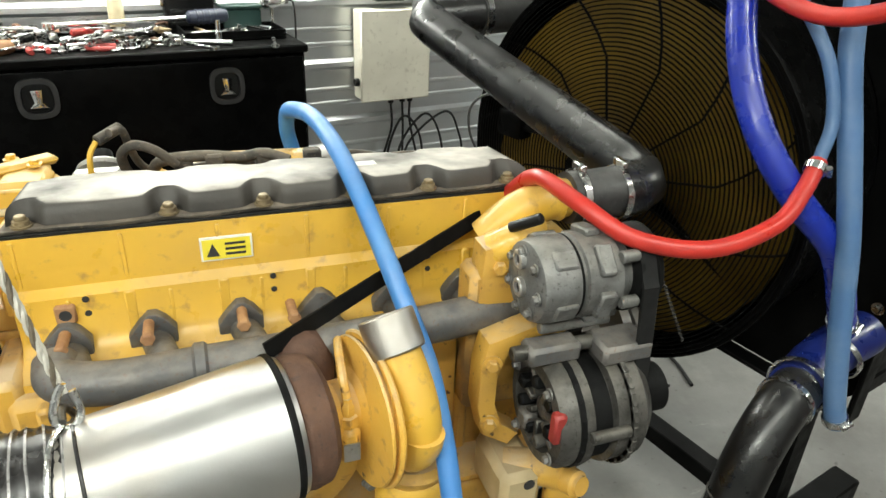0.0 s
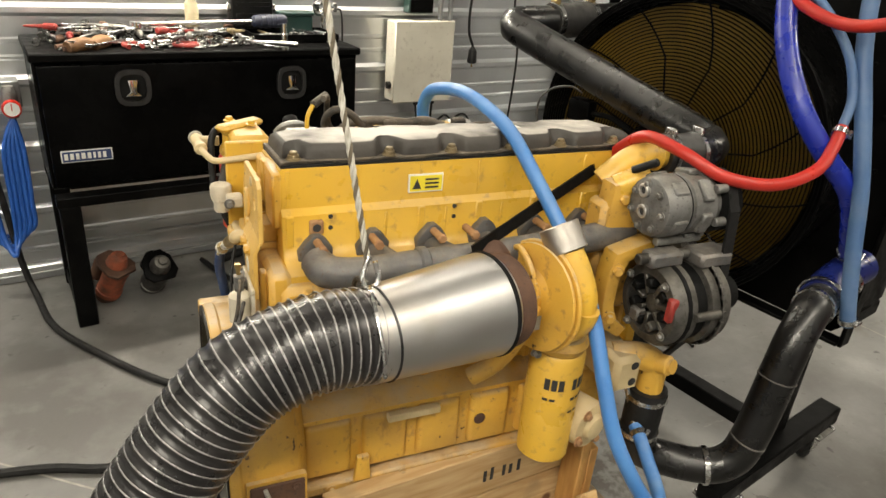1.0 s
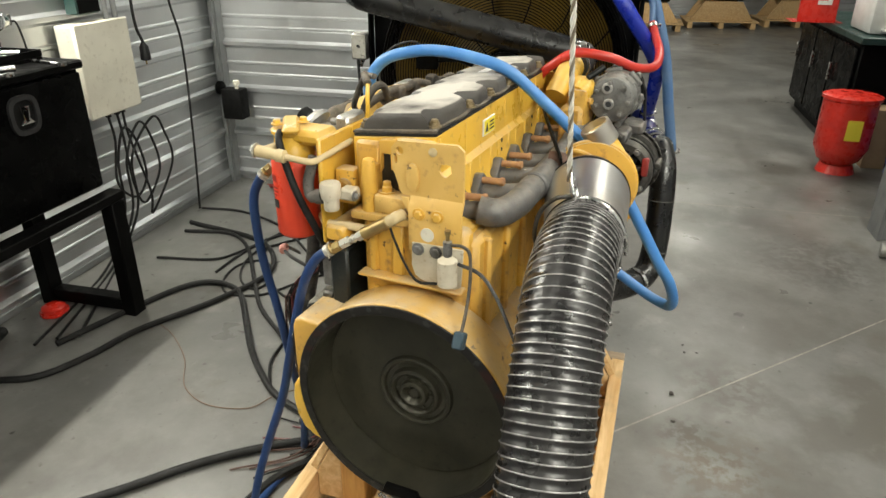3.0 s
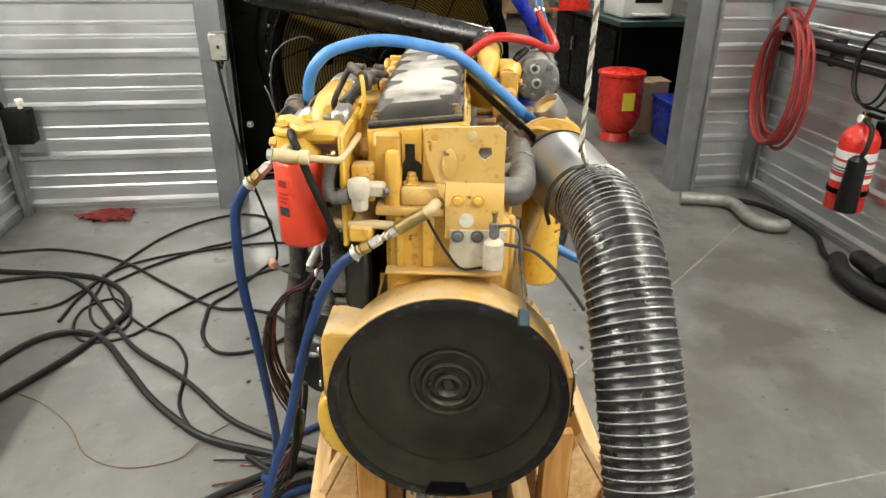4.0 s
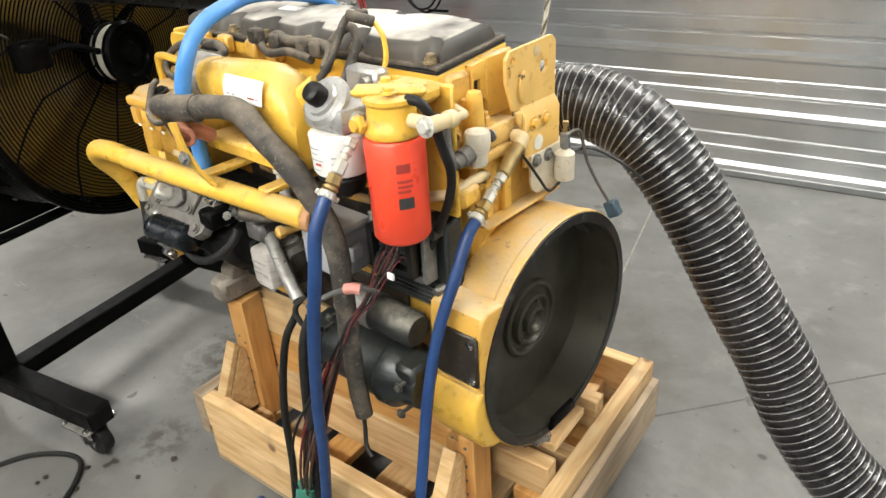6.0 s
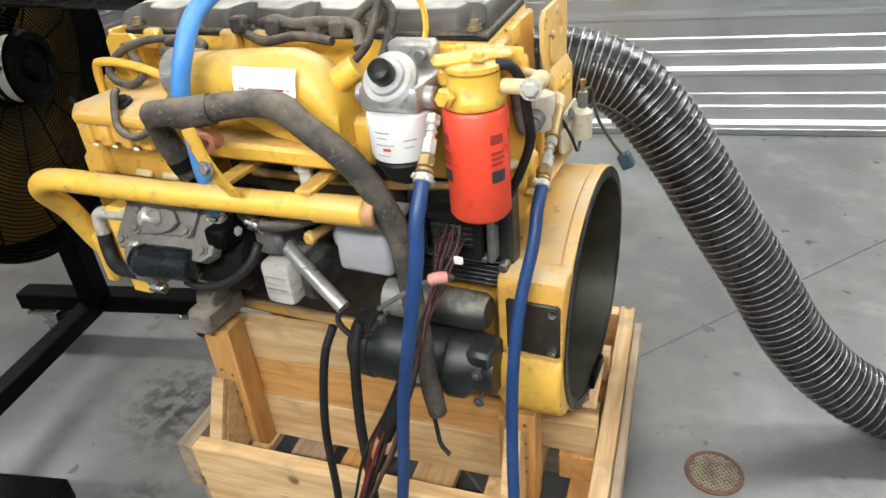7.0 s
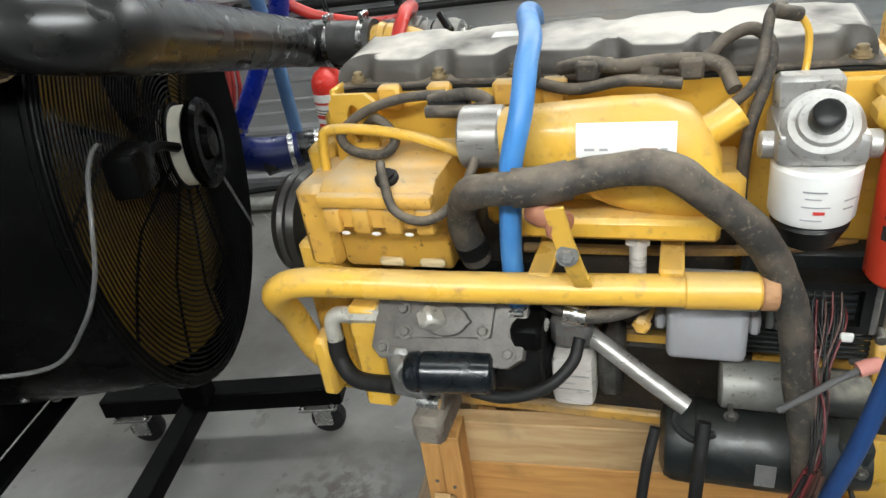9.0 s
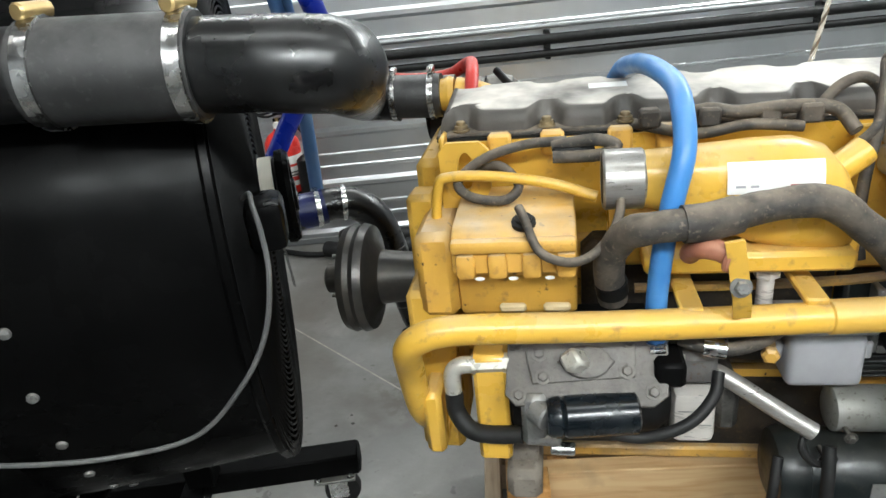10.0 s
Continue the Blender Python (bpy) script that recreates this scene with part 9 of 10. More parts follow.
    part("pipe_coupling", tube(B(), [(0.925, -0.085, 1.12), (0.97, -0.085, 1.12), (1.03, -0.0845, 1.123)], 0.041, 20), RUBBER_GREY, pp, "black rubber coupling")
    for x in (0.937, 1.01):
        part("worm_clamp", ring(B(), (x, -0.085, 1.12), (1, 0, 0), 0.0445, 0.0415, 0.011, 32), STEEL, pp)
        part("clamp_screw", box(B(), x, x + 0.011, -0.1, -0.07, 1.163, 1.176, 0.002), STEEL, pp)
    ca, cb = Vector((1.035, 0.588, 1.297)), Vector((1.19, 0.612, 1.304))
    part("cooler_stub", tube(B(), [cb + (ca - cb) * 0.1, (1.24, 0.622, 1.306), (1.33, 0.65, 1.308), (1.45, 0.69, 1.31)], 0.044, 20), PIPE_BLACK, pp)
    part("pipe_coupling", tube(B(), [ca, (ca + cb) / 2, cb], 0.0495, 24), RUBBER_GREY, pp, "black rubber coupling")
    d = (cb - ca).normalized()
    for s in (0.02, 0.86):
        c0 = ca.lerp(cb, s)
        part("worm_clamp", ring(B(), c0, d, 0.053, 0.0497, 0.014, 40), STEEL, pp, "worm-drive hose clamp")
        part("clamp_screw", cyl(B(), c0 + Vector((0.004, -0.018, 0.056)), c0 + Vector((0.008, 0.02, 0.057)), 0.0085, None, 10, 0.002), BRASS, pp)
    low = [(1.36, -0.25, 0.815), (1.3, -0.285, 0.827), (1.25, -0.31, 0.83), (1.205, -0.33, 0.818), (1.168, -0.345, 0.778), (1.147, -0.352, 0.72), (1.127, -0.357, 0.62), (1.11, -0.358, 0.535), (1.092, -0.352, 0.478), (1.06, -0.336, 0.448), (1.02, -0.312, 0.44), (0.97, -0.275, 0.44), (0.922, -0.25, 0.455), (0.893, -0.245, 0.49), (0.89, -0.245, 0.53)]
    lp = part("lower_charge_pipe", tube(B(), low, 0.04, 22), PIPE_BLACK, t, "glossy black lower charge-air pipe", angle=60)
    part("pipe_coupling", tube(B(), [(0.89, -0.245, 0.51), (0.89, -0.245, 0.57), (0.89, -0.245, 0.64)], 0.042, 20), RUBBER, lp, "black rubber coupling")
    for p, d in (((0.89, -0.245, 0.625), (0, 0, -1)), ((0.89, -0.245, 0.53), (0, 0, -1)), ((1.24, -0.314, 0.829), (-0.9, -0.4, -0.08)), ((1.042, -0.326, 0.4435), (-0.86, 0.5, -0.15))):
        part("worm_clamp", ring(B(), p, d, 0.0445, 0.0405, 0.011, 32), STEEL, lp)
    for p, d in (((1.141, -0.3535, 0.69), (-0.2, -0.04, -1)), ((1.108, -0.3578, 0.53), (-0.25, 0.06, -1))):
        part("weld_seam", ring(B(), p, d, 0.0415, 0.0385, 0.003, 32), CAST_IRON, lp, "thin welded seam")
    bc = part("blue_coupling", tube(B(), [(1.275, -0.295, 0.829), (1.32, -0.272, 0.826), (1.37, -0.25, 0.832), (1.43, -0.235, 0.845), (1.5, -0.22, 0.85)], 0.043, 20), mat("navy_silicone", (0.004, 0.01, 0.085), (0.006, 0.014, 0.11), rough=0.35, scale=12), lp, "royal blue silicone coupling")
    part("worm_clamp", ring(B(), (1.285, -0.29, 0.829), (0.9, 0.42, 0.0), 0.0495, 0.046, 0.012, 32), STEEL, lp)
    part("worm_clamp", ring(B(), (1.41, -0.241, 0.832), (1, 0.25, 0.4), 0.0495, 0.046, 0.012, 32), STEEL, lp)


cart()


# ---- loose hoses ----
def hose(name, pts, r, material, label, n=14, clamps=()):
    t = thing(name, pts[0], label, "hose")
    part("hose_body", tube(B(), pts, r, n), material, t)
    path = spline(pts, 8)
    for k in clamps:
        i = min(len(path) - 2, max(1, int(k * (len(path) - 1))))
        d = (path[i + 1] - path[i - 1]).normalized()
        part("worm_clamp", ring(B(), path[i] - d * 0.006, d, r + 0.0032, r + 0.0002, 0.012, 24), STEEL, t)
        _, u, v = basis(d)
        part("clamp_screw", cyl(B(), path[i] + u * (r + 0.006) - v * 0.01, path[i] + u * (r + 0.006) + v * 0.01, 0.0045, None, 8), STEEL, t)
    return t


hose("blue_heater_hose", [(0.583, 0.341, 0.817), (0.586, 0.353, 0.908), (0.581, 0.358, 0.987), (0.573, 0.366, 1.056), (0.559, 0.352, 1.117), (0.557, 0.315, 1.162), (0.56, 0.262, 1.184), (0.579, 0.188, 1.194), (0.594, 0.098, 1.184), (0.606, 0.0, 1.156), (0.627, -0.086, 1.086), (0.647, -0.17, 1.01), (0.66, -0.235, 0.95), (0.663, -0.299, 0.87), (0.662, -0.356, 0.781), (0.668, -0.403, 0.699), (0.692, -0.44, 0.63), (0.735, -0.455, 0.56), (0.778, -0.447, 0.516), (0.81, -0.422, 0.503), (0.83, -0.385, 0.507), (0.84, -0.345, 0.524), (0.85, -0.303, 0.543), (0.858, -0.265, 0.558)], 0.0145, LIGHT_BLUE, "light blue heater hose arching over engine and turbocharger", 16, (0.015, 0.98))
hose("red_hose", [(0.86, 0.0, 1.085), (0.864, -0.031, 1.121), (0.866, -0.1, 1.165), (0.885, -0.19, 1.158), (0.938, -0.254, 1.127), (1.035, -0.292, 1.118), (1.142, -0.288, 1.14), (1.2, -0.265, 1.175), (1.236, -0.245, 1.21)], 0.0125, RED_HOSE, "red rubber hose sagging towards the cooler", clamps=(0.97,))
hose("grey_hose", [(1.236, -0.245, 1.21), (1.25, -0.235, 1.27), (1.245, -0.2, 1.35), (1.225, -0.13, 1.43), (1.2, -0.05, 1.49), (1.2, 0.02, 1.56), (1.24, 0.06, 1.72)], 0.0095, GREY_BLUE, "thin grey line rising to the cooler", 10)
hose("red_hose", [(1.21, 0.06, 1.62), (1.2, 0.02, 1.53), (1.195, -0.05, 1.46), (1.2, -0.13, 1.42), (1.21, -0.22, 1.405), (1.23, -0.31, 1.43), (1.27, -0.37, 1.48), (1.36, -0.39, 1.5)], 0.0125, RED_HOSE, "red rubber hose across the cooler top", clamps=(0.95,))
hose("royal_blue_hose", [(1.26, 0.0, 1.75), (1.215, -0.035, 1.52), (1.189, -0.076, 1.404), (1.172, -0.129, 1.317), (1.175, -0.189, 1.235), (1.218, -0.241, 1.152), (1.294, -0.268, 1.072), (1.357, -0.259, 0.974), (1.415, -0.24, 0.885)], 0.022, ROYAL_BLUE, "royal blue coolant hose down the cooler", 18, (0.97,))
hose("faded_blue_hose", [(1.31, -0.14, 1.75), (1.292, -0.171, 1.503), (1.278, -0.205, 1.367), (1.277, -0.253, 1.233), (1.284, -0.295, 1.095), (1.295, -0.32, 0.958), (1.307, -0.343, 0.84), (1.32, -0.35, 0.79)], 0.0165, GREY_BLUE, "faded blue hose hanging beside the cooler", 16, (0.02, 0.97))

# fuel hoses with brass fittings
def fuel_line(pts, label, fit_at, fit_dir):
    hose("fuel_hose", pts, 0.0105, DARK_BLUE, label)
    f, d = Vector(fit_at), Vector(fit_dir).normalized()
    t = thing("hose_fitting", f, "brass and zinc threaded fitting on a fuel hose", "fitting", "hose fittings")
    part("clamp", lathe(B(), f, d, [(0, 0.0122), (0.001, 0.0135), (0.01, 0.0135), (0.011, 0.0122)], 18), PALE_STEEL, t, "bright crimp clamp")
    for s in (-1, 1):
        side = d.orthogonal().normalized() * s
        part("clamp_ear", box(B(), -0.002, 0.002, -0.004, 0.004, 0.0, 0.005, 0.001, m=Matrix.Translation(f + d * 0.0055 + side * 0.0132) @ side.to_track_quat("Z", "Y").to_matrix().to_4x4()), PALE_STEEL, t)
    part("collar", lathe(B(), f + d * 0.0125, d, [(0, 0.0085), (0.002, 0.012), (0.006, 0.012), (0.008, 0.0095)], 16), BRASS, t)
    part("hex", lathe(B(), f + d * 0.021, d, [(0, 0.009), (0.002, 0.0118), (0.016, 0.0118), (0.018, 0.009)], 6), BRASS, t)
    part("ferrule", lathe(B(), f + d * 0.04, d, [(0, 0.008), (0.001, 0.0102), (0.022, 0.0102), (0.024, 0.008)], 6), PALE_STEEL, t, "zinc plated ferrule")
    part("stem", lathe(B(), f + d * 0.0645, d, [(0, 0.0065), (0.007, 0.0065), (0.008, 0.009), (0.01, 0.009), (0.011, 0.0065), (0.018, 0.0065)], 12), PALE_STEEL, t)
    part("swivel", lathe(B(), f + d * 0.083, d, [(0, 0.0085), (0.002, 0.0105), (0.014, 0.0105), (0.016, 0.0075)], 6), PALE_STEEL, t)


fuel_line([(0.153, 0.398, 0.978), (0.152, 0.412, 0.962), (0.153, 0.432, 0.925), (0.156, 0.44, 0.87), (0.178, 0.449, 0.742), (0.209, 0.446, 0.585), (0.233, 0.441, 0.412), (0.266, 0.445, 0.233), (0.3, 0.48, 0.08), (0.38, 0.53, 0.012), (0.52, 0.5, 0.012), (0.62, 0.4, 0.012)], "dark blue fuel hose dropping from the filter to the floor", (0.152, 0.404, 0.972), (0.012, -0.092, 0.086))
fuel_line([(0.056, 0.181, 0.876), (0.055, 0.212, 0.85), (0.054, 0.243, 0.797), (0.066, 0.28, 0.704), (0.07, 0.313, 0.59), (0.065, 0.345, 0.461), (0.05, 0.39, 0.325), (0.04, 0.43, 0.2), (0.05, 0.47, 0.07), (0.12, 0.51, 0.012), (0.26, 0.5, 0.012), (0.34, 0.39, 0.012)], "dark blue fuel hose running down past the flywheel housing", (0.056, 0.186, 0.873), (0.012, -0.14, 0.084))
bm = tube(B(), [(0.09, 0.03, 0.966), (0.073, 0.034, 0.967), (0.069, 0.038, 0.964), (0.068, 0.048, 0.957)], 0.0115, 14)
rf = part("return_elbow", bm, BEIGE_METAL, engine, "pale elbow in the head")
rd = Vector((-0.012, 0.14, -0.084)).normalized()
ro = Vector((0.068, 0.047, 0.957))
part("return_sleeve", lathe(B(), ro, rd, [(0, 0.0105), (0.002, 0.0125), (0.063, 0.0125), (0.065, 0.01)], 16), BRASS, rf, "brass sleeve")


# ---- battery leads and wire bundle hanging on the intake side ----
hose("battery_lead", [(0.335, 0.345, 0.66), (0.34, 0.37, 0.6), (0.345, 0.385, 0.45), (0.335, 0.4, 0.3), (0.33, 0.42, 0.14), (0.35, 0.46, 0.03), (0.45, 0.6, 0.015)], 0.0095, RUBBER, "thick black battery lead hanging from the starter")
hose("battery_lead", [(0.4, 0.335, 0.63), (0.412, 0.365, 0.57), (0.424, 0.39, 0.42), (0.42, 0.405, 0.24), (0.408, 0.45, 0.05), (0.42, 0.55, 0.015)], 0.008, RUBBER, "thick black battery lead hanging from the starter")
rnd = random.Random(11)
for k in range(13):
    dx, dy = rnd.uniform(-0.016, 0.016), rnd.uniform(-0.014, 0.014)
    w = (WIRE_BROWN, WIRE_RED, RUBBER)[k % 3]
    cable("harness_wire", [(0.205 + 0.7 * dx, 0.402 + 0.7 * dy, 0.65), (0.23 + dx, 0.422 + dy, 0.57), (0.268 + 1.6 * dx, 0.435 + 1.5 * dy, 0.47), (0.32 + dx, 0.425 + 2 * dy, 0.34), (0.365 + dx, 0.415 + dy, 0.22), (0.38 + 2 * dx, 0.44 + dy, 0.1), (0.36 + 5 * dx, 0.5 + 3 * dy, 0.02), (0.3 + 9 * dx, 0.62 + 6 * dy, 0.006)], 0.0028, w, "loose strand of the cut wiring harness", "wire", "harness strands", n=6)
solid("tape_wrap", tube(B(), [(0.362, 0.413, 0.25), (0.366, 0.418, 0.22), (0.37, 0.424, 0.185)], 0.022, 14), GREEN_PLASTIC, "green tape wrapped round the wire bundle", "tape")
solid("tape_wrap", tube(B(), [(0.222, 0.416, 0.6), (0.24, 0.427, 0.55), (0.262, 0.433, 0.495)], 0.0135, 12), RUBBER, "black tape wrapped round the wire bundle", "tape")
cable("connector_lead", [(0.255, 0.4, 0.742), (0.225, 0.395, 0.765), (0.19, 0.384, 0.788), (0.16, 0.372, 0.8), (0.15, 0.35, 0.79), (0.165, 0.32, 0.765)], 0.0042, CORD_GREY, "short grey lead with a loose plug", "wire", n=8)
bm = tube(B(), [(0.172, 0.377, 0.797), (0.16, 0.373, 0.801), (0.15, 0.366, 0.799)], 0.0095, 10)
solid("pink_connector", bm, mat("pink_plastic", (0.55, 0.24, 0.2), rough=0.5), "small pink plastic wire connector", "connector")
cable("black_strap", [(0.225, 0.335, 0.52), (0.21, 0.35, 0.5), (0.2, 0.36, 0.465), (0.19, 0.37, 0.44), (0.172, 0.375, 0.425)], 0.0042, RUBBER, "short black strap end", "strap", n=6)


# ---- floor: cables, drain, odds and ends ----
def floor_cable(pts, r, label, material=RUBBER, group="floor cables"):
    return cable("floor_cable", [(x, y, r + 0.001) for x, y in pts], r, material, label, group=group)


for pts, r, lab in (
        ([(-3.3, 0.78), (-1.5, 0.72), (-0.55, 0.65), (-0.27, 0.58), (-0.02, 0.55), (0.2, 0.52), (0.32, 0.45), (0.36, 0.39)], 0.0135, "thick black power cable across the concrete"),
        ([(0.42, 0.39), (0.46, 0.52), (0.52, 0.74), (0.61, 0.88), (0.73, 1.02), (0.89, 1.17), (1.07, 1.35), (1.1, 1.5), (1.02, 1.6), (0.8, 1.66), (0.45, 1.72)], 0.0125, "thick black cable sweeping over the floor"),
        ([(1.5, 2.05), (1.57, 1.82), (1.47, 1.62), (1.19, 1.36), (1.0, 1.18), (0.86, 0.98), (0.77, 0.87), (0.63, 0.72), (0.55, 0.58), (0.48, 0.39)], 0.0095, "long black cord across the floor"),
        ([(1.19, 1.58), (1.4, 1.6), (1.64, 1.58), (1.99, 1.51), (2.22, 1.39), (2.35, 1.22), (2.32, 1.05), (2.17, 1.0), (1.98, 1.14), (1.9, 1.25), (1.7, 1.42), (1.53, 1.52)], 0.0065, "black extension cord by the wall"),
        ([(1.2, 1.95), (1.29, 1.69), (1.42, 1.62), (1.64, 1.57), (1.79, 1.43), (1.9, 1.19), (1.98, 0.96), (1.99, 0.75), (1.96, 0.6)], 0.0065, "black extension cord by the wall"),
        ([(1.6, 1.6), (1.35, 1.42), (1.17, 1.23), (1.09, 1.08), (0.96, 0.98), (0.84, 0.94), (0.69, 0.9), (0.55, 0.8)], 0.0055, "thin black cord across the concrete"),
        ([(1.38, 1.01), (1.32, 1.02), (1.26, 1.01), (1.11, 0.97), (1.0, 0.87), (1.02, 0.74), (1.14, 0.64), (1.27, 0.72), (1.32, 0.86), (1.33, 1.0), (1.5, 1.25), (1.75, 1.6), (1.85, 1.95), (1.8, 2.2)], 0.007, "black cord lying in a loop by the fan cart"),
        ([(1.6, 1.65), (1.52, 1.57), (1.32, 1.52), (1.17, 1.42), (1.13, 1.31), (1.24, 1.31), (1.38, 1.44), (1.3, 1.53), (1.15, 1.5), (1.05, 1.4), (1.1, 1.25), (1.3, 1.15), (1.6, 0.95), (1.88, 0.62)], 0.0055, "thin black cord in a small tangle"),
        ([(0.12, 1.9), (0.18, 1.75), (0.27, 1.6), (0.44, 1.54), (0.66, 1.51), (0.98, 1.39), (1.3, 1.35), (1.55, 1.6), (1.6, 2.1)], 0.0125, "thick black cable under the tool stand")):
    floor_cable(pts, r, lab)
solid("air_line", tube(B(), [(-0.62, 1.75, 0.62), (-0.6, 1.76, 0.4), (-0.58, 1.76, 0.15), (-0.54, 1.7, 0.02), (-0.46, 1.44, 0.014), (-0.29, 1.19, 0.014), (-0.09, 0.96, 0.014), (0.18, 0.75, 0.014), (0.36, 0.55, 0.014), (0.44, 0.4, 0.014)], 0.013, 10), RUBBER, "black cable falling from the bench across the floor", "cable")
cable("drop_cord", [(1.395, 0.88, 1.0), (1.372, 0.86, 0.9), (1.37, 0.84, 0.76), (1.41, 0.82, 0.58), (1.5, 0.805, 0.4), (1.6, 0.805, 0.24), (1.69, 0.82, 0.1), (1.735, 0.85, 0.02), (1.73, 0.885, 0.008), (1.62, 0.92, 0.008), (1.45, 0.97, 0.008), (1.38, 1.01, 0.008)], 0.006, RUBBER, "black cord dropping from the fan switch to the floor", "cable", "floor cables")
t = thing("fan_switch", CART @ Vector((-0.12, 0.7, 1.0)), "small grey switch box on the edge of the fan shroud", "switch box")
part("body", box(B(), -0.145, -0.085, 0.654, 0.72, 1.0, 1.1, 0.006), ALU_DARK, t, m=CART)
part("cover", box(B(), -0.15, -0.1455, 0.66, 0.714, 1.006, 1.094, 0.001), PALE_STEEL, t, "bright steel cover plate", m=CART)
part("toggle", cyl(B(), (-0.1505, 0.687, 1.05), (-0.165, 0.687, 1.056), 0.005, None, 10), PLASTIC_BLACK, t, m=CART)
part("cord_grip", lathe(B(), (-0.115, 0.69, 0.999), (0, 0, -1), [(0, 0.014), (0.012, 0.014), (0.016, 0.009), (0.03, 0.008)], 14), STEEL, t, m=CART)
cable("thin_wire", [(0.74, 1.5, 0.003), (0.69, 1.37, 0.003), (0.58, 1.21, 0.003), (0.45, 1.09, 0.003), (0.4, 0.95, 0.003), (0.44, 0.81, 0.003), (0.52, 0.76, 0.012), (0.63, 0.69, 0.003)], 0.0022, mat("tan_wire", (0.15, 0.1, 0.07), rough=0.5), "stray thin brown wire on the floor", "wire", n=6)

t = thing("floor_drain", (-0.27, -0.13, 0), "round rusty mesh floor drain cover in the concrete", "drain")
part("collar", ring(B(), (-0.27, -0.13, -0.001), (0, 0, 1), 0.068, 0.056, 0.004, 40, 0.001), RUST, t)
bm = B()
for k in range(-6, 7):
    h = math.sqrt(max(0, 0.0555 ** 2 - (0.0088 * k) ** 2))
    if h > 0.008:
        for s in (0, 1):
            m = Matrix.Translation((-0.27, -0.13, 0.0005 + 0.0008 * s)) @ Matrix.Rotation(0.7 + s * math.pi / 2, 4, "Z")
            box(bm, -h, h, 0.0088 * k - 0.0022, 0.0088 * k + 0.0022, 0, 0.0022, m=m)
part("mesh", bm, mat("tarnished_mesh", (0.24, 0.2, 0.14), (0.13, 0.1, 0.065), rough=0.5, metal=0.6, scale=40), t)
# A flat black disc paints the dark pit under the mesh.
part("sump", cyl(B(), (-0.27, -0.13, 0.0002), (-0.27, -0.13, 0.0004), 0.056, None, 36), INK_AND_HOLES, t)

# starters and odds under the bench
def old_starter(u, v, turn, tilt, body_mat, end_mat, label):
    m = BLD @ Matrix.Translation((u, v, 0.002)) @ Matrix.Rotation(turn, 4, "Z") @ Matrix.Rotation(tilt, 4, "X")
    t = thing("old_starter", m.translation, label, "starter motor", "old starters", TURN_B + turn)
    part("motor_body", lathe(B(), (0, 0, 0.03), (0, 0, 1), [(0, 0.035), (0.006, 0.05), (0.03, 0.052), (0.032, 0.048), (0.13, 0.048), (0.132, 0.052), (0.15, 0.052), (0.155, 0.045)], 26), body_mat, t, m=m)
    part("end_cap", lathe(B(), (0, 0, 0.0), (0, 0, 1), [(0, 0.03), (0.006, 0.042), (0.028, 0.046), (0.0295, 0.034)], 24), end_mat, t, m=m)
    part("flange", prism(B(), [(-0.07, -0.02), (-0.045, -0.052), (0.045, -0.052), (0.07, -0.02), (0.06, 0.05), (0.03, 0.085), (-0.03, 0.085), (-0.06, 0.05)], "z", 0.186, 0.202, 0.004), end_mat, t, m=m)
    part("nose", lathe(B(), (0, 0.01, 0.203), (0, 0, 1), [(0, 0.042), (0.02, 0.04), (0.045, 0.03), (0.05, 0.018), (0.06, 0.016)], 20), body_mat, t, m=m)
    so = part("solenoid", lathe(B(), (0, 0.078, 0.06), (0, 0, 1), [(0, 0.02), (0.004, 0.027), (0.095, 0.027), (0.1, 0.022), (0.12, 0.018)], 18), end_mat, t, m=m)
    for x in (-0.012, 0.012):
        part("stud", cyl(B(), (x, 0.08, 0.03), (x, 0.08, 0.0598), 0.0045, None, 8), BRASS, so, m=m)
    part("strap", tube(B(), [(0.012, 0.08, 0.038), (0.012, 0.06, 0.03), (0.008, 0.045, 0.04)], 0.004, 8), ALU_DARK, so, m=m)
    for k in range(4):
        a = k * math.pi / 2 + 0.5
        part("through_bolt", hexbolt(B(), (0.04 * math.cos(a), 0.04 * math.sin(a), 0.006), (0, 0, -1), 0.006, 0.005, False), STEEL, t, m=m)


old_starter(-0.01, 1.68, 0.6, 0.5, mat("orange_rust_paint", (0.3, 0.075, 0.035), (0.12, 0.05, 0.03), rough=0.6, scale=26, bump=0.3), RUST, "old starter motor with rusty orange paint under the bench")
old_starter(0.17, 1.7, 0.2, 0.75, ALU_GRIMY, BLACK_SATIN, "old black and grey starter motor under the bench")
t = thing("red_tub", BLD @ Vector((0.94, 1.82, 0)), "round red plastic tub upside down on the floor", "tub")
part("shell", lathe(B(), (0.94, 1.82, 0), (0, 0, 1), [(0, 0.05), (0.03, 0.048), (0.036, 0.04), (0.038, 0)], 24), RED_PAINT, t, m=BLD)
part("grip_ring", ring(B(), (0.94, 1.82, 0.002), (0, 0, 1), 0.056, 0.0505, 0.012, 24), RED_PAINT, t, m=BLD)
bm = tube(B(), [(0.5, 1.8, 0.022), (0.6, 1.84, 0.022), (0.74, 1.88, 0.022)], 0.02, 10)
solid("rubber_grip", bm, RUBBER, "short black rubber grip on the floor", "grip", m=BLD)
bm = B()
rows = []
rnd = random.Random(31)
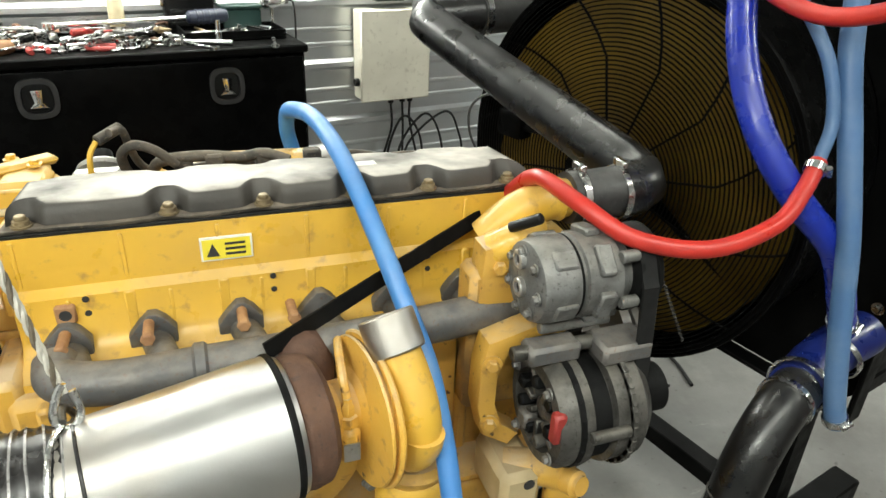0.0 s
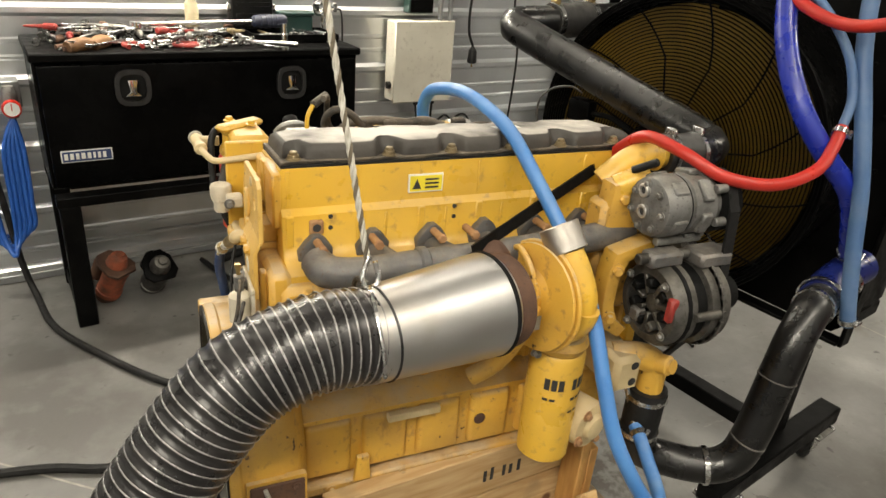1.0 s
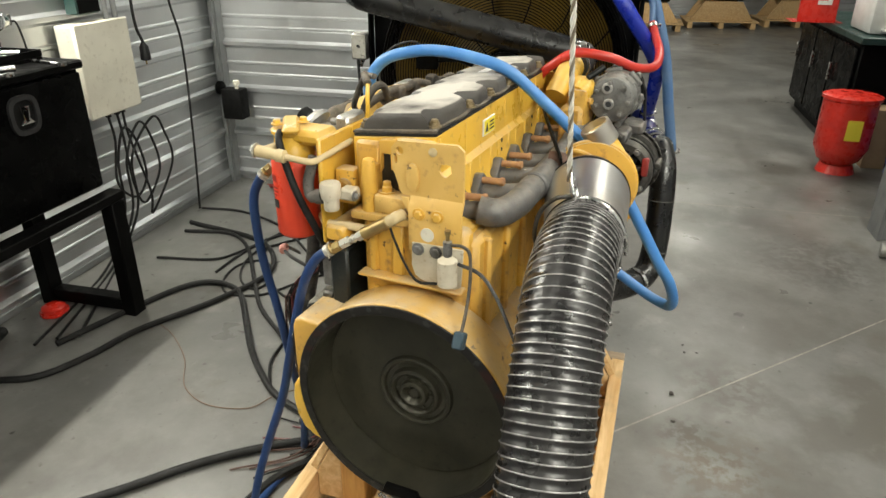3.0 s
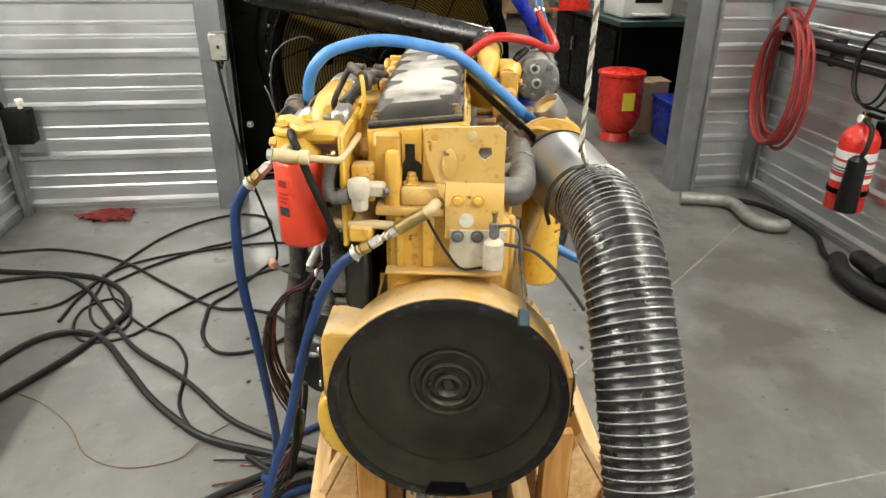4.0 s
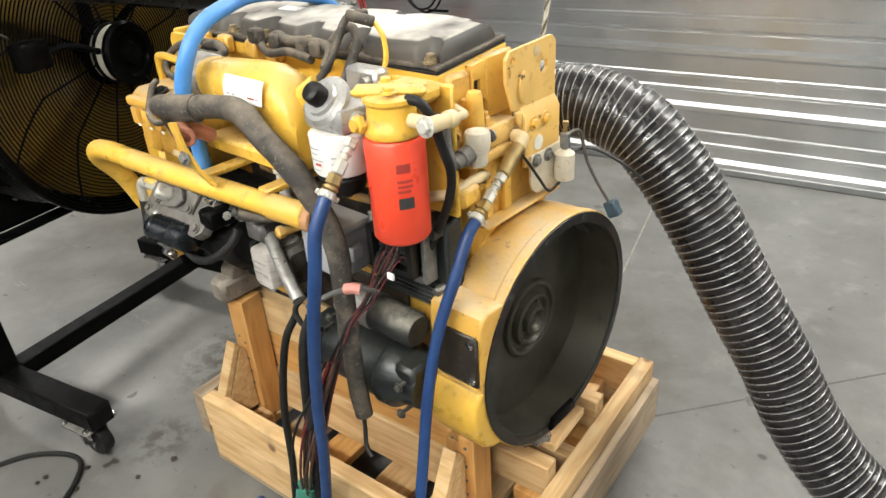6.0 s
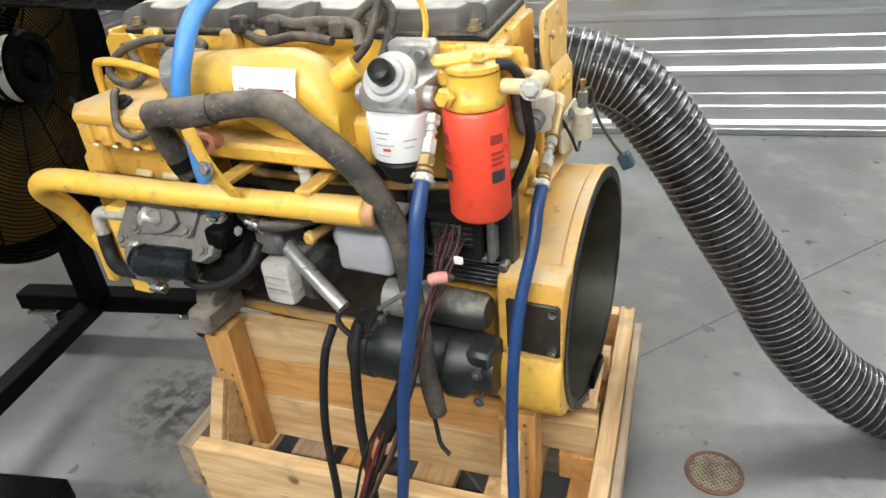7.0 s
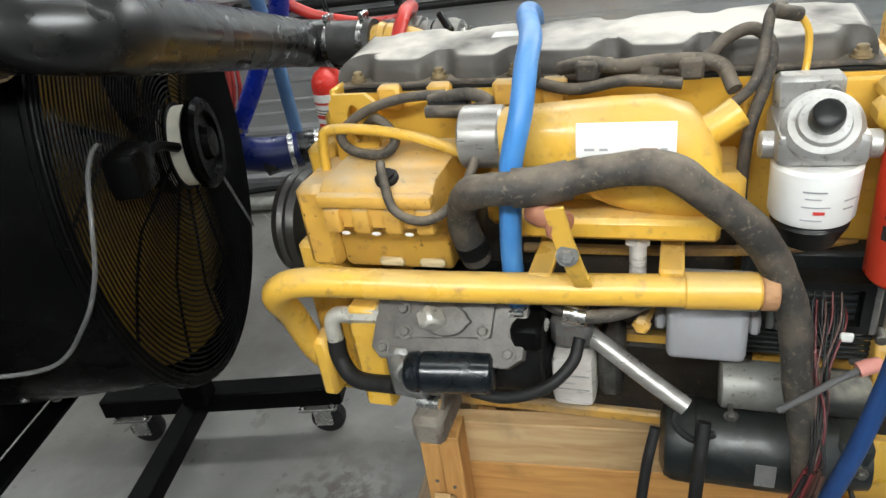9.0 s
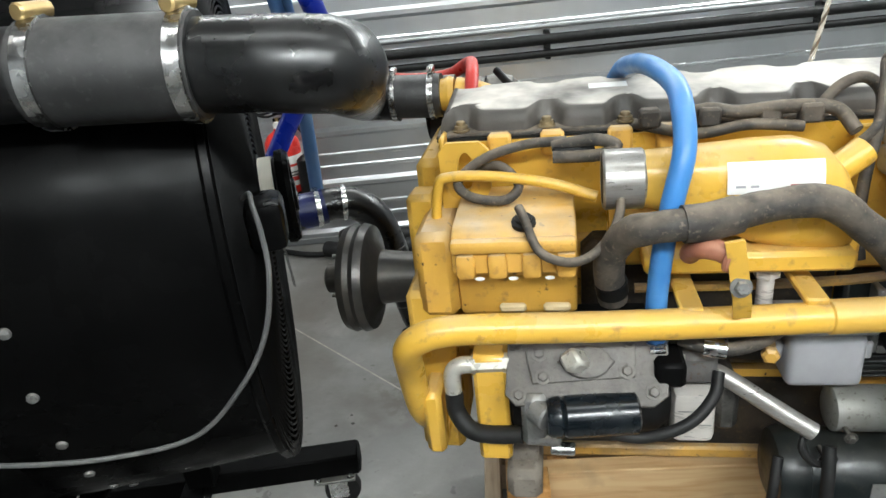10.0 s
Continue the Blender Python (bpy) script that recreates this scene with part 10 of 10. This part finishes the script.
for i in range(15):
    rows.append([bm.verts.new((2.49 + 0.16 * i / 14 + rnd.uniform(-0.008, 0.008), 1.38 + 0.3 * j / 10 * (1 - 0.4 * abs(i - 7) / 7) + rnd.uniform(-0.012, 0.012), 0.004 + 0.03 * abs(math.sin(1.3 * i + 0.9 * j)) * rnd.uniform(0.4, 1))) for j in range(11)])
for a, b in zip(rows, rows[1:]):
    for j in range(10):
        bm.faces.new((a[j], a[j + 1], b[j + 1], b[j]))
bmesh.ops.solidify(bm, geom=bm.faces[:], thickness=0.002)
solid("shop_rag", bm, mat("red_cotton", (0.3, 0.045, 0.04), (0.22, 0.04, 0.038), rough=0.9, scale=40), "crumpled red shop rag on the floor", "rag", m=BLD)

# gauge and blue air lines on the bench end
t = thing("air_regulator", BLD @ Vector((-0.215, 1.9, 0.75)), "air regulator with a round gauge and blue lines on the wall", "regulator")
part("body", lathe(B(), (-0.215, 1.86, 0.74), (0, 0, 1), [(0, 0.02), (0.02, 0.028), (0.1, 0.028), (0.12, 0.018)], 18), ALU_DARK, t, m=BLD)
part("gauge", cyl(B(), (-0.215, 1.829, 0.785), (-0.215, 1.805, 0.785), 0.033, None, 24, 0.003), RED_PAINT, t, "red gauge case", m=BLD)
part("gauge_face", cyl(B(), (-0.215, 1.8045, 0.785), (-0.215, 1.8035, 0.785), 0.026, None, 24), PAPER, t, m=BLD)
part("gauge_needle", box(B(), -0.217, -0.213, 1.8022, 1.803, 0.78, 0.806), INK_RED, t, m=BLD)
part("wall_plate", box(B(), -0.255, -0.175, 1.889, 1.98, 0.77, 0.87, 0.004), GALV_POST, t, m=BLD)
BLUE_AIR = mat("blue_air_hose", (0.012, 0.085, 0.36), (0.016, 0.1, 0.4), rough=0.4, scale=20)
for k in range(5):
    w = 0.017 * (k - 2)
    solid("blue_air_line", tube(B(), [(-0.215, 1.86, 0.738), (-0.225 + 0.5 * w, 1.85, 0.69), (-0.235 + w, 1.84, 0.6), (-0.24 + w, 1.83 - 0.1 * w, 0.42), (-0.25 + w, 1.83, 0.26 + 0.01 * k), (-0.3, 1.83 + w, 0.2 + 0.015 * k), (-0.36 - w, 1.84, 0.3), (-0.37 - w, 1.86, 0.6), (-0.36 - w, 1.87, 0.86), (-0.3, 1.88, 0.93 + 0.01 * k)], 0.0095, 10), BLUE_AIR, "blue air line hanging in loops beside the bench", "air hose", "blue air lines", m=BLD)

rnd = random.Random(21)
for k in range(14):
    x, y = (0.95 + rnd.uniform(-0.2, 0.3), 0.55 + rnd.uniform(-0.15, 0.3)) if k < 9 else (1.2 + rnd.uniform(-0.25, 0.3), -0.42 + rnd.uniform(-0.2, 0.15))
    r = rnd.uniform(0.004, 0.011)
    bm = B()
    bmesh.ops.create_icosphere(bm, subdivisions=1, radius=r)
    for v in bm.verts:
        v.co = Vector((v.co.x * rnd.uniform(0.7, 1.6), v.co.y * rnd.uniform(0.7, 1.4), v.co.z * 0.35))
    solid("dirt_crumb", bm, OILY_SHADE, "small dark crumb of dirt on the concrete", "dirt", "crumbs of dirt", m=Matrix.Translation((x, y, r * 0.36 + 0.0005)))
